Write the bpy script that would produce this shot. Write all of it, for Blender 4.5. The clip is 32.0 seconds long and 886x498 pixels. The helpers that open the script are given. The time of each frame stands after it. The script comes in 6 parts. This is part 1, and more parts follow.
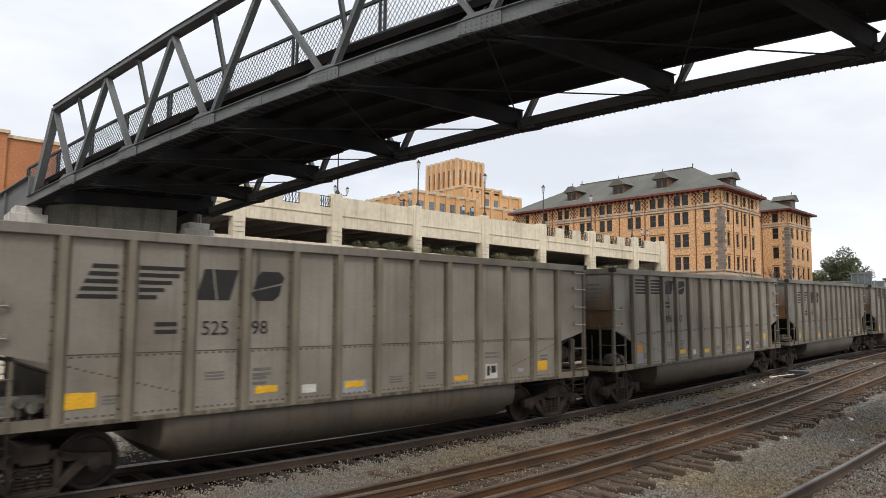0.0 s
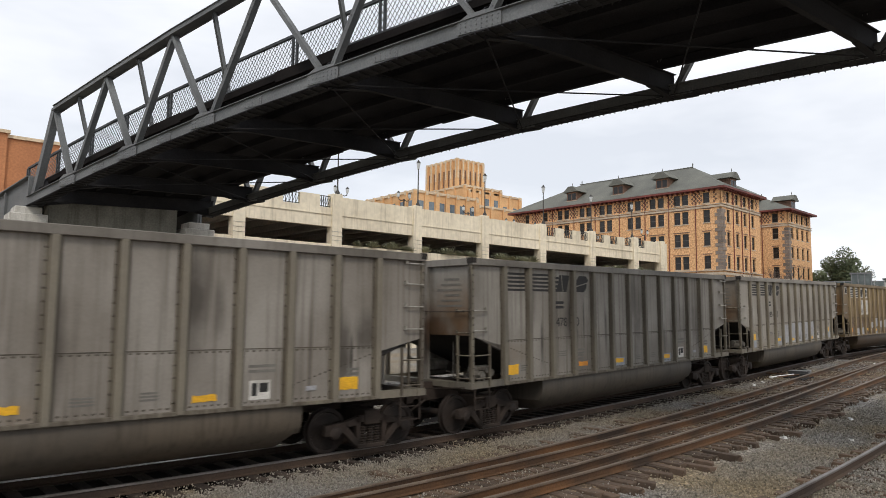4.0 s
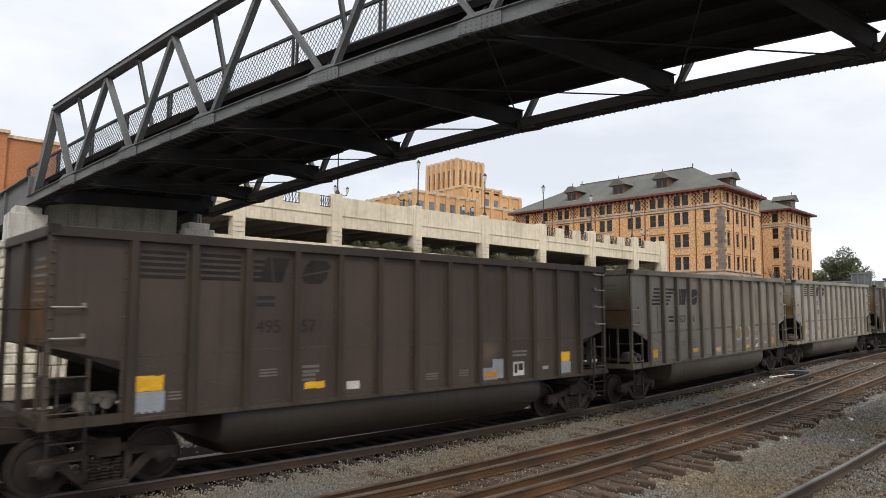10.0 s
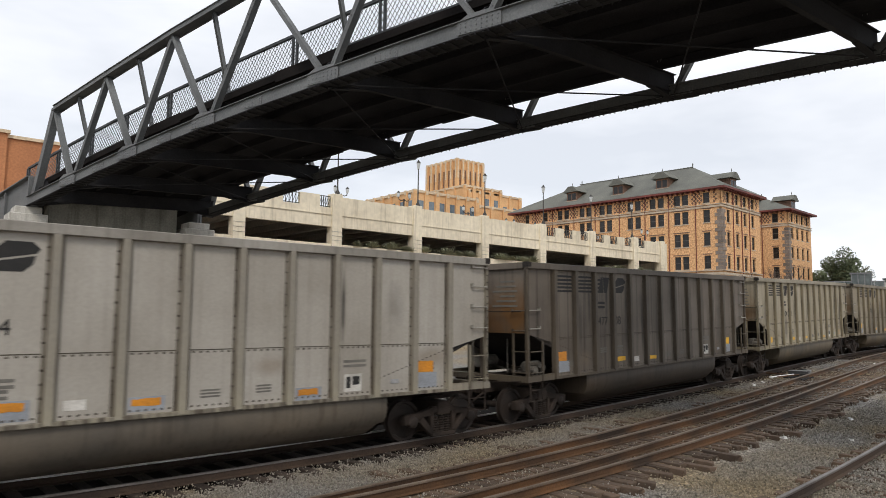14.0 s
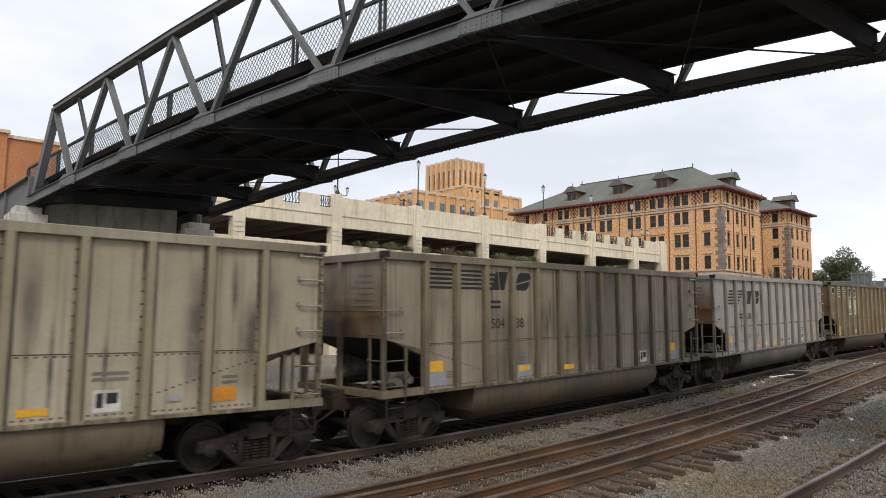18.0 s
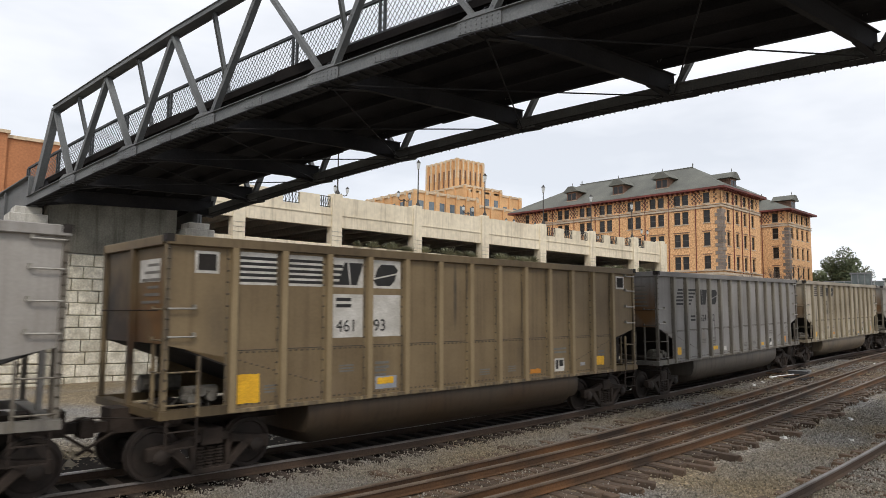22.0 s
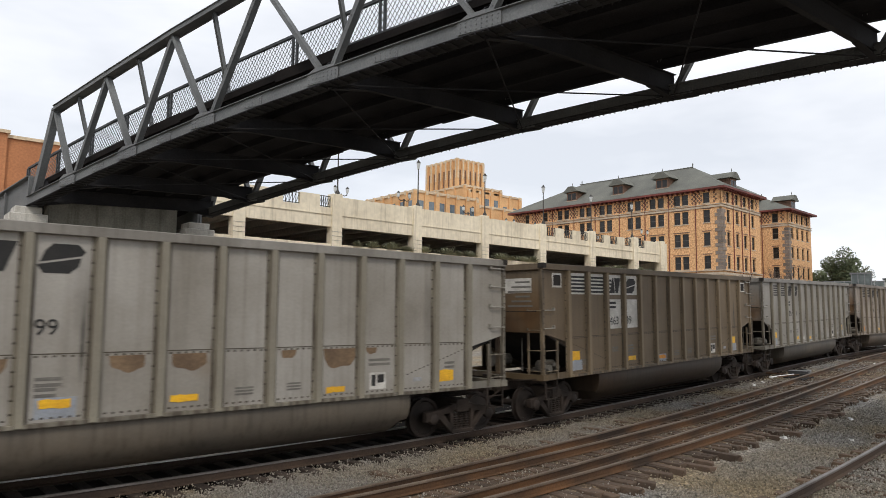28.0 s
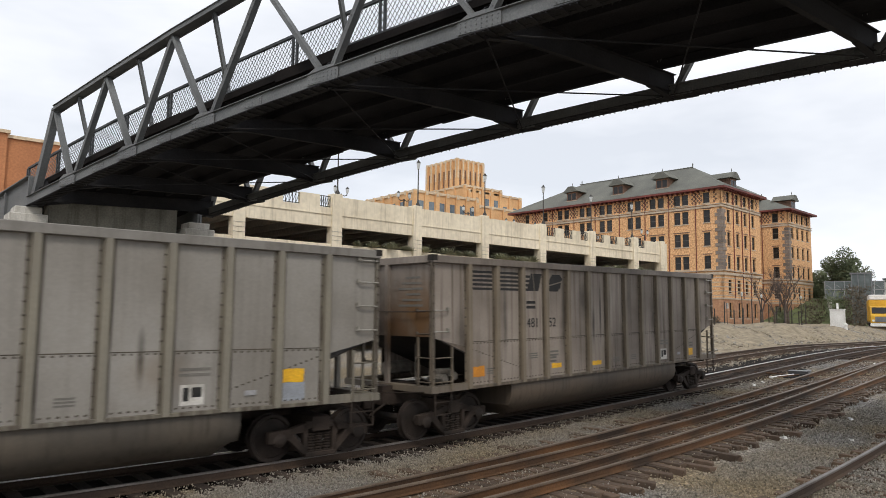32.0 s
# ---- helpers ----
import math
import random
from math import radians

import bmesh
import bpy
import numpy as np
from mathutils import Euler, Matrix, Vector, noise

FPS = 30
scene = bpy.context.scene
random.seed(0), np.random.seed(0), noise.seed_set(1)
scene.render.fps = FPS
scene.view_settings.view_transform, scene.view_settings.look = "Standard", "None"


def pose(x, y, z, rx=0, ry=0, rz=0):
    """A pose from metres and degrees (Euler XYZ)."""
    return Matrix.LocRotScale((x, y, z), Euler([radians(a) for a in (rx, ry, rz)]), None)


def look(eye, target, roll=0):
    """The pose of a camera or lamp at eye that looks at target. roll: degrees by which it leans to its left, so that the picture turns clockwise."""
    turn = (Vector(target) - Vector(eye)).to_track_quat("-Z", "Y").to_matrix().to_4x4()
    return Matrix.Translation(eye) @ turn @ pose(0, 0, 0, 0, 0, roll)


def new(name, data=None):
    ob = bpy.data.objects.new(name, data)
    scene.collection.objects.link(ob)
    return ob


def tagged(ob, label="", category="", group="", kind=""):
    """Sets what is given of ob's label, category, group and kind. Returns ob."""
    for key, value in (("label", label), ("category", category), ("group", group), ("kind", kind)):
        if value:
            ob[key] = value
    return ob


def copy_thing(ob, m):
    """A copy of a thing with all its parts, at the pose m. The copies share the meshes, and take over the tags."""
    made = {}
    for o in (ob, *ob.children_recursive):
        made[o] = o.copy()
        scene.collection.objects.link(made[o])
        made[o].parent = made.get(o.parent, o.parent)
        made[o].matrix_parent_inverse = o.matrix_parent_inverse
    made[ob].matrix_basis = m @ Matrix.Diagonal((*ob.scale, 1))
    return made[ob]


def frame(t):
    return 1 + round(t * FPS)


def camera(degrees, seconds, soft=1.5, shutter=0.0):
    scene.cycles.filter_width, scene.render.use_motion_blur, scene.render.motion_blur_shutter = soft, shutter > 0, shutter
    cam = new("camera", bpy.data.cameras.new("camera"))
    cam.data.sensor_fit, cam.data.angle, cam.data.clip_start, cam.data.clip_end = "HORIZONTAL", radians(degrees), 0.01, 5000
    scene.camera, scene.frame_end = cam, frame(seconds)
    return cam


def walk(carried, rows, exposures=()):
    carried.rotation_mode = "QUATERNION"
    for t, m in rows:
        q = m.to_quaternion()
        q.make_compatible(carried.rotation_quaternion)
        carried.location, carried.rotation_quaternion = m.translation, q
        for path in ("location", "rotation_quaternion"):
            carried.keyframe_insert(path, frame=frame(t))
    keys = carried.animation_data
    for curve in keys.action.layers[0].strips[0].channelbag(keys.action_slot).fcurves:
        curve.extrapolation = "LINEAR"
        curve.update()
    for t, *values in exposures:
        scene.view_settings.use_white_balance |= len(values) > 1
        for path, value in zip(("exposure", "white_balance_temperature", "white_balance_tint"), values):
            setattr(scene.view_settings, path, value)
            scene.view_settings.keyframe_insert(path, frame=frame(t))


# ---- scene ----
cam = camera(65.05, 32.0, soft=0.5, shutter=0.2)
EYE = (0.0, 0.0, 2.878)
YAW, PITCH, ROLL = 0.6827, 0.0995, 0.739
AIM = (math.sin(YAW) * math.cos(PITCH) * 50, math.cos(YAW) * math.cos(PITCH) * 50, EYE[2] + math.sin(PITCH) * 50)
walk(cam, [(0.0, look(EYE, AIM, ROLL)), (32.0, look(EYE, AIM, ROLL))], exposures=[(0.0, 0.0), (32.0, 0.0)])

# world: a thin overcast over a pale sky
world = bpy.data.worlds.new("overcast_sky")
scene.world = world
world.use_nodes = True
wn, wl = world.node_tree.nodes, world.node_tree.links
wn.clear()
SUN_EL, SUN_ROT = radians(47), radians(215)


def build_world():
    out = wn.new("ShaderNodeOutputWorld")
    sky = wn.new("ShaderNodeTexSky")
    sky.sky_type, sky.sun_disc, sky.sun_elevation, sky.sun_rotation = "NISHITA", False, SUN_EL, SUN_ROT
    blue = wn.new("ShaderNodeBackground")
    blue.inputs[1].default_value = 0.10
    wl.new(sky.outputs[0], blue.inputs[0])
    geo = wn.new("ShaderNodeTexCoord")
    squash = wn.new("ShaderNodeMapping")
    squash.inputs["Scale"].default_value, squash.inputs["Location"].default_value = (1.0, 1.0, 3.0), (0.55, 0.2, 0.4)
    wl.new(geo.outputs["Generated"], squash.inputs[0])
    puff = wn.new("ShaderNodeTexNoise")
    puff.inputs["Scale"].default_value, puff.inputs["Detail"].default_value = 1.6, 5
    puff.inputs["Roughness"].default_value = 0.56
    wl.new(squash.outputs[0], puff.inputs["Vector"])
    ramp = wn.new("ShaderNodeValToRGB")
    ramp.color_ramp.elements[0].position, ramp.color_ramp.elements[1].position = 0.34, 0.64
    ramp.color_ramp.elements[0].color = (0.635, 0.66, 0.71, 1)
    ramp.color_ramp.elements[1].color = (0.935, 0.94, 0.965, 1)
    wl.new(puff.outputs["Fac"], ramp.inputs[0])
    cloud = wn.new("ShaderNodeBackground")
    cloud.inputs[1].default_value = 1.36
    wl.new(ramp.outputs[0], cloud.inputs[0])
    mix = wn.new("ShaderNodeMixShader")
    mix.inputs[0].default_value = 0.86
    wl.new(blue.outputs[0], mix.inputs[1])
    wl.new(cloud.outputs[0], mix.inputs[2])
    wl.new(mix.outputs[0], out.inputs[0])


build_world()
sun = new("sun", bpy.data.lights.new("sun", "SUN"))
sun.data.energy, sun.data.angle, sun.data.color = 1.55, radians(14), (1.0, 0.92, 0.815)
sun.matrix_world = look((-40, -60, 78), (0, 0, 0))


# ---- materials ----
def mat(name, base, dark=None, rough=0.7, metal=0.0, scale=3.0, fine=40.0, bump=0.15, streak=0.0, tint=0.0, spec=0.4, mixlo=0.35, mixhi=0.7, grain=0.5):
    """Base colour broken up by large stains and fine grain; streak: vertical runs; tint: change from piece to piece."""
    m = bpy.data.materials.new(name)
    m.use_nodes = True
    n, l = m.node_tree.nodes, m.node_tree.links
    b = n["Principled BSDF"]
    b.inputs["Roughness"].default_value, b.inputs["Metallic"].default_value = rough, metal
    b.inputs["Specular IOR Level"].default_value = spec
    dark = dark or tuple(c * 0.6 for c in base)
    co = n.new("ShaderNodeTexCoord")
    big = n.new("ShaderNodeTexNoise")
    big.inputs["Scale"].default_value, big.inputs["Detail"].default_value = scale, 6
    small = n.new("ShaderNodeTexNoise")
    small.inputs["Scale"].default_value, small.inputs["Detail"].default_value = fine, 3
    for t in (big, small):
        l.new(co.outputs["Object"], t.inputs["Vector"])
    r = n.new("ShaderNodeValToRGB")
    r.color_ramp.elements[0].position, r.color_ramp.elements[1].position = mixlo, mixhi
    r.color_ramp.elements[0].color, r.color_ramp.elements[1].color = (*dark, 1), (*base, 1)
    l.new(big.outputs["Fac"], r.inputs[0])
    col = r.outputs[0]

    def blend(kind, fac, a, bb):
        x = n.new("ShaderNodeMixRGB")
        x.blend_type = kind
        for sock, v in zip(x.inputs, (fac, a, bb)):
            if isinstance(v, (int, float)):
                sock.default_value = v
            elif isinstance(v, tuple):
                sock.default_value = v
            else:
                l.new(v, sock)
        return x.outputs[0]

    sr = n.new("ShaderNodeValToRGB")
    sr.color_ramp.elements[0].color, sr.color_ramp.elements[1].color = (0.62, 0.62, 0.62, 1), (1.25, 1.25, 1.25, 1)
    sr.color_ramp.elements[0].position, sr.color_ramp.elements[1].position = 0.3, 0.7
    l.new(small.outputs["Fac"], sr.inputs[0])
    col = blend("MULTIPLY", grain, col, sr.outputs[0])
    if streak:
        mp = n.new("ShaderNodeMapping")
        mp.inputs["Scale"].default_value = (5.0, 5.0, 0.35)
        l.new(co.outputs["Object"], mp.inputs[0])
        st = n.new("ShaderNodeTexNoise")
        st.inputs["Scale"].default_value, st.inputs["Detail"].default_value = 1.0, 4
        l.new(mp.outputs[0], st.inputs["Vector"])
        rr = n.new("ShaderNodeValToRGB")
        rr.color_ramp.elements[0].position, rr.color_ramp.elements[1].position = 0.50, 0.72
        rr.color_ramp.elements[0].color, rr.color_ramp.elements[1].color = (1, 1, 1, 1), (0.35, 0.31, 0.27, 1)
        l.new(st.outputs["Fac"], rr.inputs[0])
        col = blend("MULTIPLY", streak, col, rr.outputs[0])
    if tint:
        oi = n.new("ShaderNodeObjectInfo")
        tr = n.new("ShaderNodeMapRange")
        tr.inputs["To Min"].default_value, tr.inputs["To Max"].default_value = 1 - tint, 1 + tint
        l.new(oi.outputs["Random"], tr.inputs["Value"])
        hs = n.new("ShaderNodeHueSaturation")
        l.new(tr.outputs[0], hs.inputs["Value"])
        l.new(col, hs.inputs["Color"])
        col = hs.outputs[0]
    l.new(col, b.inputs["Base Color"])
    bp = n.new("ShaderNodeBump")
    bp.inputs["Strength"].default_value, bp.inputs["Distance"].default_value = bump, 0.02
    l.new(small.outputs["Fac"], bp.inputs["Height"])
    l.new(bp.outputs[0], b.inputs["Normal"])
    return m


def by_island(m, lo, hi):
    """Each loose piece of a joined mesh a little lighter or darker."""
    n, l = m.node_tree.nodes, m.node_tree.links
    b = n["Principled BSDF"]
    src = b.inputs["Base Color"].links[0].from_socket
    g = n.new("ShaderNodeNewGeometry")
    mr = n.new("ShaderNodeMapRange")
    mr.inputs["To Min"].default_value, mr.inputs["To Max"].default_value = lo, hi
    l.new(g.outputs["Random Per Island"], mr.inputs["Value"])
    hs = n.new("ShaderNodeHueSaturation")
    l.new(mr.outputs[0], hs.inputs["Value"])
    l.new(src, hs.inputs["Color"])
    l.new(hs.outputs[0], b.inputs["Base Color"])


def flat(name, base, rough=0.6, metal=0.0):
    return mat(name, base, tuple(c * 0.8 for c in base), rough, metal, 6, 60, 0.05)


def gravel(name, tones, size, dust, patch=0.22):
    """Packed crushed stone: each stone of its own tone, dark joints in relief, broad drifts between two tones."""
    m = bpy.data.materials.new(name)
    m.use_nodes = True
    n, l = m.node_tree.nodes, m.node_tree.links
    b = n["Principled BSDF"]
    b.inputs["Roughness"].default_value, b.inputs["Specular IOR Level"].default_value = 0.95, 0.2
    co = n.new("ShaderNodeTexCoord")
    drift = n.new("ShaderNodeTexNoise")
    drift.inputs["Scale"].default_value, drift.inputs["Detail"].default_value = patch, 4
    stone = n.new("ShaderNodeTexVoronoi")
    stone.inputs["Scale"].default_value = 1.0 / size
    joint = n.new("ShaderNodeTexVoronoi")
    joint.feature = "DISTANCE_TO_EDGE"
    joint.inputs["Scale"].default_value = 1.0 / size
    for t in (drift, stone, joint):
        l.new(co.outputs["Object"], t.inputs["Vector"])
    base = n.new("ShaderNodeValToRGB")
    base.color_ramp.elements[0].position, base.color_ramp.elements[1].position = 0.40, 0.60
    base.color_ramp.elements[0].color, base.color_ramp.elements[1].color = (*tones[0], 1), (*tones[1], 1)
    l.new(drift.outputs["Fac"], base.inputs[0])
    sep = n.new("ShaderNodeSeparateColor")
    l.new(stone.outputs["Color"], sep.inputs[0])
    tone = n.new("ShaderNodeMapRange")
    tone.inputs["To Min"].default_value, tone.inputs["To Max"].default_value = 0.45, 1.45
    l.new(sep.outputs[0], tone.inputs["Value"])
    hs = n.new("ShaderNodeHueSaturation")
    l.new(tone.outputs[0], hs.inputs["Value"])
    l.new(base.outputs[0], hs.inputs["Color"])
    gap = n.new("ShaderNodeMapRange")
    gap.inputs["From Max"].default_value, gap.inputs["To Min"].default_value, gap.inputs["To Max"].default_value = 0.12, 0.85, 0.0
    l.new(joint.outputs["Distance"], gap.inputs["Value"])
    mx = n.new("ShaderNodeMixRGB")
    l.new(gap.outputs[0], mx.inputs[0])
    l.new(hs.outputs[0], mx.inputs[1])
    mx.inputs[2].default_value = (*dust, 1)
    l.new(mx.outputs[0], b.inputs["Base Color"])
    bp = n.new("ShaderNodeBump")
    bp.inputs["Strength"].default_value, bp.inputs["Distance"].default_value = 0.9, size * 0.5
    l.new(joint.outputs["Distance"], bp.inputs["Height"])
    l.new(bp.outputs[0], b.inputs["Normal"])
    return m


M = {}
M["ballast"] = gravel("ballast", ((0.305, 0.243, 0.157), (0.285, 0.275, 0.258)), 0.052, (0.075, 0.062, 0.046))
M["stone_chip"] = mat("stone_chip", (0.31, 0.31, 0.305), (0.32, 0.262, 0.175), 0.9, 0, 0.22, 14, 0.3)
by_island(M["stone_chip"], 0.42, 1.10)
M["gravel_bank"] = mat("gravel_bank", (0.33, 0.275, 0.195), (0.18, 0.15, 0.10), 0.95, 0, 1.8, 9, 1.0)
M["rail_rust"] = mat("rail_rust", (0.155, 0.076, 0.032), (0.042, 0.028, 0.019), 0.8, 0.2, 0.6, 30, 0.3)
M["rail_dark"] = mat("rail_dark", (0.095, 0.062, 0.042), (0.042, 0.029, 0.022), 0.8, 0.2, 0.6, 30, 0.3)
# oil-stained, then taken near black: the train's shade put into the colour
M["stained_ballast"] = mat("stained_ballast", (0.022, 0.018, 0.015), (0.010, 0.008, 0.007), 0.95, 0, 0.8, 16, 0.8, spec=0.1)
M["rusty_ballast"] = gravel("rusty_ballast", ((0.15, 0.098, 0.056), (0.175, 0.135, 0.095)), 0.05, (0.04, 0.028, 0.02), 0.5)
M["rail_dull"] = mat("rail_dull", (0.215, 0.165, 0.125), (0.115, 0.083, 0.060), 0.45, 0.3, 1.0, 30, 0.05, spec=0.4)
# near-white far rail head: the sky's glint put into the metal's colour
M["rail_shine"] = mat("rail_shine", (0.82, 0.80, 0.78), (0.66, 0.64, 0.62), 0.34, 0.7, 1.0, 30, 0.02)
M["rail_worn"] = mat("rail_worn", (0.235, 0.215, 0.205), (0.13, 0.115, 0.105), 0.5, 0.4, 1.0, 30, 0.04, spec=0.3)
# tie colour halved for the train track, carrying the shade below the cars
M["shaded_tie"] = mat("shaded_tie", (0.078, 0.055, 0.040), (0.028, 0.020, 0.016), 0.9, 0, 1.5, 25, 0.6, tint=0.35)
M["tie"] = mat("tie", (0.150, 0.100, 0.066), (0.060, 0.042, 0.030), 0.9, 0, 1.5, 25, 0.6, tint=0.35)
M["truck"] = mat("truck", (0.054, 0.040, 0.032), (0.019, 0.0145, 0.012), 0.85, 0.1, 2, 25, 0.3, spec=0.25)
M["wheel"] = mat("wheel", (0.040, 0.030, 0.025), (0.016, 0.0125, 0.0105), 0.7, 0.2, 3, 25, 0.2, spec=0.3)
M["decal_black"] = mat("decal_black", (0.013, 0.013, 0.0135), (0.022, 0.021, 0.020), 0.7, 0, 3, 30, 0.05)
M["decal_white"] = mat("decal_white", (0.62, 0.60, 0.56), (0.42, 0.40, 0.36), 0.7, 0, 3, 30, 0.05)
M["decal_yellow"] = mat("decal_yellow", (0.80, 0.45, 0.02), (0.62, 0.33, 0.02), 0.55, 0, 3, 30, 0.05)
M["decal_orange"] = mat("decal_orange", (0.66, 0.26, 0.02), (0.45, 0.18, 0.02), 0.55, 0, 3, 30, 0.05)
M["decal_grey"] = mat("decal_grey", (0.31, 0.335, 0.37), (0.23, 0.245, 0.27), 0.7, 0, 3, 30, 0.05)
M["decal_pale"] = mat("decal_pale", (0.355, 0.36, 0.375), (0.28, 0.28, 0.285), 0.7, 0, 3, 30, 0.05)
M["decal_tan"] = mat("decal_tan", (0.26, 0.19, 0.10), (0.17, 0.12, 0.065), 0.8, 0, 3, 20, 0.1)
M["decal_rust"] = mat("decal_rust", (0.20, 0.135, 0.080), (0.12, 0.080, 0.05), 0.9, 0, 3, 20, 0.2)
M["stencil"] = mat("stencil", (0.12, 0.112, 0.10), (0.17, 0.16, 0.14), 0.7, 0, 3, 30, 0.05)
M["rivet"] = mat("rivet", (0.085, 0.07, 0.05), (0.05, 0.042, 0.032), 0.8, 0, 2, 20, 0.1)
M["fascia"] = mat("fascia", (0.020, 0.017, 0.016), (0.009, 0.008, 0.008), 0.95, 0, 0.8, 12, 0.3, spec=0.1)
M["brake_dust"] = mat("brake_dust", (0.20, 0.185, 0.16), (0.07, 0.062, 0.052), 0.8, 0.2, 4, 25, 0.2)
M["handrail"] = mat("handrail", (0.46, 0.445, 0.41), (0.24, 0.225, 0.19), 0.5, 0.3, 4, 25, 0.1)
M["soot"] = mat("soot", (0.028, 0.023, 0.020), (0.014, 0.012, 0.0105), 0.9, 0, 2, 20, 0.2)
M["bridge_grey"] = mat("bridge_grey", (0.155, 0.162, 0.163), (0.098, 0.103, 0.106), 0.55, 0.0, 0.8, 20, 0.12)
# bridge_grey darkened for steel below the deck, its shade painted in
M["bridge_shaded"] = mat("bridge_shaded", (0.040, 0.040, 0.044), (0.024, 0.024, 0.027), 0.85, 0.0, 0.8, 20, 0.15, spec=0.2)
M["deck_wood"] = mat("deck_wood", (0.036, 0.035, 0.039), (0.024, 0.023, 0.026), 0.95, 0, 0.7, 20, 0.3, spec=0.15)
M["railing"] = mat("railing", (0.050, 0.056, 0.060), (0.032, 0.036, 0.04), 0.5, 0.1, 2, 30, 0.1)
M["mesh_wire"] = mat("mesh_wire", (0.20, 0.21, 0.22), (0.14, 0.145, 0.15), 0.5, 0.4, 2, 30, 0.1)
M["pier_concrete"] = mat("pier_concrete", (0.66, 0.645, 0.60), (0.46, 0.445, 0.405), 0.9, 0, 0.8, 20, 0.2, streak=0.4)
# pier_concrete at half tone: the shade under the deck put into the colour
M["pier_shaded"] = mat("pier_shaded", (0.30, 0.295, 0.255), (0.17, 0.165, 0.14), 0.9, 0, 0.7, 14, 0.2, streak=0.5)
M["pier_stone"] = mat("pier_stone", (0.80, 0.765, 0.66), (0.50, 0.46, 0.365), 0.9, 0, 2.2, 12, 0.8, tint=0.16)
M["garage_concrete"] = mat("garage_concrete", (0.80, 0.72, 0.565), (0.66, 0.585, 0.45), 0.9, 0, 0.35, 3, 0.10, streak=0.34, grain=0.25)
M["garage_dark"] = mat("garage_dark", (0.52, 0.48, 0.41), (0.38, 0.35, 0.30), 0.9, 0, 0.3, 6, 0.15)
M["brick_orange"] = mat("brick_orange", (0.86, 0.55, 0.29), (0.50, 0.25, 0.115), 0.9, 0, 3.6, 9, 0.4, mixlo=0.34, mixhi=0.66, grain=0.8)
M["brick_base"] = mat("brick_base", (0.50, 0.29, 0.17), (0.34, 0.18, 0.105), 0.9, 0, 1.2, 6, 0.3)
M["brick_dark"] = mat("brick_dark", (0.27, 0.155, 0.10), (0.16, 0.095, 0.07), 0.9, 0, 0.6, 6, 0.3)
M["stone_grey"] = mat("stone_grey", (0.27, 0.225, 0.19), (0.165, 0.135, 0.115), 0.9, 0, 0.6, 4, 0.5, tint=0.2)
M["trim_stone"] = mat("trim_stone", (0.54, 0.46, 0.36), (0.42, 0.34, 0.26), 0.9, 0, 0.6, 6, 0.2)
M["slate"] = mat("slate", (0.165, 0.168, 0.145), (0.115, 0.118, 0.105), 0.8, 0, 0.3, 5, 0.3)
M["eave_red"] = mat("eave_red", (0.20, 0.05, 0.04), (0.12, 0.035, 0.03), 0.6, 0, 0.5, 8, 0.1)
M["window_frame"] = mat("window_frame", (0.085, 0.075, 0.065), (0.06, 0.052, 0.046), 0.6, 0, 1, 10, 0.1)
M["glass"] = mat("glass", (0.040, 0.038, 0.036), (0.016, 0.016, 0.017), 0.16, 0, 0.25, 1, 0.0, spec=0.3)
M["glass_blue"] = mat("glass_blue", (0.16, 0.21, 0.25), (0.09, 0.12, 0.15), 0.12, 0, 0.25, 1, 0.0, spec=0.6)
M["deco_brick"] = mat("deco_brick", (0.72, 0.46, 0.24), (0.60, 0.35, 0.165), 0.9, 0, 0.25, 3, 0.2, grain=0.3)
M["deco_stone"] = mat("deco_stone", (0.70, 0.58, 0.42), (0.58, 0.46, 0.32), 0.9, 0, 0.25, 3, 0.2)
M["lattice_brick"] = mat("lattice_brick", (0.20, 0.12, 0.085), (0.14, 0.085, 0.06), 0.9, 0, 0.6, 6, 0.2)
M["brush"] = mat("brush", (0.13, 0.105, 0.075), (0.065, 0.055, 0.038), 0.9, 0, 0.8, 8, 0.2)
M["grey_glass"] = mat("grey_glass", (0.16, 0.185, 0.185), (0.09, 0.11, 0.11), 0.2, 0, 0.3, 2, 0.0, spec=0.5)
M["left_brick"] = mat("left_brick", (0.50, 0.22, 0.10), (0.38, 0.16, 0.075), 0.9, 0, 0.25, 5, 0.2)
M["lamp_metal"] = mat("lamp_metal", (0.06, 0.055, 0.05), (0.035, 0.033, 0.03), 0.5, 0.3, 2, 20, 0.1)
M["lamp_glass"] = mat("lamp_glass", (0.66, 0.68, 0.68), (0.5, 0.52, 0.52), 0.3, 0, 4, 10, 0.0)
M["leaf"] = mat("leaf", (0.175, 0.205, 0.115), (0.095, 0.118, 0.062), 0.8, 0, 0.7, 8, 0.2, tint=0.2)
M["shrub"] = mat("shrub", (0.36, 0.355, 0.25), (0.17, 0.18, 0.115), 0.85, 0, 2.0, 12, 0.2, tint=0.25)
M["bark"] = mat("bark", (0.13, 0.10, 0.085), (0.07, 0.055, 0.048), 0.9, 0, 2.0, 20, 0.4)
M["white_paint"] = mat("white_paint", (0.78, 0.78, 0.77), (0.62, 0.62, 0.60), 0.5, 0, 1, 10, 0.05)
M["yellow_paint"] = mat("yellow_paint", (0.72, 0.42, 0.04), (0.55, 0.31, 0.03), 0.45, 0, 1, 10, 0.05)
M["steel_grey"] = mat("steel_grey", (0.22, 0.23, 0.24), (0.14, 0.145, 0.15), 0.5, 0.3, 1, 10, 0.1)
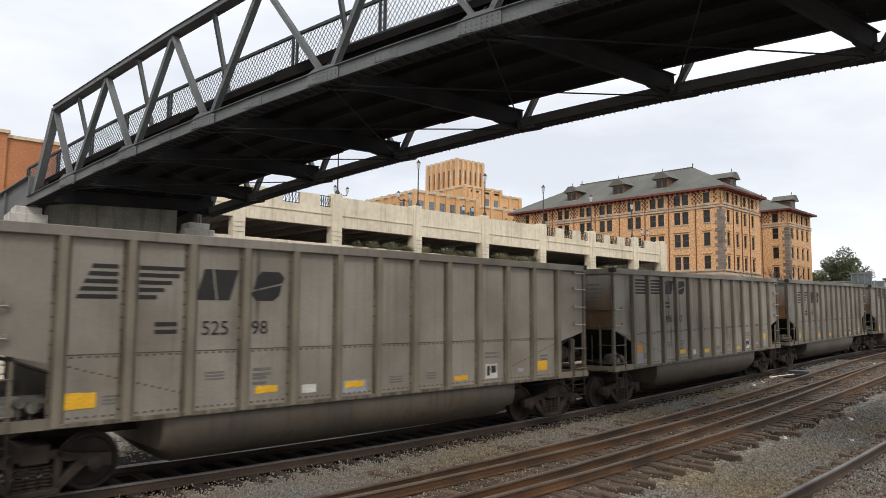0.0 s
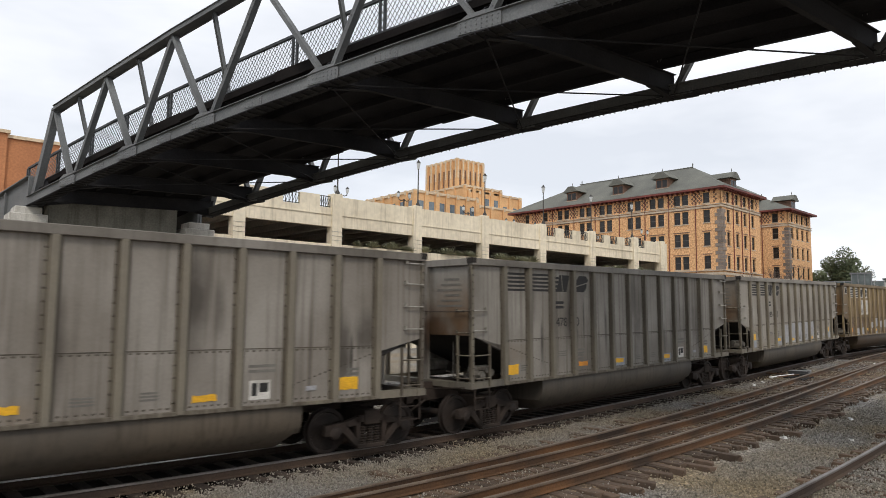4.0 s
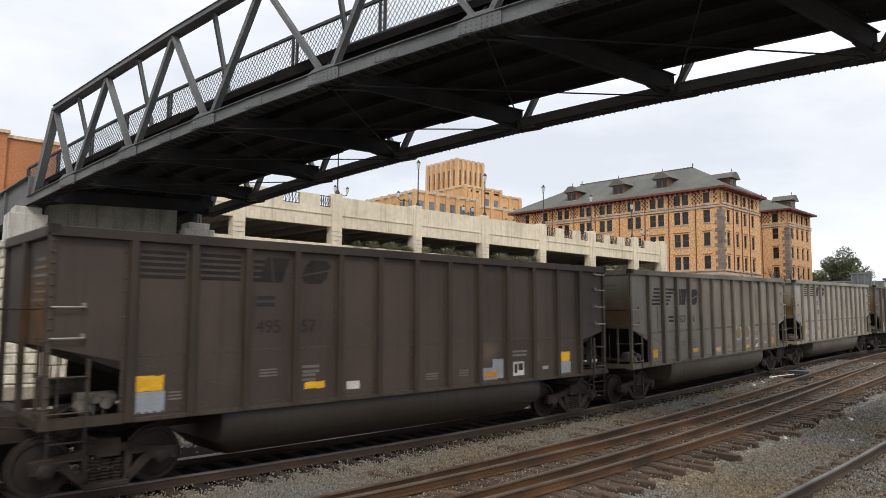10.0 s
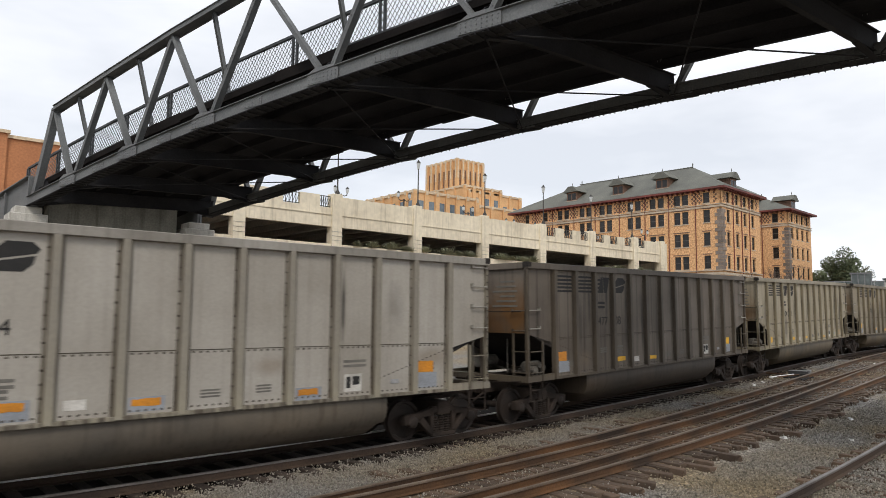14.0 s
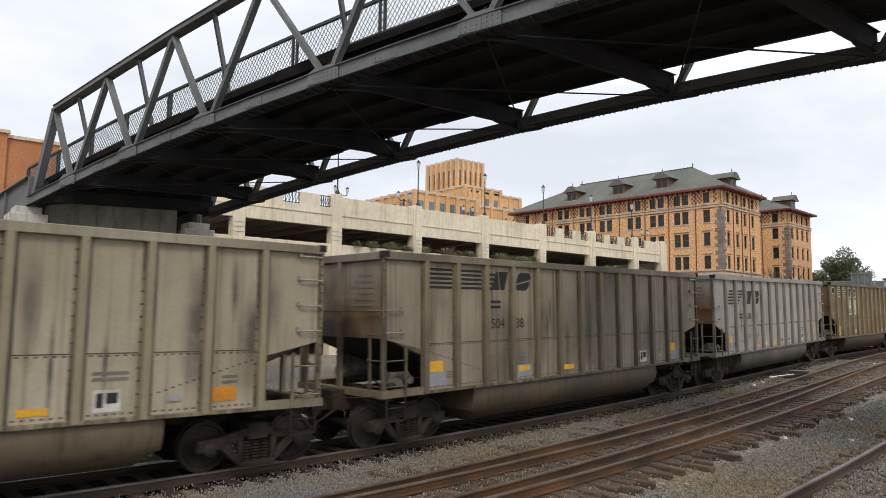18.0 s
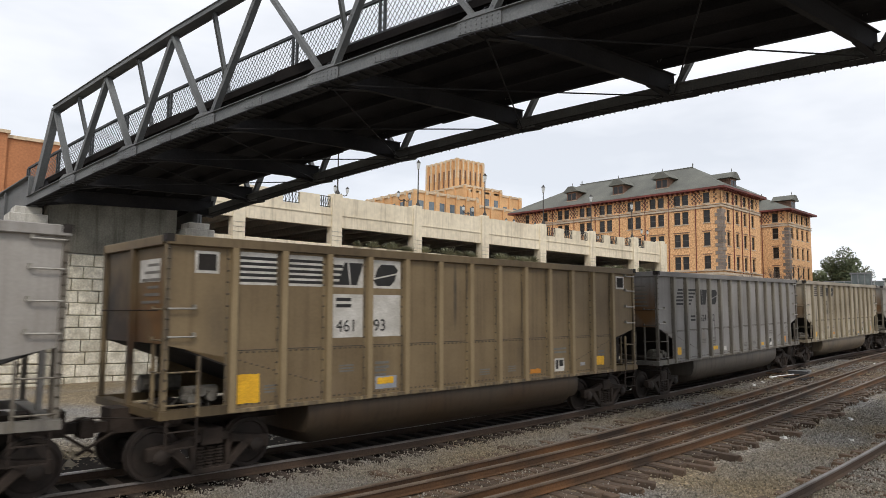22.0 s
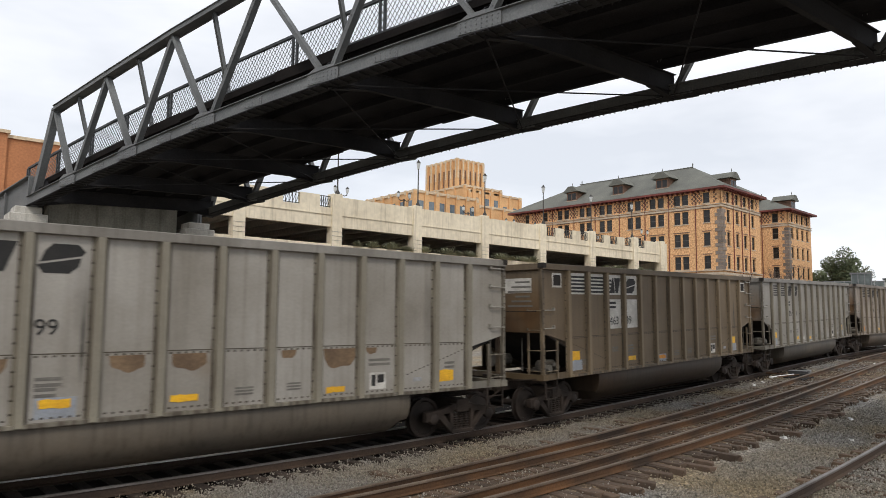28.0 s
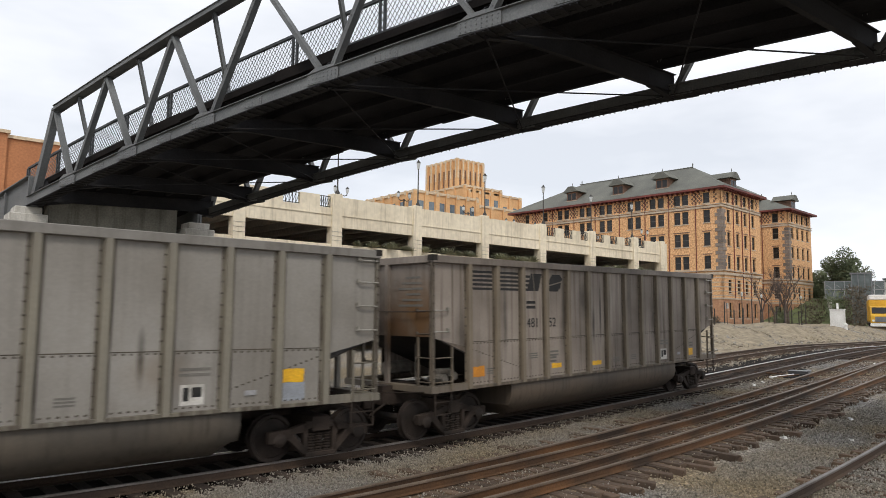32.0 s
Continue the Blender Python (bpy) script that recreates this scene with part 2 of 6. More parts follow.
M["rubber"] = mat("rubber", (0.025, 0.025, 0.025), (0.015, 0.015, 0.015), 0.85, 0, 1, 10, 0.1)
M["grass"] = mat("grass", (0.12, 0.15, 0.055), (0.07, 0.085, 0.035), 0.95, 0, 0.5, 8, 0.4)


# ---- mesh helpers ----
class Shape:
    """Vertices and faces of one mesh, gathered from simple solids."""

    def __init__(self):
        self.v, self.f = [], []

    def add(self, verts, faces):
        k = len(self.v)
        self.v += [tuple(p) for p in verts]
        self.f += [tuple(i + k for i in f) for f in faces]
        return self

    def moved(self, d):
        self.v = [(x + d[0], y + d[1], z + d[2]) for x, y, z in self.v]
        return self

    def hexa(self, p):
        return self.add(p, [(0, 3, 2, 1), (4, 5, 6, 7), (0, 1, 5, 4), (1, 2, 6, 5), (2, 3, 7, 6), (3, 0, 4, 7)])

    def box(self, x0, x1, y0, y1, z0, z1):
        return self.hexa([(x0, y0, z0), (x1, y0, z0), (x1, y1, z0), (x0, y1, z0), (x0, y0, z1), (x1, y0, z1), (x1, y1, z1), (x0, y1, z1)])

    def beam(self, a, b, w, h, up=(0, 0, 1)):
        """A square bar from a to b, w across and h along up."""
        a, b, up = Vector(a), Vector(b), Vector(up)
        d = (b - a).normalized()
        s = d.cross(up)
        s = s.normalized() if s.length > 1e-5 else Vector((1, 0, 0))
        u = s.cross(d).normalized()
        s, u = s * w / 2, u * h / 2
        return self.hexa([a - s - u, a + s - u, a + s + u, a - s + u, b - s - u, b + s - u, b + s + u, b - s + u])

    def tube(self, a, b, r, n=8, r2=None):
        a, b = Vector(a), Vector(b)
        r2 = r if r2 is None else r2
        d = (b - a).normalized()
        s = d.cross(Vector((0, 0, 1)))
        s = s.normalized() if s.length > 1e-4 else Vector((1, 0, 0))
        u = s.cross(d)
        ring = [s * math.cos(2 * math.pi * i / n) + u * math.sin(2 * math.pi * i / n) for i in range(n)]
        return self.add([a + q * r for q in ring] + [b + q * r2 for q in ring],
                        [(i, (i + 1) % n, n + (i + 1) % n, n + i) for i in range(n)] + [tuple(range(n))[::-1], tuple(range(n, 2 * n))])

    def prism(self, poly, fix, lo, hi):
        """A polygon of (a, b) pairs drawn out along one axis: fix 'y' takes (x, z), 'x' takes (y, z), 'z' takes (x, y)."""
        put = {"y": lambda a, b, c: (a, c, b), "x": lambda a, b, c: (c, a, b), "z": lambda a, b, c: (a, b, c)}[fix]
        n = len(poly)
        return self.add([put(a, b, lo) for a, b in poly] + [put(a, b, hi) for a, b in poly],
                        [(i, (i + 1) % n, n + (i + 1) % n, n + i) for i in range(n)] + [tuple(range(n))[::-1], tuple(range(n, 2 * n))])

    def lathe(self, profile, a, axis, n=20):
        """(radius, distance along axis) pairs turned round the axis through a."""
        a, d = Vector(a), Vector(axis).normalized()
        s = d.cross(Vector((0, 0, 1)))
        s = s.normalized() if s.length > 1e-4 else Vector((1, 0, 0))
        u = s.cross(d)
        vs, fs, m = [], [], len(profile)
        for r, h in profile:
            vs += [a + d * h + (s * math.cos(2 * math.pi * i / n) + u * math.sin(2 * math.pi * i / n)) * r for i in range(n)]
        for j in range(m - 1):
            fs += [(j * n + i, j * n + (i + 1) % n, (j + 1) * n + (i + 1) % n, (j + 1) * n + i) for i in range(n)]
        fs += [tuple(range(n))[::-1], tuple(range((m - 1) * n, m * n))]
        return self.add(vs, fs)

    def mesh(self, name, bevel=0.0, smooth=False):
        bm = bmesh.new()
        vs = [bm.verts.new(p) for p in self.v]
        for f in self.f:
            try:
                bm.faces.new([vs[i] for i in f])
            except ValueError:
                pass
        bmesh.ops.recalc_face_normals(bm, faces=bm.faces)
        if bevel:
            edges = [e for e in bm.edges if len(e.link_faces) == 2 and e.calc_face_angle(0) > 0.6]
            bmesh.ops.bevel(bm, geom=edges, offset=bevel, segments=1, affect="EDGES", profile=0.5, clamp_overlap=True)
        me = bpy.data.meshes.new(name)
        bm.to_mesh(me)
        bm.free()
        if smooth:
            me.shade_smooth()
            me.set_sharp_from_angle(angle=radians(35))
        return me


def part(name, shape, material, parent=None, label="", at=None, bevel=0.0, smooth=False, category="", kind="", group=""):
    """ONE mesh object, from a Shape or a ready mesh; its material sits on the object, so alike pieces share a mesh."""
    me = shape.mesh(name, bevel, smooth) if isinstance(shape, Shape) else shape
    if not me.materials:
        me.materials.append(material)
    ob = new(name, me)
    if me.materials[0] != material:
        ob.material_slots[0].link = "OBJECT"
        ob.material_slots[0].material = material
    if parent:
        ob.parent = parent
    if at is not None:
        ob.matrix_basis = at
    return tagged(ob, label, category, group, kind)


def thing(name, label, category, m=None, group="", kind=""):
    ob = new(name)
    ob.empty_display_size = 0.2
    if m is not None:
        ob.matrix_basis = m
    return tagged(ob, label, category, group, kind)


def smoothstep(a, b, x):
    t = min(1.0, max(0.0, (x - a) / (b - a)))
    return t * t * (3 - 2 * t)


# ---- the line of the tracks: gently curved and rising away ----
def line_y(x):
    c = min(55.0, max(0.0, x))
    y = 11.9115 + 0.8785 * c * c / 200 - 2.7108 * c ** 3 / 6e4
    return y + max(0.0, x - 55.0) * (0.8785 * 55 / 100 - 2.7108 * 55 ** 2 / 2e4)


def line_z(x):
    c = min(55.0, max(0.0, x))
    return 0.1888 * c * c / 200 - 0.5908 * c ** 3 / 6e4


def ground_z(x, y):
    o = y - line_y(x)
    base = line_z(x) - 0.26 - 0.10 * smoothstep(-4.2, -4.9, o) * smoothstep(-6.9, -6.3, o)
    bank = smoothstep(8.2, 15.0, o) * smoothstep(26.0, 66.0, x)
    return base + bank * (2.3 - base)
# ---- ground and tracks ----
def build_ground():
    xs = [-2500, -800, -300, -120, -60, -30, -15] + [i * 2.0 - 8 for i in range(0, 45)] + [84, 90, 97, 105, 115, 130, 150, 180, 230, 320, 500, 900, 1800, 3500]
    ys = [-2500, -800, -250, -90, -40, -20, -12] + [i * 1.5 - 8 for i in range(0, 34)] + [45, 49, 54, 60, 70, 85, 110, 150, 220, 350, 600, 1200, 3500]
    verts = [(x, y, ground_z(x, y) + (0.05 * noise.noise(Vector((x * 0.4, y * 0.4, 0))) if -15 < x < 140 and y < 80 else 0)) for x in xs for y in ys]
    n = len(ys)
    faces = [(i * n + j, (i + 1) * n + j, (i + 1) * n + j + 1, i * n + j + 1) for i in range(len(xs) - 1) for j in range(n - 1)]
    me = bpy.data.meshes.new("ground")
    me.from_pydata(verts, [], faces)
    me.shade_smooth()
    return part("ground", me, M["ballast"], label="crushed grey stone ballast and gravel across the railway yard", category="ground", kind="structure")


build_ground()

RAIL_FOOT = [(-0.07, -0.172), (0.07, -0.172), (0.07, -0.160), (0.012, -0.142), (0.010, -0.045), (0.036, -0.034), (-0.036, -0.034), (-0.010, -0.045), (-0.012, -0.142), (-0.07, -0.160)]
RAIL_TOP = [(-0.036, -0.034), (0.036, -0.034), (0.036, -0.006), (0.028, 0.0), (-0.028, 0.0), (-0.036, -0.006)]


def sweep(profile, xs, offset):
    """A rail section drawn along the line of the tracks, offset metres across from it (a number or a function of x)."""
    off = offset if callable(offset) else (lambda x: offset)
    s, n = Shape(), len(profile)
    for x in xs:
        s.v += [(x, line_y(x) + off(x) + a, line_z(x) + b) for a, b in profile]
    for i in range(len(xs) - 1):
        s.f += [(i * n + j, i * n + (j + 1) % n, (i + 1) * n + (j + 1) % n, (i + 1) * n + j) for j in range(n)]
    s.f += [tuple(range(n)), tuple(range((len(xs) - 1) * n, len(xs) * n))[::-1]]
    return s


def steps(a, b, d):
    return [a + d * i for i in range(int((b - a) / d) + 1)]


TIE_MESHES = []
for k in range(5):
    s = Shape().box(-0.11, 0.11, -1.35, 1.35, -0.20, -0.002)
    s.v = [(x + random.uniform(-0.012, 0.012), y + random.uniform(-0.06, 0.06), z + random.uniform(-0.012, 0.0)) for x, y, z in s.v]
    TIE_MESHES.append(s.mesh("tie", bevel=0.012))


def track(name, offset, x0, x1, label, web, head, gauge=1.507, ties=True, tie_from=-8.0, tie_to=60.0, sink=0.0, wood="tie", far_head=""):
    t = thing(name, label, "railway track", kind="structure")
    xs = steps(x0, x1, 1.0)
    for side in (-gauge / 2, gauge / 2):
        off = (lambda x, side=side: offset(x) + side) if callable(offset) else offset + side
        r = part("rail", sweep(RAIL_FOOT, xs, off), M[web], t, "rust-brown steel rail")
        part("rail_head", sweep(RAIL_TOP, xs, off), M[far_head if far_head and side > 0 else head], r, "worn running surface")
    if ties:
        x = tie_from
        while x < tie_to:
            o = offset(x) if callable(offset) else offset
            slope = math.atan(line_y(x + 0.5) - line_y(x - 0.5))
            part("tie", random.choice(TIE_MESHES), M[wood], t,
                 at=pose(x, line_y(x) + o + random.uniform(-0.06, 0.06), line_z(x) - 0.172 - random.uniform(0.2, 1.0) * sink, 0, 0, math.degrees(slope) + random.uniform(-1.2, 1.2)))
            x += 0.53 + random.uniform(-0.03, 0.03)
    return t


track("train_track", 1.60, -60, 300, "rusty railway track under the coal train on ballast", "rail_dark", "rail_worn", wood="shaded_tie", far_head="rail_shine")
track("middle_track", -3.03, -10, 150, "rusty railway track beside a turnout on grey ballast", "rail_rust", "rail_dull", tie_from=3.0, sink=0.0)
track("near_track", -7.72, -6, 150, "bright-topped railway track on grey ballast in front", "rail_dark", "rail_worn", tie_from=6.0, sink=0.10)
track("far_track", 6.1, 15, 200, "brown railway track beyond the train", "rail_dark", "rail_dull", tie_from=24, tie_to=110)
TURN = lambda x: -2.85 + 0.031 * x
track("turnout_track", TURN, 2, 75, "diverging turnout rails crossing the middle track", "rail_rust", "rail_dull", ties=False)


def turnout_ties():
    t = thing("turnout_ties", "long weathered timber turnout sleepers on ballast", "sleepers", kind="structure")
    x = 8.0
    while x < 60:
        o = (TURN(x) - 3.03) / 2
        s = random.choice(TIE_MESHES)
        ob = part("tie", s, M["tie"], t, at=pose(x, line_y(x) + o + 0.12 + random.uniform(-0.32, 0.32), line_z(x) - 0.165 - random.uniform(-0.01, 0.03), 0, 0, random.uniform(-3, 9)))
        ob.scale = (1, 1.45, 1)
        x += random.uniform(0.42, 0.60)


turnout_ties()


def rusty_strip():
    """Rust-brown fouled ballast between the rails of the middle track and the turnout."""
    s, xs, n = Shape(), steps(-8, 90, 1.0), 7
    for x in xs:
        a, b = -4.5, max(-2.0, TURN(x) + 1.0)
        for k in range(n):
            y = line_y(x) + a + (b - a) * k / (n - 1)
            s.v.append((x, y, ground_z(x, y) + (0.06 if 0 < k < n - 1 else -0.03) + 0.02 * noise.noise(Vector((x * 2, y * 2, 3)))))
    s.f = [(i * n + j, (i + 1) * n + j, (i + 1) * n + j + 1, i * n + j + 1) for i in range(len(xs) - 1) for j in range(n - 1)]
    part("rusty_ballast", s, M["rusty_ballast"], label="rust-stained brown ballast between the turnout rails", category="ballast", kind="structure", smooth=True)


rusty_strip()


def shaded_oily_strip():
    """Oil-dark ballast along the rails, darkened further to carry the shade under the train."""
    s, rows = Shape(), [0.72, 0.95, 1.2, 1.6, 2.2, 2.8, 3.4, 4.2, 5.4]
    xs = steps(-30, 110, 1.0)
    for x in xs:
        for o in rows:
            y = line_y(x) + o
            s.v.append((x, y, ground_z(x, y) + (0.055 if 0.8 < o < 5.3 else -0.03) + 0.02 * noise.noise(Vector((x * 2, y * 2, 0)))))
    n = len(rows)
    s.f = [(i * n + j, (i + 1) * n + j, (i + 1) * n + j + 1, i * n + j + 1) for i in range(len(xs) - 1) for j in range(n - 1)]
    part("stained_ballast", s, M["stained_ballast"], label="oil-stained ballast along the train track, darkened for under-train shade", category="ballast", kind="structure", smooth=True)


shaded_oily_strip()


def build_stones():
    """Loose crushed stone over the ballast where it lies nearest, one mesh."""
    rng = np.random.default_rng(4)
    base = np.array([(1, 0, 0), (-1, 0, 0), (0, 1, 0), (0, -1, 0), (0, 0, 1), (0, 0, -1)], float)
    tri = np.array([(0, 2, 4), (2, 1, 4), (1, 3, 4), (3, 0, 4), (2, 0, 5), (1, 2, 5), (3, 1, 5), (0, 3, 5)])
    pts = []
    while len(pts) < 215000:
        x = 1.5 + 42 * rng.random() ** 1.7
        off = rng.uniform(-9.5, 0.9)
        if off > 0.3 and rng.random() < 0.8 or -4.0 < off < TURN(x) + 0.8 and rng.random() < 0.66 or -4.75 < off < -3.7 and rng.random() < 0.86:
            continue
        y = line_y(x) + off
        pts.append((x, y))
    n = len(pts)
    c = np.array([(x, y, ground_z(x, y)) for x, y in pts])
    size = rng.uniform(0.010, 0.023, (n, 1, 1)) * (0.9 + 0.02 * c[:, 0])[:, None, None] * rng.uniform(0.6, 1.25, (n, 6, 3))
    ang = rng.uniform(0, 6.28, n)
    v = base[None] * size
    ca, sa = np.cos(ang)[:, None], np.sin(ang)[:, None]
    vx, vy = v[:, :, 0] * ca - v[:, :, 1] * sa, v[:, :, 0] * sa + v[:, :, 1] * ca
    tilt = rng.uniform(-0.7, 0.7, (n, 1))
    vz = v[:, :, 2] + vx * tilt
    lift = rng.uniform(0.0, 0.095, (n, 1))
    v = np.stack([vx, vy, vz + lift], 2) + c[:, None]
    me = bpy.data.meshes.new("ballast_stones")
    me.from_pydata(v.reshape(-1, 3).tolist(), [], (tri[None] + 6 * np.arange(n)[:, None, None]).reshape(-1, 3).tolist())
    part("ballast_stones", me, M["stone_chip"], label="loose crushed grey and tan ballast stones between tracks", category="ballast", kind="stuff")


build_stones()


def bank_chips():
    """Lumps and stones over the gravel bank and along the far track."""
    rng = np.random.default_rng(12)
    tri = [(0, 2, 4), (2, 1, 4), (1, 3, 4), (3, 0, 4), (2, 0, 5), (1, 2, 5), (3, 1, 5), (0, 3, 5)]
    s = Shape()
    for k in range(14000):
        x = rng.uniform(2, 100)
        o = rng.uniform(3.6, 18) if x > 45 else rng.uniform(3.6, 9)
        y = line_y(x) + o
        r = rng.uniform(0.03, 0.10) * (2.2 if rng.random() < 0.05 else 1)
        z = ground_z(x, y) + 0.02 + (0.1 if o > 9 else 0)
        q = rng.uniform(0.6, 1.3, 6) * r
        s.add([(x + q[0], y, z), (x - q[1], y, z), (x, y + q[2], z), (x, y - q[3], z), (x, y, z + q[4] * 0.8), (x, y, z - q[5])], tri)
    me = bpy.data.meshes.new("bank_stones")
    me.from_pydata(s.v, [], s.f)
    part("bank_stones", me, M["stone_chip"], label="scattered stones and clods on the gravel bank", category="stones", kind="stuff")


bank_chips()
# ---- the coal train ----
PITCH_CAR, HALF, WIDE = 16.116, 7.37, 1.6
Z_SILL, Z_TOP = 1.13, 4.235
BAY = 1.0208
RIB = [BAY * (i - 6) for i in range(13)]
SEAM = 2.22
TRUCK_X, AXLE = 6.28, 0.89
WHEEL_R = 0.457


def car_paint(name, base, dirt, streak, seed):
    """Weathered paint: big fading, long runs of dirt down the sheets, brown coal dust low down, fine grain."""
    m = mat(name, base, dirt, 0.62, 0.0, 0.55, 22, 0.03, streak=streak, mixlo=0.30, mixhi=0.66, grain=0.22)
    n = m.node_tree.nodes
    for node in n:
        if node.type == "MAPPING":
            node.inputs["Scale"].default_value = (11.0, 11.0, 0.30)
        if node.type == "TEX_NOISE":
            node.noise_dimensions = "4D"
            node.inputs["W"].default_value = seed * 3.7
    return m


def rib_grime_shade(m, colour):
    """Patchy rust and grime along the riveted flange strips, plus the post's painted-in shadow line."""
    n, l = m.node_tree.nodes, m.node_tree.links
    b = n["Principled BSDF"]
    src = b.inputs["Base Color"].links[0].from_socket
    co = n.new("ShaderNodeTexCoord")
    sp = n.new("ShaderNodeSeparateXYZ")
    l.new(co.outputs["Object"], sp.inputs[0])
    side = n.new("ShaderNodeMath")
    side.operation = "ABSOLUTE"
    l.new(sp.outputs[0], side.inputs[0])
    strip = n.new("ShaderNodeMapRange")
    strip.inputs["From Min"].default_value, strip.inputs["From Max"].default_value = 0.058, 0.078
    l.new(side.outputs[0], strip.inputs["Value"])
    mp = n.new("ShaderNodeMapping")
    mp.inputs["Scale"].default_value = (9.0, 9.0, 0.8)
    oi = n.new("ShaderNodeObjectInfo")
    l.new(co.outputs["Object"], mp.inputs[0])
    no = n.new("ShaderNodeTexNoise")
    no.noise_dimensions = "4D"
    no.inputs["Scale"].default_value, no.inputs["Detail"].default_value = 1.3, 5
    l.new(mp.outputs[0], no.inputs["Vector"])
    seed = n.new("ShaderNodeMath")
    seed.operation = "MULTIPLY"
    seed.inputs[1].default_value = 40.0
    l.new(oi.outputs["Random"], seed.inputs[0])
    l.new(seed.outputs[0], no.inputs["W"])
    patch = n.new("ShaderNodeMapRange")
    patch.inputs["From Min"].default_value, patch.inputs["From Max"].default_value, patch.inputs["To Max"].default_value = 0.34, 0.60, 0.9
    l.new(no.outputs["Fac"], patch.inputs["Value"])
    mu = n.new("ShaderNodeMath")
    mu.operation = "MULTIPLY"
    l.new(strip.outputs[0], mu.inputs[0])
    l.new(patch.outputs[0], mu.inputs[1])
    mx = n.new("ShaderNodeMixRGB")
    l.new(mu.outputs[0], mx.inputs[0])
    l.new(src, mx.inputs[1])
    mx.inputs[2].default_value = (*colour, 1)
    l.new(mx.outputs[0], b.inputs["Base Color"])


def add_blotch(m, centre, size, colour, strength):
    """A broad ragged-edged blotch of another colour round a point of the sheet."""
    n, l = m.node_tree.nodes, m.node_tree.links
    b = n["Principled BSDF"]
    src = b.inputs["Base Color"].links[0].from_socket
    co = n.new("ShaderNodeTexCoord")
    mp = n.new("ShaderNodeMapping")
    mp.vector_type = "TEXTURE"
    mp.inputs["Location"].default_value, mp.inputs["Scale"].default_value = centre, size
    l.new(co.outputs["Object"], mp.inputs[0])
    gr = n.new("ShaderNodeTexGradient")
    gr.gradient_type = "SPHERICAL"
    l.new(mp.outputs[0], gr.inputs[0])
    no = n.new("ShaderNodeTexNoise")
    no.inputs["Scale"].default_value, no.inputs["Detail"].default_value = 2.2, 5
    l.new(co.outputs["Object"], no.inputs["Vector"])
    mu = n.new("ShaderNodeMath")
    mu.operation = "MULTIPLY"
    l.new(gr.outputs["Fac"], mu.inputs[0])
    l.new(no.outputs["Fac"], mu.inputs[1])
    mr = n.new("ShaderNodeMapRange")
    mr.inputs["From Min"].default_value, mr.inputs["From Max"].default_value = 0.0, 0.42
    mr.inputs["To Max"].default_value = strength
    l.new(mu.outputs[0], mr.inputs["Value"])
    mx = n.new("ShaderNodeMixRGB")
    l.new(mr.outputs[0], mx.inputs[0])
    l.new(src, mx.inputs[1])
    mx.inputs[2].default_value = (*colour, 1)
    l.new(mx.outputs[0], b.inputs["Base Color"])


def sheet_shape():
    poly = [(-HALF, Z_TOP - 0.1), (-HALF, 2.38), (RIB[0], 2.09), (RIB[0], Z_SILL + 0.05), (RIB[-1], Z_SILL + 0.05), (RIB[-1], 2.09), (HALF, 2.38), (HALF, Z_TOP - 0.1)]
    return Shape().prism(poly, "y", -WIDE + 0.10, -WIDE + 0.13)


def rib_shape():
    """Hat-section side post with rivet flanges."""
    s = Shape()
    s.prism([(-0.075, -WIDE + 0.10), (-0.06, -WIDE), (0.06, -WIDE), (0.075, -WIDE + 0.10)], "z", Z_SILL + 0.02, Z_TOP - 0.16)
    s.box(-0.125, 0.125, -WIDE + 0.088, -WIDE + 0.10, Z_SILL + 0.05, Z_TOP - 0.17)
    return s


def rivets_shape():
    s = Shape()

    def rivet(x, z, y=-WIDE + 0.086, r=0.026):
        k = r * 0.62
        s.add([(x - r, y, z - k), (x + r, y, z - k), (x + r, y, z + k), (x - r, y, z + k), (x, y - 0.016, z)], [(0, 1, 4), (1, 2, 4), (2, 3, 4), (3, 0, 4)])

    for x in RIB:
        z = 1.35
        while z < 3.9:
            rivet(x - 0.105, z)
            z += 0.21
    for a, b in zip(RIB, RIB[1:]):
        for i in range(6):
            x = a + 0.19 + i * (b - a - 0.38) / 5
            rivet(x, SEAM - 0.03, -WIDE + 0.098, 0.024)
            rivet(x, Z_SILL + 0.13, -WIDE + 0.098, 0.024)
    for e in (-1, 1):
        for i in range(16):
            t = i / 15
            rivet(e * (RIB[12] - 0.17 - t * 1.75), 2.05 - t * 0.52, -WIDE + 0.098, 0.022)
        z = 1.45
        while z < 4.0:
            rivet(e * (HALF - 0.045), z, -WIDE + 0.035)
            z += 0.17
    return s


def tub_shape():
    """The belly between the trucks: round-cornered trough with sloped ends."""
    s = Shape()
    half = [(1.45, 1.22), (1.50, 1.04), (1.50, 0.86), (1.46, 0.70), (1.38, 0.55), (1.25, 0.42), (1.08, 0.33), (0.90, 0.28), (0.6, 0.26)]
    prof = [(-y, z) for y, z in half] + half[::-1]
    n = len(prof)
    for x, k in ((-4.45, 0), (-4.10, 1), (4.10, 1), (4.45, 0)):
        s.v += [(x + (0 if k else math.copysign(0.0, x)), y * (1 if k else 0.96), z if k else max(z, 0.55 + 0.02 * abs(y))) for y, z in prof]
    for j in range(3):
        s.f += [(j * n + i, j * n + i + 1, (j + 1) * n + i + 1, (j + 1) * n + i) for i in range(n - 1)]
    s.f += [tuple(range(n)), tuple(range(3 * n, 4 * n))[::-1]]
    return s


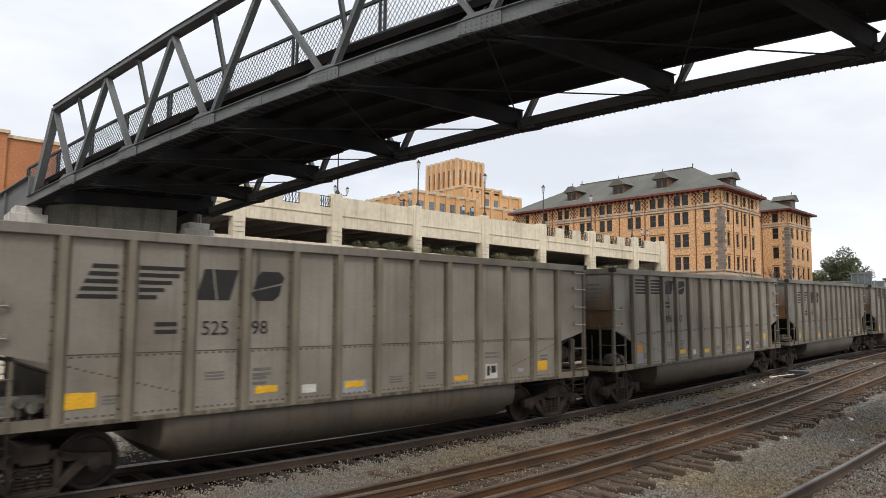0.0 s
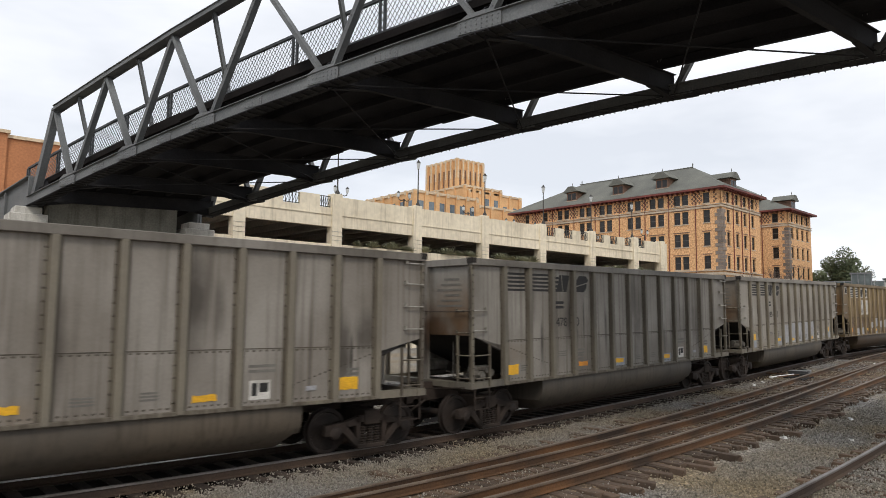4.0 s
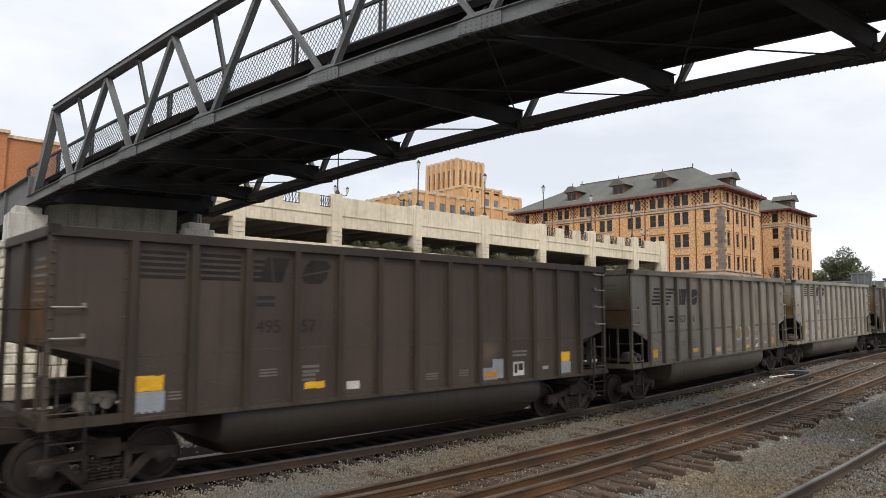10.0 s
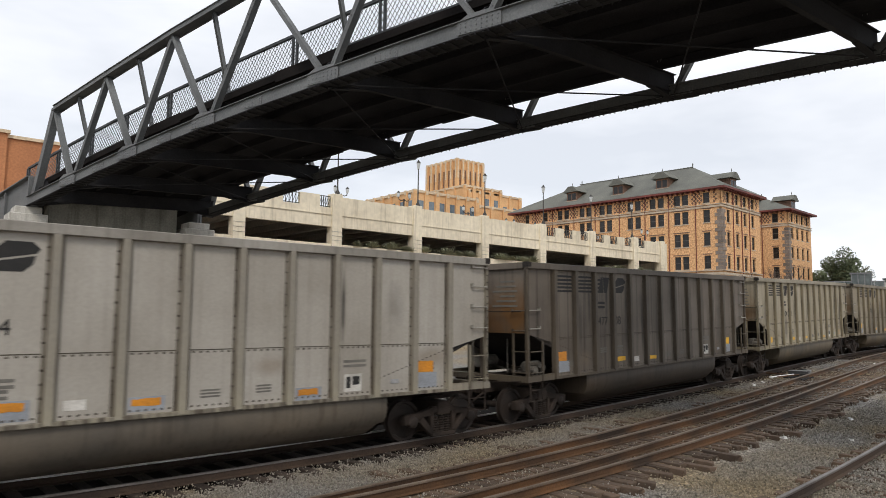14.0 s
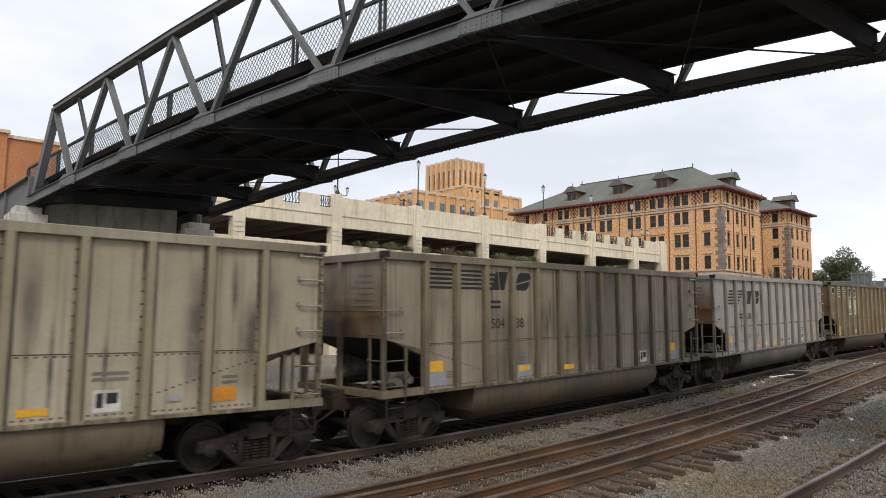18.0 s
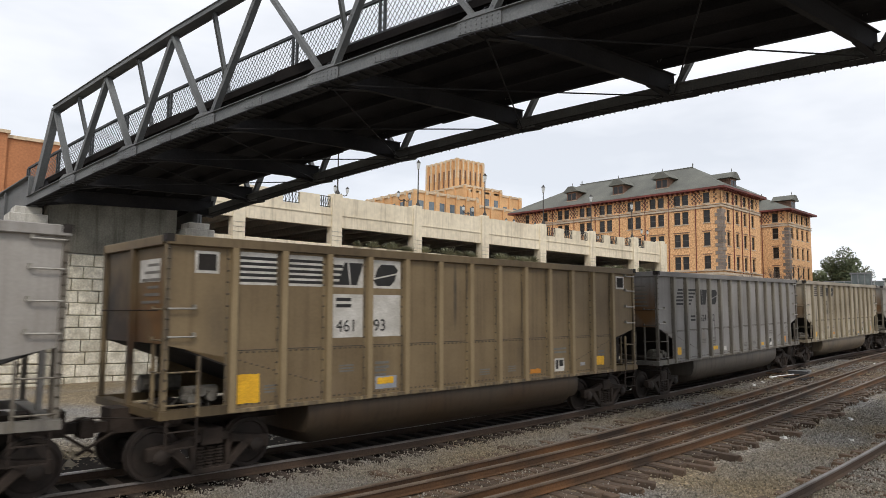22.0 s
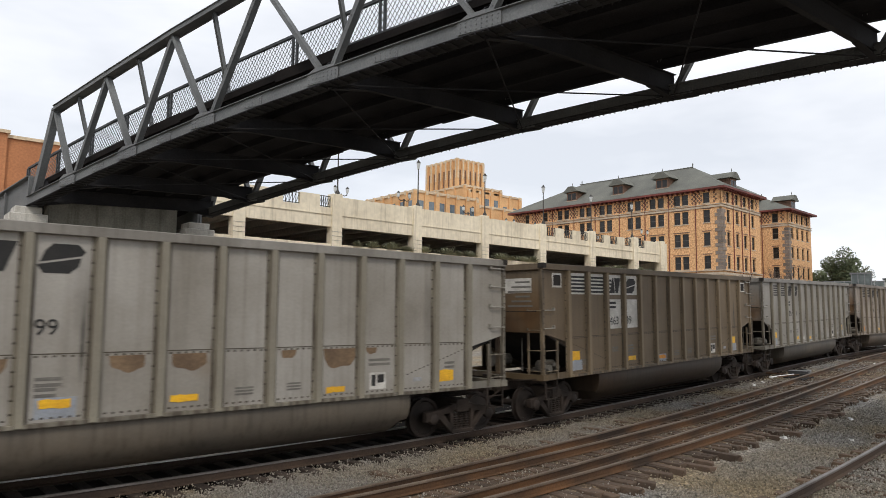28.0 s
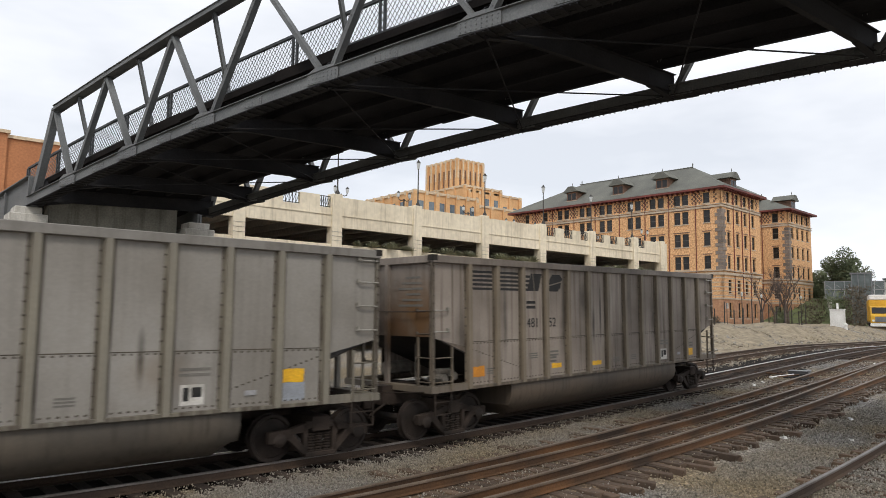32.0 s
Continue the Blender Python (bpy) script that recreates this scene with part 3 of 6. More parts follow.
def truck_frame_shape(side):
    """Cast side frame: arched top, window openings either side of the spring nest, journal boxes."""
    s, y0, y1 = Shape(), side * 1.02, side * 1.17
    y0, y1 = min(y0, y1), max(y0, y1)
    for e in (-1, 1):
        s.prism([(e * 1.13, 0.40), (e * 1.13, 0.62), (e * 0.62, 0.66), (e * 0.60, 0.52), (e * 0.80, 0.40)], "y", y0, y1)
        s.prism([(e * 0.78, 0.50), (e * 0.60, 0.56), (e * 0.24, 0.16), (e * 0.34, 0.10)], "y", y0, y1)
        s.prism([(e * 0.66, 0.66), (e * 0.66, 0.54), (e * 0.32, 0.56), (e * 0.32, 0.74)], "y", y0, y1)
        s.prism([(e * 0.40, 0.72), (e * 0.28, 0.74), (e * 0.28, 0.16), (e * 0.36, 0.16)], "y", y0, y1)
    s.box(-0.34, 0.34, y0, y1, 0.62, 0.76)
    s.box(-0.36, 0.36, y0 - 0.03, y1 + 0.03, 0.08, 0.17)
    return s


def spring_shape():
    """One coil spring: stacked rings on a dark core."""
    prof = []
    for i in range(7):
        z = 0.16 + i * 0.055
        prof += [(0.055, z), (0.085, z + 0.012), (0.085, z + 0.026), (0.055, z + 0.04)]
    return Shape().lathe(prof, (0, 0, 0), (0, 0, 1), 10)


WHEEL_PROFILE = [(0.10, -0.09), (0.12, -0.05), (0.37, -0.03), (0.39, -0.065), (WHEEL_R, -0.065), (WHEEL_R - 0.003, 0.05), (WHEEL_R + 0.028, 0.06), (WHEEL_R + 0.022, 0.078), (0.39, 0.075), (0.36, 0.01), (0.12, 0.03), (0.10, 0.08)]
MESH = {}


def wheelset_meshes():
    MESH["axle"] = Shape().tube((0, -1.14, 0), (0, 1.14, 0), 0.085, 12).mesh("axle", smooth=True)
    MESH["wheel_near"] = Shape().lathe(WHEEL_PROFILE, (0, -0.755, 0), (0, 1, 0), 28).mesh("wheel", smooth=True)
    MESH["wheel_far"] = Shape().lathe(WHEEL_PROFILE, (0, 0.755, 0), (0, -1, 0), 28).mesh("wheel", smooth=True)


def bar_rows(x0, x1, z0, z1, n, slant0=0.0, slant1=0.0, taper=0.0, y=-WIDE + 0.094):
    """n flat horizontal stripes; slant: how far each end leans from bottom to top; taper: how much the upper ones run on."""
    s = Shape()
    h = (z1 - z0) / (n * 2 - 1)
    for i in range(n):
        a, b = z0 + 2 * i * h, z0 + 2 * i * h + h * 1.12
        fa, fb = (a - z0) / (z1 - z0), (b - z0) / (z1 - z0)
        s.prism([(x0 + slant0 * fa, a), (x1 + slant1 * fa + taper * i, a), (x1 + slant1 * fb + taper * i, b), (x0 + slant0 * fb, b)], "y", y, y + 0.004)
    return s


def plate(x0, x1, z0, z1, y=-WIDE + 0.095):
    return Shape().box(x0, x1, y, y + 0.005, z0, z1)


def text_mesh(body, size):
    cu = bpy.data.curves.new("digits", "FONT")
    cu.body, cu.size, cu.extrude, cu.align_x = body, size, 0.002, "LEFT"
    ob = new("digits", cu)
    bpy.context.view_layer.update()
    me = bpy.data.meshes.new_from_object(ob.evaluated_get(bpy.context.evaluated_depsgraph_get()))
    bpy.data.objects.remove(ob)
    bpy.data.curves.remove(cu)
    me.materials.clear()
    me.transform(Matrix.Rotation(radians(90), 4, "X"))
    return me


def mark_slab(x0, x1, z0, z1, lean, y=-WIDE + 0.094):
    """A slanted emblem block, split by one thin diagonal slit."""
    w, g = x1 - x0, 0.035
    s = Shape().prism([(x0, z0), (x0 + w * 0.52 - g, z0), (x0 + w * 0.42 - g, z1), (x0 + lean, z1)], "y", y, y + 0.004)
    return s.prism([(x0 + w * 0.52, z0), (x1 - lean, z0), (x1, z1), (x0 + w * 0.42, z1)], "y", y, y + 0.004)


def mark_round(x0, x1, z0, z1, lean, y=-WIDE + 0.094):
    """A slanted round-cornered emblem block, split by a rising slit."""
    h, r, g = z1 - z0, 0.11, 0.035
    za, zb = z0 + h * 0.36, z0 + h * 0.62
    s = Shape().prism([(x0 + r, z0), (x1 - lean - r, z0), (x1 - lean + 0.02, z0 + r), (x1 - 0.06, zb - g), (x0 + 0.03, za - g), (x0 + 0.02, z0 + r)], "y", y, y + 0.004)
    return s.prism([(x0 + 0.05, za), (x1 - 0.05, zb), (x1, z1 - r), (x1 - r, z1), (x0 + lean + r, z1), (x0 + lean, z1 - r)], "y", y, y + 0.004)


def ladder_shape(e):
    """Corner ladder below the cut-away of the side, with its second stile, rungs, and the stirrup step."""
    s = Shape()
    x0, x1 = e * (HALF - 0.05), e * (HALF - 0.62)
    y = -WIDE + 0.03
    s.beam((x1, y, Z_SILL + 0.03), (x1, y, 2.17), 0.05, 0.05, (0, 1, 0))
    for z in (1.37, 1.91):
        s.tube((x0, y - 0.035, z), (x1, y - 0.035, z), 0.017, 6)
    return s


def stirrup_shape(e):
    """Steps hung below the end sill."""
    s = Shape()
    x0, x1 = e * (HALF - 0.05), e * (HALF - 0.62)
    y = -WIDE + 0.03
    for xx in (x0 - e * 0.05, x1):
        s.beam((xx, y + 0.03, Z_SILL), (xx, y + 0.03, 0.62), 0.03, 0.03, (0, 1, 0))
    for z in (0.64, 0.92):
        s.beam((x0 - e * 0.05, y + 0.03, z), (x1, y + 0.03, z), 0.04, 0.02)
    return s


def grab_shape(e):
    s = Shape()
    x0, x1 = e * (HALF - 0.06), e * (HALF - 0.52)
    y = -WIDE + 0.02
    s.tube((x0, y, 0), (x1, y, 0), 0.018, 6)
    s.box(x1 - 0.025, x1 + 0.025, y, -WIDE + 0.11, -0.01, 0.07)
    return s


def end_shape(e):
    """End sheet with centre post, rim and the slope sheet that runs in under it."""
    s = Shape()
    x = e * (HALF - 0.10)
    s.box(min(x, x + e * 0.03), max(x, x + e * 0.03), -WIDE + 0.12, WIDE - 0.12, 2.38, Z_TOP - 0.1)
    return s


def end_post_shape(e):
    x = e * (HALF - 0.07)
    return Shape().box(min(x, x + e * 0.09), max(x, x + e * 0.09), -0.06, 0.06, Z_SILL, Z_TOP - 0.16)


def slope_shape(e):
    s = Shape()
    a, b, t = (e * (HALF - 0.08), 2.38), (e * 4.2, 1.20), 0.03
    s.hexa([(a[0], -WIDE + 0.14, a[1]), (a[0], WIDE - 0.14, a[1]), (b[0], WIDE - 0.14, b[1]), (b[0], -WIDE + 0.14, b[1]),
            (a[0], -WIDE + 0.14, a[1] + t), (a[0], WIDE - 0.14, a[1] + t), (b[0], WIDE - 0.14, b[1] + t), (b[0], -WIDE + 0.14, b[1] + t)])
    return s


def platform_shape(e):
    s = Shape()
    xa, xb = sorted((e * (HALF - 1.3), e * (HALF + 0.02)))
    s.box(xa, xb, -WIDE + 0.04, -WIDE + 0.16, Z_SILL, Z_SILL + 0.16)
    s.box(xa, xb, WIDE - 0.16, WIDE - 0.04, Z_SILL, Z_SILL + 0.16)
    xa, xb = sorted((e * (HALF - 0.18), e * (HALF + 0.04)))
    s.box(xa, xb, -WIDE + 0.02, WIDE - 0.02, Z_SILL + 0.002, Z_SILL + 0.14)
    return s


def draft_shape(e):
    """Centre sill and the body bolster over the truck."""
    s = Shape()
    xa, xb = sorted((e * 4.3, e * (HALF + 0.35)))
    s.box(xa, xb, -0.26, 0.26, 0.80, Z_SILL + 0.10)
    s.prism([(-1.36, 1.10), (-0.4, 0.87), (0.4, 0.87), (1.36, 1.10), (1.36, Z_SILL + 0.04), (-1.36, Z_SILL + 0.04)], "x", *sorted((e * (TRUCK_X - 0.2), e * (TRUCK_X + 0.2))))
    s.box(*sorted((e * 6.9, e * 7.05)), -1.30, 1.30, 1.02, Z_SILL - 0.004)
    return s


def brake_shape(e):
    """Brake cylinder, reservoir and pipes in the open end bay."""
    s = Shape()
    for x, z, r in ((6.72, 1.40, 0.10), (6.55, 1.52, 0.075), (6.38, 1.44, 0.09)):
        s.tube((e * x, -1.32, z), (e * x, -1.05, z), r, 10)
        s.tube((e * x, -1.2, Z_SILL + 0.1), (e * x, -1.2, z), 0.03, 6)
    s.tube((e * 6.75, -0.95, 1.48), (e * 6.15, -0.95, 1.48), 0.13, 10)
    s.tube((e * 6.95, 0.55, 1.55), (e * 6.2, 0.55, 1.55), 0.17, 10)
    s.box(min(e * 6.4, e * 6.7), max(e * 6.4, e * 6.7), -1.1, -0.7, 1.30, 1.40)
    s.tube((e * 7.05, -1.2, 1.33), (e * 6.0, 0.6, 1.35), 0.02, 6)
    s.tube((e * 6.9, -0.5, 1.3), (e * 6.9, -0.5, 2.2), 0.02, 6)
    return s


def coupler_shape(e):
    s = Shape()
    xa, xb = sorted((e * (HALF + 0.35), e * (HALF + 0.62)))
    s.box(xa, xb, -0.09, 0.09, 0.82, 1.0)
    xa, xb = sorted((e * (HALF + 0.58), e * (HALF + 0.80)))
    s.prism([(xa, -0.19), (xb, -0.15), (xb, 0.15), (xa, 0.19)], "z", 0.76, 1.06)
    s.tube((e * (HALF + 0.3), -0.35, 0.86), (e * (HALF + 0.84), -0.12, 0.48), 0.028, 6)
    s.tube((e * (HALF + 0.05), -1.35, 1.16), (e * (HALF + 0.66), -0.2, 1.10), 0.014, 6)
    return s


def corner_post_shape(e):
    s = Shape()
    xa, xb = sorted((e * (HALF - 0.09), e * HALF))
    s.box(xa, xb, -WIDE + 0.05, -WIDE + 0.14, Z_SILL, Z_TOP - 0.02)
    return s


def end_ladder_shape(e):
    """Second stile and rungs on the end, beside the corner post."""
    s, x = Shape(), e * (HALF - 0.04)
    s.beam((x, -WIDE + 0.55, Z_SILL), (x, -WIDE + 0.55, 2.38), 0.06, 0.04, (0, 1, 0))
    for z in (1.37, 1.91, 2.45, 2.97):
        s.tube((x + e * 0.05, -WIDE + 0.08, z), (x + e * 0.05, -WIDE + 0.57, z), 0.016, 6)
        for y in (-WIDE + 0.1, -WIDE + 0.55):
            s.box(min(x, x + e * 0.06), max(x, x + e * 0.06), y - 0.02, y + 0.02, z - 0.02, z + 0.05)
    return s


def corner_cap_shape(e):
    """Near-black block over the corner of the top chord."""
    xa, xb = sorted((e * (HALF - 0.13), e * (HALF + 0.024)))
    return Shape().box(xa, xb, -WIDE - 0.006, -WIDE + 0.17, Z_TOP - 0.12, Z_TOP + 0.012)


def top_shape():
    s = Shape()
    for sy in (-1, 1):
        s.box(-HALF, HALF, min(sy * WIDE, sy * (WIDE - 0.16)), max(sy * WIDE, sy * (WIDE - 0.16)), Z_TOP - 0.17, Z_TOP)
    for e in (-1, 1):
        xa, xb = sorted((e * (HALF + 0.02), e * (HALF - 0.12)))
        s.box(xa, xb, -WIDE + 0.162, WIDE - 0.162, Z_TOP - 0.17, Z_TOP)
    return s


def flip(shape):
    """The same piece on the far side."""
    t = Shape()
    t.v, t.f = [(-x, -y, z) for x, y, z in shape.v], list(shape.f)
    return t


def car_meshes():
    wheelset_meshes()
    MESH["side_sheet"] = sheet_shape().mesh("side_sheet")
    MESH["side_sheet_far"] = flip(sheet_shape()).mesh("side_sheet")
    MESH["rib"] = rib_shape().mesh("rib")
    MESH["rib_far"] = flip(rib_shape()).mesh("rib")
    MESH["rivets"] = rivets_shape().mesh("rivets")
    MESH["tub"] = tub_shape().mesh("tub", smooth=True)
    MESH["top_chord"] = top_shape().mesh("top_chord", bevel=0.012)
    sill = Shape()
    for sy in (-1, 1):
        sill.box(RIB[0] - 0.06, RIB[-1] + 0.06, min(sy * (WIDE - 0.02), sy * (WIDE - 0.12)), max(sy * (WIDE - 0.02), sy * (WIDE - 0.12)), Z_SILL - 0.002, Z_SILL + 0.07)
    MESH["side_sill"] = sill.mesh("side_sill", bevel=0.008)
    for e in (-1, 1):
        for nm, fn in (("ladder", ladder_shape), ("stirrup", stirrup_shape), ("end_sheet", end_shape), ("slope_sheet", slope_shape), ("end_post", end_post_shape), ("end_sill", platform_shape), ("draft_sill", draft_shape), ("brake_gear", brake_shape), ("coupler", coupler_shape), ("corner_post", corner_post_shape), ("end_ladder", end_ladder_shape), ("corner_cap", corner_cap_shape)):
            MESH[nm, e] = fn(e).mesh(nm)
    MESH["corner_post_far", -1] = flip(corner_post_shape(1)).mesh("corner_post")
    MESH["corner_post_far", 1] = flip(corner_post_shape(-1)).mesh("corner_post")
    rod = Shape()
    for y in (-1.0,):
        rod.tube((0, -WIDE + 0.22, 2.95), (0, WIDE - 0.2, 2.95), 0.013, 6)
    MESH["end_grab"] = rod.mesh("end_grab")
    for s in (-1, 1):
        MESH["side_frame", s] = truck_frame_shape(s).mesh("side_frame", bevel=0.012)
        for e in (-1, 1):
            jb = Shape().lathe([(0.10, 0), (0.13, 0.02), (0.13, 0.12), (0.09, 0.15), (0.04, 0.16)], (e * AXLE, s * 1.06, WHEEL_R), (0, s, 0), 14)
            MESH["bearing", s, e] = jb.mesh("bearing", smooth=True)
    MESH["spring"] = spring_shape().mesh("spring")
    MESH["bolster"] = Shape().box(-0.2, 0.2, -1.2, 1.2, 0.56, 0.86).mesh("bolster", bevel=0.02)


car_meshes()
WHEELSETS = []


def emblem(car, style, ink):
    if style == "wing":
        part("emblem_stripes", MESH.setdefault("w1", bar_rows(-5.92, -5.29, 3.11, 3.66, 5, 0.24, 0.0).mesh("emblem_stripes")), ink, car)
        part("emblem_stripes", MESH.setdefault("w2", bar_rows(-4.96, -4.66, 3.11, 3.66, 5, 0.0, 0.0, 0.125).mesh("emblem_stripes")), ink, car)
        z0, z1, xa = 3.11, 3.66, -4.0
    else:
        part("emblem_stripes", MESH.setdefault("b1", bar_rows(-6.0, -5.24, 3.47, 3.93, 5).mesh("emblem_stripes")), ink, car)
        part("emblem_stripes", MESH.setdefault("b2", bar_rows(-4.98, -4.21, 3.47, 3.93, 5).mesh("emblem_stripes")), ink, car)
        part("emblem_stripes", MESH.setdefault("b3", bar_rows(-3.96, -3.78, 3.47, 3.87, 4, 0, 0.06).mesh("emblem_stripes")), ink, car)
        z0, z1, xa = 3.47, 3.93, -3.84
    part("emblem_block", MESH.setdefault(("slab", style), mark_slab(xa, -3.20, z0, z1, 0.16).mesh("emblem_block")), ink, car)
    part("emblem_block", MESH.setdefault(("round", style), mark_round(-2.95, -2.25, z0, z1, 0.12).mesh("emblem_block")), ink, car)


def coal_car(spec, index):
    style, left, right, base, dirt, streak, label = spec[:7]
    base, dirt = tuple(c * k for c, k in zip(base, (0.83, 0.79, 0.755))), tuple(c * k for c, k in zip(dirt, (0.71, 0.665, 0.625)))
    streak = min(1.0, streak * (1.15 if streak >= 0.5 else 0.8))
    extras = spec[7] if len(spec) > 7 else ()
    car = thing("coal_car", label, "freight car", group="cars of the coal train")
    rng = random.Random(index * 7 + 3)
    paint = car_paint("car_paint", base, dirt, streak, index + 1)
    heavy = "black_runs" in extras
    for k in range(9 if heavy else 2):
        x = rng.uniform(-6.6, 6.6) if k % 2 else rng.choice(RIB) + rng.choice((-0.16, 0.2))
        add_blotch(paint, (x, -WIDE, rng.uniform(1.7, 3.6)), (rng.uniform(0.12, 0.40), 1.0, rng.uniform(0.6, 1.5)), (0.045, 0.037, 0.029), rng.uniform(0.5, 0.8) if heavy else 0.35)
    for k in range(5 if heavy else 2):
        add_blotch(paint, (rng.uniform(-5.5, 6), -WIDE, rng.uniform(1.9, 3.4)), (rng.uniform(0.05, 0.10), 1.0, rng.uniform(0.4, 1.1)), (0.03, 0.026, 0.021), 0.9)
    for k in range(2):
        add_blotch(paint, (rng.uniform(-6, 6), -WIDE, rng.uniform(1.3, 2.0)), (rng.uniform(0.3, 0.8), 1.0, rng.uniform(0.25, 0.5)), (0.17, 0.125, 0.08), 0.45)
    ribpaint = car_paint("rib_paint", (base[0] * 0.76, base[1] * 0.73, base[2] * 0.61), tuple(c * 0.75 for c in dirt), 0.3, index + 31)
    if "pale_ribs" in extras:
        ribpaint = car_paint("rib_paint", tuple(min(1, c * 1.42) for c in (base[0], base[1] * 1.04, base[2] * 1.06)), base, streak, index + 31)
    rib_grime_shade(ribpaint, (0.060, 0.047, 0.034))
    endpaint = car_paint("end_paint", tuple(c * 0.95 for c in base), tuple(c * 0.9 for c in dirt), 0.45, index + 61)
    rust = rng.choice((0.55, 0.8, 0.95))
    # near-black towards the far side and the foot, then rust brown by the corner
    add_blotch(endpaint, (-HALF, 1.25, 2.6), (1.5, 1.95, 2.4), (0.024, 0.018, 0.014), 1.0)
    add_blotch(endpaint, (-HALF, -0.1, 2.3), (1.5, 2.5, 1.0), (0.030, 0.020, 0.014), 1.0)
    add_blotch(endpaint, (-HALF, -1.15, 2.78), (1.5, 1.5, 1.1), (0.155, 0.078, 0.026), rust)
    chordpaint = car_paint("chord_paint", tuple(c * 0.80 for c in base), tuple(c * 0.62 for c in dirt), 0.4, index + 181)
    under = M["truck"]
    sillpaint = car_paint("sill_paint", tuple(c * k for c, k in zip(base, (0.72, 0.68, 0.58))), tuple(c * 0.3 for c in base), 0.5, index + 121)
    ink = M["decal_black"]
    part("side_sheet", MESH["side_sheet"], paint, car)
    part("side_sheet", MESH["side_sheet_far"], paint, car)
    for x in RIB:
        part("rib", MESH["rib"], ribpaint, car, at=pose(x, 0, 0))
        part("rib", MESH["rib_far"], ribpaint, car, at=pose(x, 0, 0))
    tagged(part("rivets", MESH["rivets"], M["rivet"], car), kind="stuff")
    part("seam", MESH.setdefault("seam", Shape().box(RIB[0], RIB[-1], -WIDE + 0.094, -WIDE + 0.0995, SEAM, SEAM + 0.016).mesh("seam")), M["rivet"], car, "dark riveted lap seam")
    # belly colour: car paint cut down for dirt and the shade under the body
    part("tub", MESH["tub"], car_paint("tub_paint", tuple(c * k for c, k in zip(base, (0.24, 0.19, 0.16) if "white_panel" in extras else (0.37, 0.32, 0.265))), tuple(0.10 * c + k for c, k in zip(base, (0.026, 0.021, 0.016))), 0.6, index + 91), car, "dirty rounded belly hung between the trucks, darkened for shade")
    part("top_chord", MESH["top_chord"], chordpaint, car)
    part("side_sill", MESH["side_sill"], ribpaint, car)
    for e in (-1, 1):
        part("ladder", MESH["ladder", e], ribpaint, car)
        part("stirrup", MESH["stirrup", e], M["truck"], car, "dark steel stirrup steps")
        for z in (2.57, 3.06, 3.55, 4.0) if e > 0 else (2.5, 2.98):
            part("grab_iron", MESH.setdefault(("grab", e), grab_shape(e).mesh("grab_iron")), M["handrail"], car, at=pose(0, 0, z))
        sheet = part("end_sheet", MESH["end_sheet", e], endpaint, car, "rust-stained end sheet, near-black low and far")
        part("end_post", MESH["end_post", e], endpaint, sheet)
        part("end_ladder", MESH["end_ladder", e], ribpaint, car)
        part("corner_cap", MESH["corner_cap", e], M["soot"], car, "near-black chord corner")
        if "white_panel" in extras:
            part("end_placard", MESH.setdefault(("epl", e), Shape().box(0, 0.004, -1.15, -0.25, 3.45, 3.85).mesh("end_placard")), M["decal_white"], sheet, "whitewashed number placard", at=pose(-HALF + 0.064, 0, 0) if e < 0 else pose(HALF - 0.066, 0, 0))
        part("end_grab", MESH["end_grab"], under, sheet, at=pose(e * (HALF + 0.05), 0, 0))
        for i in range(6):
            part("stencil", MESH.setdefault(("est", i), Shape().box(0, 0.004, -1.10 - 0.04 * (i % 3), -0.60 + 0.13 * (i % 3), 3.72 - 0.13 * i, 3.77 - 0.13 * i).mesh("stencil")), M["stencil"], sheet, at=pose(-HALF + 0.062, 0, 0) if e < 0 else pose(HALF - 0.068, 0, 0))
        # slope sheet near black: shade of the open end bay put into its colour
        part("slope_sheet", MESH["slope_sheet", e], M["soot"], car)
        part("end_sill", MESH["end_sill", e], sillpaint, car)
        part("draft_sill", MESH["draft_sill", e], M["truck"], car, "sooty draft sill and bolster")
        if e < 0:
            part("brake_gear", MESH["brake_gear", e], M["brake_dust"], car, "dusty grey brake cylinder and valves")
        part("coupler", MESH["coupler", e], M["truck"], car, "dusty steel knuckle coupler")
        part("corner_post", MESH["corner_post", e], ribpaint, car)
        part("corner_post", MESH["corner_post_far", e], ribpaint, car)
        bogie = part("truck", MESH["bolster"], under, car, "sooty cast-steel railway truck", at=pose(e * TRUCK_X, 0, 0))
        for s in (-1, 1):
            part("side_frame", MESH["side_frame", s], under, bogie)
            for x in (-0.18, 0.0, 0.18):
                part("spring", MESH["spring"], under, bogie, at=pose(x, s * 1.08, 0))
            for a in (-1, 1):
                part("bearing", MESH["bearing", s, a], M["wheel"], bogie)
        for a in (-1, 1):
            ws = part("wheelset", MESH["axle"], M["wheel"], car, at=pose(e * TRUCK_X + a * AXLE, 0, WHEEL_R))
            part("wheel", MESH["wheel_near"], M["wheel"], ws)
            part("wheel", MESH["wheel_far"], M["wheel"], ws)
            WHEELSETS.append((ws, e * TRUCK_X + a * AXLE))
    # lettering and decals of the near side
    if "white_panel" in extras:
        for z0, z1 in ((2.40, 3.28), (3.42, 4.02)):
            part("white_panel", plate(-3.95, -3.20, z0, z1, -WIDE + 0.097), M["decal_white"], car, "whitewashed lettering panel")
            part("white_panel", plate(-2.93, -2.18, z0, z1, -WIDE + 0.097), M["decal_white"], car, "whitewashed lettering panel")
        for x0, x1 in ((-6.0, -5.24), (-4.98, -4.21)):
            part("white_panel", plate(x0, x1, 3.42, 4.02, -WIDE + 0.097), M["decal_white"], car, "whitewashed stripe panel")
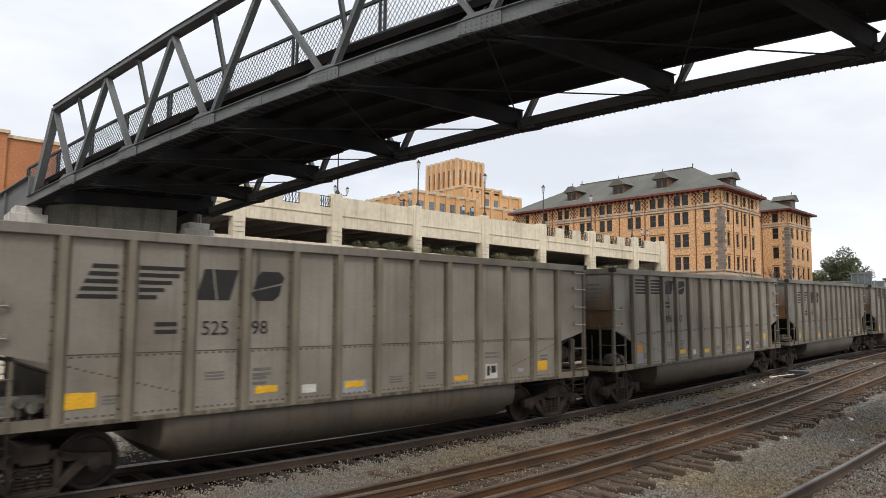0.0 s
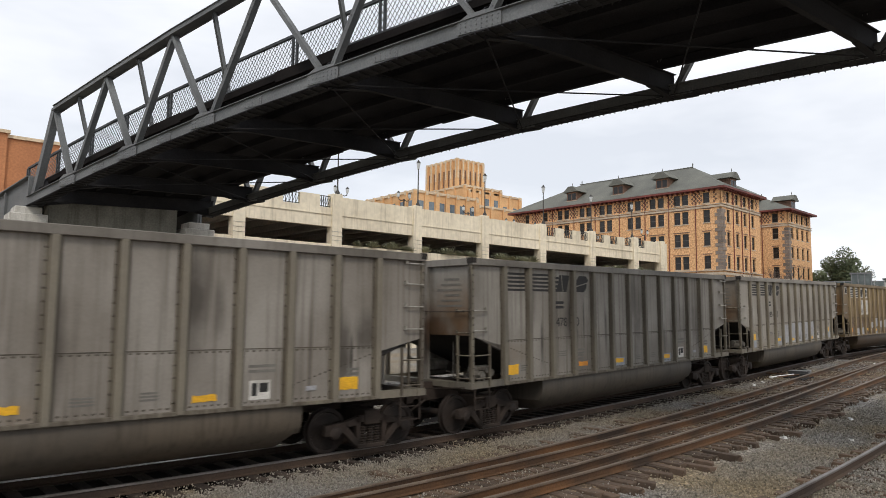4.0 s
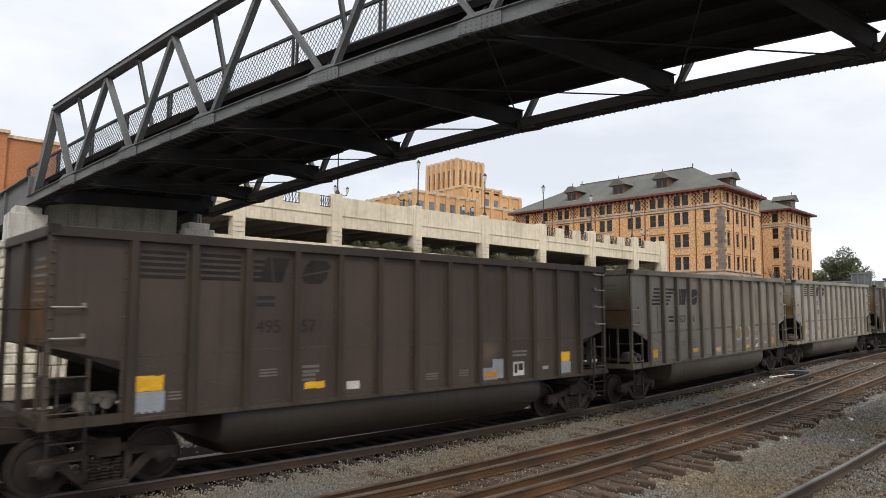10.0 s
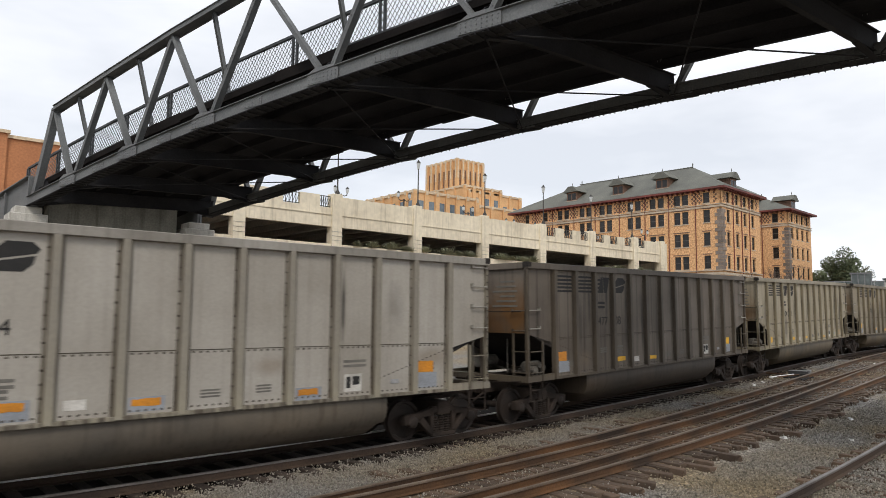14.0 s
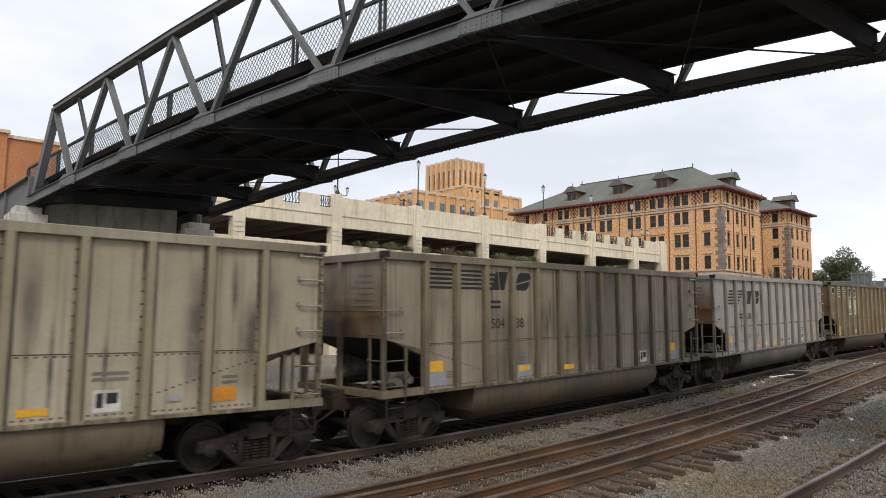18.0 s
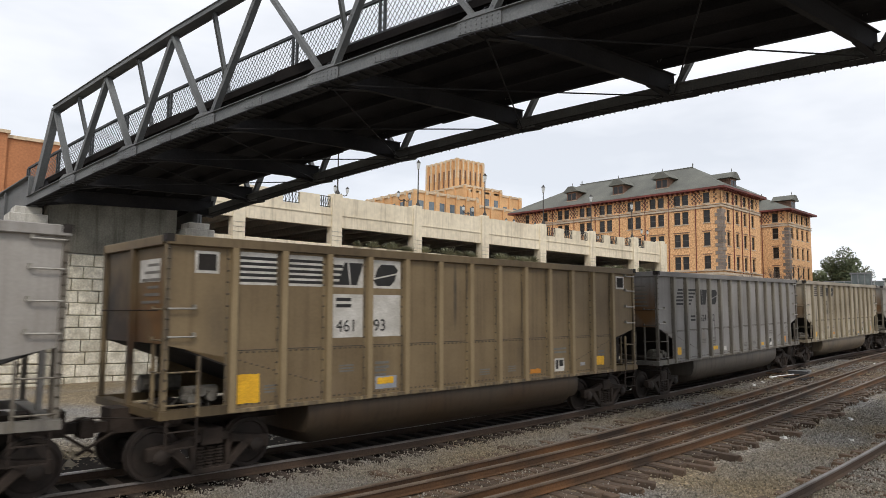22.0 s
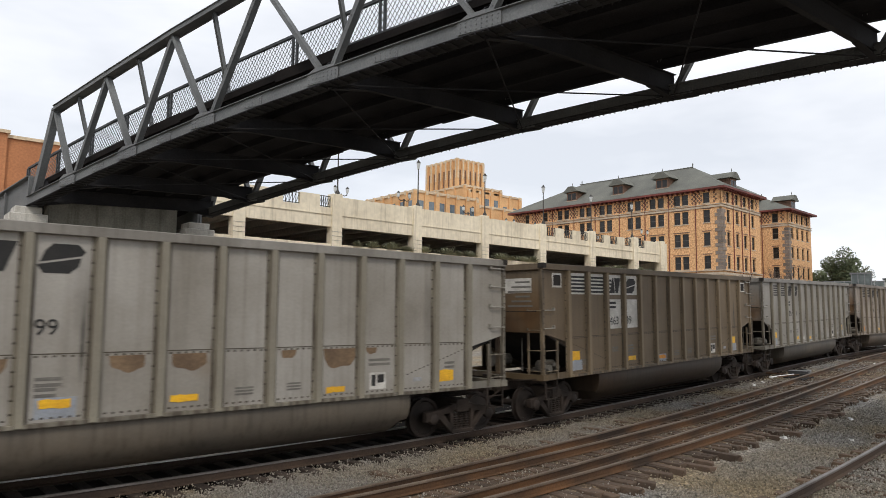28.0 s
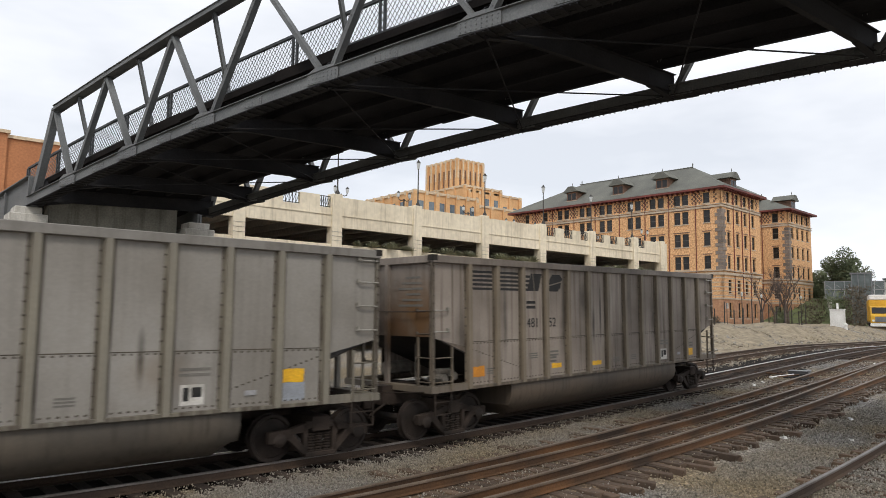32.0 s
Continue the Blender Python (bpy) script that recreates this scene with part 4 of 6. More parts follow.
    if "dark_skirt" in extras:
        skirt = car_paint("skirt_paint", (0.16, 0.105, 0.058), (0.10, 0.064, 0.036), 0.5, index + 151)
        for a, b in zip(RIB[:-1], RIB[1:]):
            part("skirt_plate", plate(a + 0.126, b - 0.126, Z_SILL + 0.08, SEAM - 0.05, -WIDE + 0.0985), skirt, car, "dark brown repainted lower sheet")
    if "no_emblem" not in extras:
        emblem(car, style, ink)
    else:
        emblem(car, style, M["soot"])
    zt = 2.50 if style == "wing" else 2.52
    if left:
        part("number", text_mesh(left, 0.35), ink, car, at=pose(-3.88, -WIDE + 0.090, zt))
        part("number", text_mesh(right, 0.35), ink, car, at=pose(-2.93, -WIDE + 0.090, zt))
    rx, rz = (-4.68, 2.50) if style == "wing" else (-3.88, 2.98)
    part("reporting_mark", MESH.setdefault(("rm", style), bar_rows(rx, rx + 0.38, rz + 0.03, rz + 0.22, 2).mesh("reporting_mark")), ink, car)
    for x, z, w, n in ((-3.60, 1.78, 0.36, 3), (-2.68, 1.80, 0.38, 2), (-2.72, 1.64, 0.3, 2), (-5.33, 1.50, 0.25, 3), (0.52, 1.46, 0.36, 3), (1.54, 1.48, 0.30, 3), (3.56, 1.86, 0.55, 2), (5.55, 1.72, 0.3, 2)):
        part("stencil", MESH.setdefault(("st", x), bar_rows(x - w / 2, x + w / 2, z - 0.07, z + 0.07, n).mesh("stencil")), M["stencil"], car)
    # the routing stencil: white frame round dark blocks
    fr = part("routing_stencil", MESH.setdefault("stf", plate(3.31, 3.73, 1.30, 1.65).mesh("routing_stencil")), M["decal_white"], car)
    part("stencil_block", MESH.setdefault("stb", plate(3.36, 3.46, 1.37, 1.60, -WIDE + 0.091).mesh("stencil_block")), ink, fr)
    part("stencil_block", MESH.setdefault("stc", plate(3.51, 3.68, 1.43, 1.60, -WIDE + 0.091).mesh("stencil_block")), ink, fr)
    tag = part("builder_plate", MESH.setdefault("bpl", plate(4.47, 4.70, 1.40, 1.49, -WIDE + 0.080).mesh("builder_plate")), M["decal_pale"], car)
    # yellow reflectors; the end ones sit low, or higher over a fresh grey patch
    mid = "mid_tape" in extras
    if "second_tape" in extras:
        part("reflector", plate(-6.05, -5.55, 1.99, 2.10, -WIDE + 0.092), M["decal_yellow"], car)
    if "bent_tape" in extras:
        part("reflector", Shape().prism([(5.24, 1.42), (5.36, 1.42), (5.36, 1.98), (5.72, 1.98), (5.72, 2.10), (5.24, 2.10)], "y", -WIDE + 0.0905, -WIDE + 0.0945), M["decal_yellow"], car, "bent yellow tape")
    for x, z, w, h in ((-5.80, 1.70 if mid else 1.50, 0.50, 0.52 if "tall_tape" in extras else 0.25), (-2.58, 1.46, 0.45, 0.13), (-0.58, 1.40, 0.47, 0.12), (2.48, 1.37, 0.44, 0.12), (5.44, 1.71 if mid else 1.48, 0.46, 0.25)):
        end = abs(x) > 5
        zz = z + rng.uniform(-0.02, 0.03)
        if not end and rng.random() < 0.12:
            continue
        if end and mid:
            part("paint_patch", plate(x - w / 2, x + w / 2 + rng.uniform(0.02, 0.14), 1.24 + rng.uniform(0, 0.06), zz - h / 2 - 0.004, -WIDE + 0.0975), M["decal_grey"], car)
        elif not end and rng.random() < 0.35:
            part("paint_patch", plate(x - w / 2 - 0.05, x + w / 2 + 0.08, zz - h / 2 - rng.uniform(0.08, 0.2), zz + h / 2 + 0.03, -WIDE + 0.0975), M["decal_grey"], car)
        s, n = Shape(), 6
        top = [(x - w / 2 + w * i / n + rng.uniform(-0.012, 0.012), zz + h / 2 + rng.uniform(-0.012, 0.012)) for i in range(n + 1)]
        low = [(x + w / 2 - w * i / n + rng.uniform(-0.012, 0.012), zz - h / 2 + rng.uniform(-0.012, 0.012)) for i in range(n + 1)]
        part("reflector", s.prism(low + top, "y", -WIDE + 0.092, -WIDE + 0.097), M["decal_yellow" if rng.random() < 0.8 else "decal_orange"], car)
    if rng.random() < 0.6:
        part("data_label", plate(-1.82, -1.50, 1.34, 1.50), M["decal_white"], car)
    if "dark_window" in extras:
        for e in (-1, 1):
            fr = part("placard", plate(e * 6.62 - 0.22, e * 6.62 + 0.22, 3.60, 3.99, -WIDE + 0.093), M["decal_white"], car)
            part("placard_face", plate(e * 6.62 - 0.17, e * 6.62 + 0.17, 3.65, 3.94, -WIDE + 0.090), M["soot"], fr)
    for kind in extras:
        if kind == "grey_patches":
            for bay, z0, z1, ragged in ((2, 1.15, 1.60, 0.02), (3, 1.14, 1.62, 0.02), (5, 1.51, 1.95, 0.05), (6, 1.47, 2.20, 0.10), (7, 1.53, 1.99, 0.02), (8, 1.49, 2.05, 0.03), (9, 1.20, 2.10, 0.08)):
                x = RIB[bay - 1] + 0.52
                low = [(x - 0.36 + 0.12 * i, z0 + rng.uniform(0, ragged * 2)) for i in range(7)]
                top = [(x + 0.36 - 0.12 * i, z1 - rng.uniform(0, ragged)) for i in range(7)]
                part("paint_patch", Shape().prism(low + top, "y", -WIDE + 0.0955, -WIDE + 0.0985), M["decal_pale"], car, "fresh pale primer patch")
        if kind == "rust_blots":
            for x, r in ((-1.52, 0.28), (-0.5, 0.30), (1.4, 0.16), (2.56, 0.40), (3.35, 0.14), (-3.5, 0.26)):
                edge = [(x + r * math.cos(a) * (1 + 0.08 * math.sin(3 * a + x)), SEAM - 0.05 - 0.95 * r * abs(math.sin(a)) ** 0.5 * (1 + 0.08 * math.cos(5 * a + x))) for a in [i * math.pi / 12 for i in range(13)]]
                part("rust_blot", Shape().prism(edge, "y", -WIDE + 0.096, -WIDE + 0.099), M["decal_rust"], car, "brown rust blot")
        if kind == "rings":
            for x in (1.56, 2.50):
                for k, (ra, rb, m) in enumerate(((0.38, 0.29, M["decal_pale"]), (0.27, 0.23, M["decal_tan"]))):
                    edge = [(x + ra * math.copysign(abs(math.cos(a)) ** (1.0 if k else 0.5), math.cos(a)) * (1 + 0.05 * math.sin(5 * a + x)), 1.95 + rb * math.copysign(abs(math.sin(a)) ** (1.0 if k else 0.5), math.sin(a)) * (1 + 0.05 * math.cos(7 * a))) for a in [i * math.pi / 14 for i in range(28)]]
                    part("sprayed_spot", Shape().prism(edge, "y", -WIDE + 0.0965 - 0.002 * k, -WIDE + 0.099 - 0.002 * k), m, car, "tan spot in a pale sprayed halo")
        if kind == "pale_patch":
            for bay, z0, z1 in ((4, 1.22, 1.62), (5, 1.30, 2.12), (6, 1.28, 2.17), (7, 1.27, 2.17), (8, 1.30, 2.17), (9, 1.32, 2.17), (12, 1.25, 1.60)):
                x = RIB[bay - 1] + 0.52
                part("paint_patch", plate(x - 0.37, x + 0.36, z0, z1, -WIDE + 0.0985), M["decal_pale"], car)
        if kind == "two_patches":
            part("paint_patch", plate(2.55, 2.95, 1.28, 1.75, -WIDE + 0.0985), M["decal_grey"], car)
            part("paint_patch", plate(2.2, 2.75, 1.25, 1.55, -WIDE + 0.098), M["decal_grey"], car)
    return car


CARS = [
    ("wing", "525", "98", (0.34, 0.325, 0.29), (0.24, 0.22, 0.185), 0.35, "dusty light grey steel coal car with slanted stripe emblem"),
    ("bars", "486", "82", (0.36, 0.345, 0.305), (0.25, 0.225, 0.185), 0.5, "weathered grey coal car with black run marks", ("black_runs", "mid_tape")),
    ("wing", "513", "91", (0.33, 0.32, 0.295), (0.22, 0.205, 0.18), 0.6, "dull grey coal car streaked black with coal dust", ("black_runs",)),
    ("bars", "478", "0", (0.33, 0.325, 0.30), (0.19, 0.18, 0.16), 0.75, "grey coal car with broad sooty streaks", ("black_runs",)),
    ("bars", "485", "80", (0.37, 0.36, 0.325), (0.26, 0.24, 0.205), 0.4, "pale grey coal car with bluish paint patches", ("pale_patch", "mid_tape")),
    ("bars", "470", "73", (0.27, 0.205, 0.112), (0.16, 0.11, 0.06), 0.45, "brown rusty coal car with white lettering panel", ("white_panel", "dark_skirt", "grey_patches", "pale_ribs", "dark_window")),
    ("bars", "495", "57", (0.082, 0.063, 0.052), (0.055, 0.042, 0.036), 0.4, "blackish brown coal car with faded emblem", ("no_emblem", "two_patches", "mid_tape")),
    ("wing", "527", "36", (0.31, 0.295, 0.26), (0.22, 0.20, 0.17), 0.4, "dusty grey coal car with two sprayed tan spots", ("rings",)),
    ("bars", "478", "94", (0.47, 0.465, 0.435), (0.40, 0.39, 0.355), 0.2, "clean light grey coal car with yellow reflectors", ("mid_tape", "second_tape")),
    ("bars", "477", "08", (0.215, 0.19, 0.16), (0.125, 0.108, 0.09), 0.8, "dark streaky grey-brown coal car", ("black_runs", "mid_tape")),
    ("bars", "504", "41", (0.47, 0.44, 0.345), (0.37, 0.34, 0.255), 0.5, "tan-grey coal car with long dirt runs", ("black_runs",)),
    ("bars", "504", "38", (0.37, 0.335, 0.255), (0.18, 0.16, 0.122), 0.75, "dirty olive-grey coal car with dark runs", ("black_runs", "mid_tape")),
    ("wing", "520", "31", (0.455, 0.455, 0.445), (0.37, 0.365, 0.35), 0.25, "bluish light grey coal car with slanted stripe emblem", ("mid_tape", "bent_tape")),
    ("bars", "461", "93", (0.235, 0.180, 0.102), (0.165, 0.122, 0.068), 0.35, "mustard brown coal car with white lettering panel", ("tall_tape", "white_panel", "pale_ribs", "dark_window")),
    ("wing", "524", "62", (0.33, 0.33, 0.33), (0.24, 0.24, 0.235), 0.35, "slate grey coal car with slanted stripe emblem"),
    ("bars", "501", "12", (0.54, 0.50, 0.41), (0.36, 0.32, 0.24), 0.7, "pale tan coal car with heavy dark streaks", ("black_runs",)),
    ("bars", "483", "99", (0.42, 0.42, 0.40), (0.28, 0.27, 0.24), 0.35, "light grey coal car with brown rust blots", ("rust_blots",)),
    ("bars", "463", "39", (0.200, 0.155, 0.100), (0.140, 0.106, 0.068), 0.3, "olive brown coal car with white lettering panel", ("white_panel", "pale_ribs", "dark_window", "mid_tape")),
    ("bars", "503", "90", (0.36, 0.36, 0.345), (0.285, 0.28, 0.26), 0.25, "grey coal car with yellow reflectors", ("mid_tape",)),
    ("bars", "481", "52", (0.37, 0.335, 0.30), (0.20, 0.175, 0.15), 0.75, "grimy tan-grey coal car at the end of the train", ("black_runs",)),
]
TRAIN = [coal_car(spec, i) for i, spec in enumerate(CARS)]
# ---- the footbridge ----
LEAN = -0.2626
NODES = [31.0, 26.75, 22.35, 17.0, 11.9, 6.8, 1.9, -3.0, -7.9]
TOPS = [32.8, 28.8, 24.55, 19.95, 14.75, 9.6, 4.5, -0.5, -5.4, -10.3]


def truss_x(y, far=0.0):
    return 14.0 + 7.4 * far + LEAN * y


def chord_z(y):
    return 9.68 - 0.00278 * (y - 5.6) ** 2


def bp(y, z, far=0.0, inset=0.0):
    """A point on the truss: y along, z above the chord's foot; inset: metres towards the other truss."""
    y = y - 0.35 * far
    return (truss_x(y, far) + inset * (1 - 2 * far), y, chord_z(y) + z + far * (0.0003 * (y - 5.6) ** 2 - 0.03))


DIRECTION = Vector((LEAN, 1, 0)).normalized()
ACROSS = Vector((1, -LEAN, 0)).normalized()
def top_h(y):
    return 3.90 + 0.45 * smoothstep(34.0, 16.0, y)


ROWS_Y = [34.4, 32.7] + [y for a, b in zip(NODES, NODES[1:] + [-12.8]) for y in (a, (a + b) / 2)]


def rivet_row(s, a, b, n, off, r=0.022):
    a, b, off = Vector(a), Vector(b), Vector(off)
    for i in range(n):
        c = a.lerp(b, (i + 0.5) / n)
        s.tube(c, c + off, r, 5, r * 0.5)


def member(truss, name, a, b, depth, wide, plated=False):
    """A built-up strut: two channels with cover strips and rivets along the edges."""
    s = Shape()
    a, b = Vector(a), Vector(b)
    d = (b - a).normalized()
    up = ACROSS.cross(d).normalized()
    for k in (-1, 1):
        off = ACROSS * k * (wide / 2 - 0.02)
        s.beam(a + off, b + off, depth, 0.035, ACROSS)
    for k in (-1, 1):
        off = up * k * (depth / 2 - 0.03)
        s.beam(a + off, b + off, 0.05, wide - 0.004, ACROSS)
    n = int((b - a).length / 0.42)
    if plated:
        s.beam(a - ACROSS * wide * 0.51, b - ACROSS * wide * 0.51, depth * 0.94, 0.012, ACROSS)
    else:
        rivet_row(s, a - ACROSS * wide * 0.5, b - ACROSS * wide * 0.5, n * 2, -ACROSS * 0.02, 0.02)
    for i in range(n):
        p, q = a.lerp(b, i / n), a.lerp(b, (i + 1) / n)
        k = 1 if i % 2 else -1
        for o in (-1, 1):
            w = ACROSS * o * (wide / 2 - 0.05)
            s.beam(p + up * k * (depth / 2 - 0.05) + w, q - up * k * (depth / 2 - 0.05) + w, 0.045, 0.012, ACROSS)
    return part(name, s, M["bridge_grey"], truss)


def build_truss(far):
    t = thing("bridge_truss", "dark grey riveted steel truss of the footbridge", "bridge truss", group="trusses of the footbridge")
    out = ACROSS * (1 if far else -1)
    ys = ROWS_Y
    # bottom chord, panel by panel: two plates, top angles, laced underside in shaded grey
    deep = 0.38 - 0.08 * far
    for a, b in zip(ys[:-1], ys[1:]):
        s, under = Shape(), Shape()
        pa, pb = Vector(bp(a, 0.30 - 0.04 * far, far)), Vector(bp(b, 0.30 - 0.04 * far, far))
        rise = Vector((0, 0, deep / 2))
        for k in (-1, 1):
            s.beam(pa + ACROSS * k * 0.19, pb + ACROSS * k * 0.19, 0.03, deep)
            s.beam(pa + ACROSS * k * 0.235 + rise, pb + ACROSS * k * 0.235 + rise, 0.10, 0.022)
            under.beam(pa + ACROSS * k * 0.19 - rise * 1.06, pb + ACROSS * k * 0.19 - rise * 1.06, 0.15, 0.022)
        under.beam(pa - rise * 1.02, pb - rise * 1.02, 0.34, 0.012)
        n = 7
        for i in range(n):
            p = pa.lerp(pb, (i + 0.5) / n) - rise * 1.16
            under.beam(p - ACROSS * 0.22, p + ACROSS * 0.22, 0.16, 0.02)
            for k in (-1, 1):
                rivet_row(under, p - DIRECTION * 0.16 + ACROSS * k * 0.24, p + DIRECTION * 0.16 + ACROSS * k * 0.24, 2, (0, 0, -0.035), 0.026)
        chord = part("bottom_chord", s, M["bridge_grey"], t)
        part("lacing", under, M["bridge_shaded"], chord, "riveted underside, grey darkened for shade")
    tops = TOPS
    for a, b in zip(tops[:-1], tops[1:]):
        s = Shape()
        pa, pb = Vector(bp(a, top_h(a), far)), Vector(bp(b, top_h(b), far))
        s.beam(pa, pb, 0.28, 0.20)
        s.beam(pa + Vector((0, 0, 0.11)), pb + Vector((0, 0, 0.11)), 0.36, 0.02)
        for k in (-1, 1):
            s.beam(pa + ACROSS * k * 0.17 - Vector((0, 0, 0.11)), pb + ACROSS * k * 0.17 - Vector((0, 0, 0.11)), 0.06, 0.02)
        part("top_chord", s, M["bridge_grey"], t)
    member(t, "end_post", bp(34.3, 0.1, far), bp(32.8, top_h(32.8), far), 0.26, 0.30)
    for k, y in enumerate(NODES):
        member(t, "diagonal", bp(tops[k], top_h(tops[k]) - 0.1, far), bp(y + 0.14, 0.42, far), 0.13, 0.22, True)
        member(t, "diagonal", bp(y - 0.12, 0.42, far), bp(tops[k + 1], top_h(tops[k + 1]) - 0.1, far), 0.155, 0.22)
        s = Shape()
        lo, hi = Vector(bp(y, 1.0, far, 0.72)), Vector(bp(y, top_h(y) - 0.12, far))
        for o in (-1, 1):
            s.beam(lo + DIRECTION * 0.05 * o, hi + DIRECTION * 0.05 * o, 0.13, 0.018, DIRECTION)
        s.beam(lo, hi, 0.018, 0.10, DIRECTION)
        part("vertical", s, M["bridge_grey"], t)
        g = Shape()
        for k2 in (-1, 1):
            c = Vector(bp(y, 0.40 - 0.06 * far, far)) + ACROSS * k2 * 0.235
            u = DIRECTION
            poly = [(-0.62, -0.27), (0.62, -0.27), (0.62, 0.06 - 0.1 * far), (0.30, 0.20 - 0.2 * far), (-0.30, 0.20 - 0.2 * far), (-0.62, 0.06 - 0.1 * far)]
            vs = [c + u * a + Vector((0, 0, b)) + ACROSS * k2 * h for h in (0, 0.02) for a, b in poly]
            g.add(vs, [tuple(range(6)), tuple(range(6, 12))[::-1]] + [(i, (i + 1) % 6, 6 + (i + 1) % 6, 6 + i) for i in range(6)])
            for r in range(3):
                for q in range(8):
                    e = c + u * (-0.53 + q * 0.151) + Vector((0, 0, -0.22 + r * 0.11)) + ACROSS * k2 * 0.02
                    g.tube(e, e + ACROSS * k2 * 0.02, 0.024, 5, 0.012)
        part("gusset", g, M["bridge_grey"], t)
    for k, y in enumerate(NODES):
        ym = TOPS[k + 1]
        g = Shape()
        for o in (-1, 1):
            c = Vector(bp(ym, 0.30 - 0.05 * far, far)) + ACROSS * o * 0.215
            g.beam(c - DIRECTION * 0.42, c + DIRECTION * 0.42, 0.02, 0.27)
            for r in range(3):
                for q in range(5):
                    e = c + DIRECTION * (-0.34 + q * 0.17) + Vector((0, 0, -0.09 + r * 0.09)) + ACROSS * o * 0.01
                    g.tube(e, e + ACROSS * o * 0.02, 0.024, 5, 0.012)
        part("splice_plate", g, M["bridge_grey"], t)
    return t


build_truss(0.0)
build_truss(1.0)


def build_deck():
    d = thing("bridge_deck", "dark timber and steel deck of the footbridge", "bridge deck")
    for k, (a, b) in enumerate(zip(ROWS_Y[:-1], ROWS_Y[1:])):
        s = Shape()
        for z0, z1 in ((1.10, 1.24),):
            p = [bp(a, z0, 0, 0.42), bp(a, z0, 1, 0.62), bp(b, z0, 1, 0.62), bp(b, z0, 0, 0.42)]
            s.hexa(p + [(x, y, z + z1 - z0) for x, y, z in p])
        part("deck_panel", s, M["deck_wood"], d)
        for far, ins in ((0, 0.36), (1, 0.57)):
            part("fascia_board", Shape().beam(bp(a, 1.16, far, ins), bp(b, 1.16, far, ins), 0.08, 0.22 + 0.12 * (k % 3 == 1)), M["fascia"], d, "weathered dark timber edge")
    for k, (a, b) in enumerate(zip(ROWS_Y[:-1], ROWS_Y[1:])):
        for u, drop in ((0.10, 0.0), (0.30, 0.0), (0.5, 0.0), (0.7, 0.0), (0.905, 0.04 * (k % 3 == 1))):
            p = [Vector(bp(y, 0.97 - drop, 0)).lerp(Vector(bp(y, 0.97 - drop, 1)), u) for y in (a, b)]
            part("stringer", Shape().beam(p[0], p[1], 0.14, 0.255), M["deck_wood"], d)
    for y in [33.9] + NODES:
        s = Shape()
        a, b = Vector(bp(y, 0.0, 0)), Vector(bp(y, 0.0, 1))
        up = Vector((0, 0, 1))
        s.beam(a + up * 0.50, b + up * 0.50, 0.02, 0.56)
        if y > 33:
            s.beam(a + up * 0.93, b + up * 0.93, 0.024, 0.40)
        s.beam(a + up * 0.22, b + up * 0.22, 0.15, 0.02)
        s.beam(a + up * 0.77, b + up * 0.77, 0.20, 0.02)
        for e, (p, q) in enumerate(((a, b), (b, a))):
            w = (q - p).normalized()
            vs = []
            for o in (-0.016, 0.016):
                n = DIRECTION * o
                vs += [p + up * 0.02 + n, p + w * 1.25 + up * 0.22 + n, p + w * 1.25 + up * 0.55 + n, p + up * 0.80 + n]
            s.hexa(vs)
            s.beam(p + w * 0.1 + up * 0.02, p + w * 1.25 + up * 0.21, 0.18, 0.022)
        part("floor_beam", s, M["bridge_shaded"], d)
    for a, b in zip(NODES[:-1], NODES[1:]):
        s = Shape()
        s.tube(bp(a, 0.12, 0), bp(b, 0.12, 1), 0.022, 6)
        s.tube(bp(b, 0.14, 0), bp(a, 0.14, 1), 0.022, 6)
        part("bracing_rod", s, M["bridge_shaded"], d)
    return d


build_deck()


POSTS = [36.2, 33.5, 30.8, 28.3, 25.5, 22.4, 19.05, 15.6, 12.3, 9.0, 5.8, 2.6, -0.6, -3.8, -7.0, -10.2, -12.8]


def build_railing(far):
    r = thing("bridge_railing", "dark grey steel railing with diamond wire mesh", "railing", group="railings of the footbridge")
    lo, hi, ins = 1.38, 2.37, 0.5
    for a, b in zip(POSTS[:-1], POSTS[1:]):
        s = Shape()
        s.beam(bp(a, hi, far, ins), bp(b, hi, far, ins), 0.09, 0.09)
        part("top_rail", s, M["railing"], r)
        s = Shape().beam(bp(a, lo, far, ins), bp(b, lo, far, ins), 0.07, 0.07)
        part("bottom_rail", s, M["railing"], r)
        s = Shape()
        for o in (-0.09, 0.09):
            s.beam(Vector(bp(a, 1.1, far, ins)) + DIRECTION * o, Vector(bp(a, hi, far, ins)) + DIRECTION * o, 0.07, 0.07, DIRECTION)
        part("post", s, M["railing"], r)
        s, L = Shape(), a - b
        step = 0.155
        n = int((L + hi - lo) / step) + 1
        for k in range(n):
            for sgn in (1, -1):
                # wire from the foot at u0 rising at 55 degrees
                u0 = -((hi - lo) * 0.7) + k * step
                u1 = u0 + (hi - lo) * 0.7
                q0, q1 = max(0.0, u0), min(L, u1)
                if q1 - q0 < 0.03:
                    continue
                f0, f1 = (q0 - u0) / (u1 - u0), (q1 - u0) / (u1 - u0)
                if sgn < 0:
                    f0, f1 = 1 - f0, 1 - f1
                s.beam(bp(a - q0, lo + f0 * (hi - lo), far, ins), bp(a - q1, lo + f1 * (hi - lo), far, ins), 0.012, 0.016, ACROSS)
        part("mesh_panel", s, M["mesh_wire"], r, "diamond wire mesh")
    return r


build_railing(0.0)
build_railing(1.0)


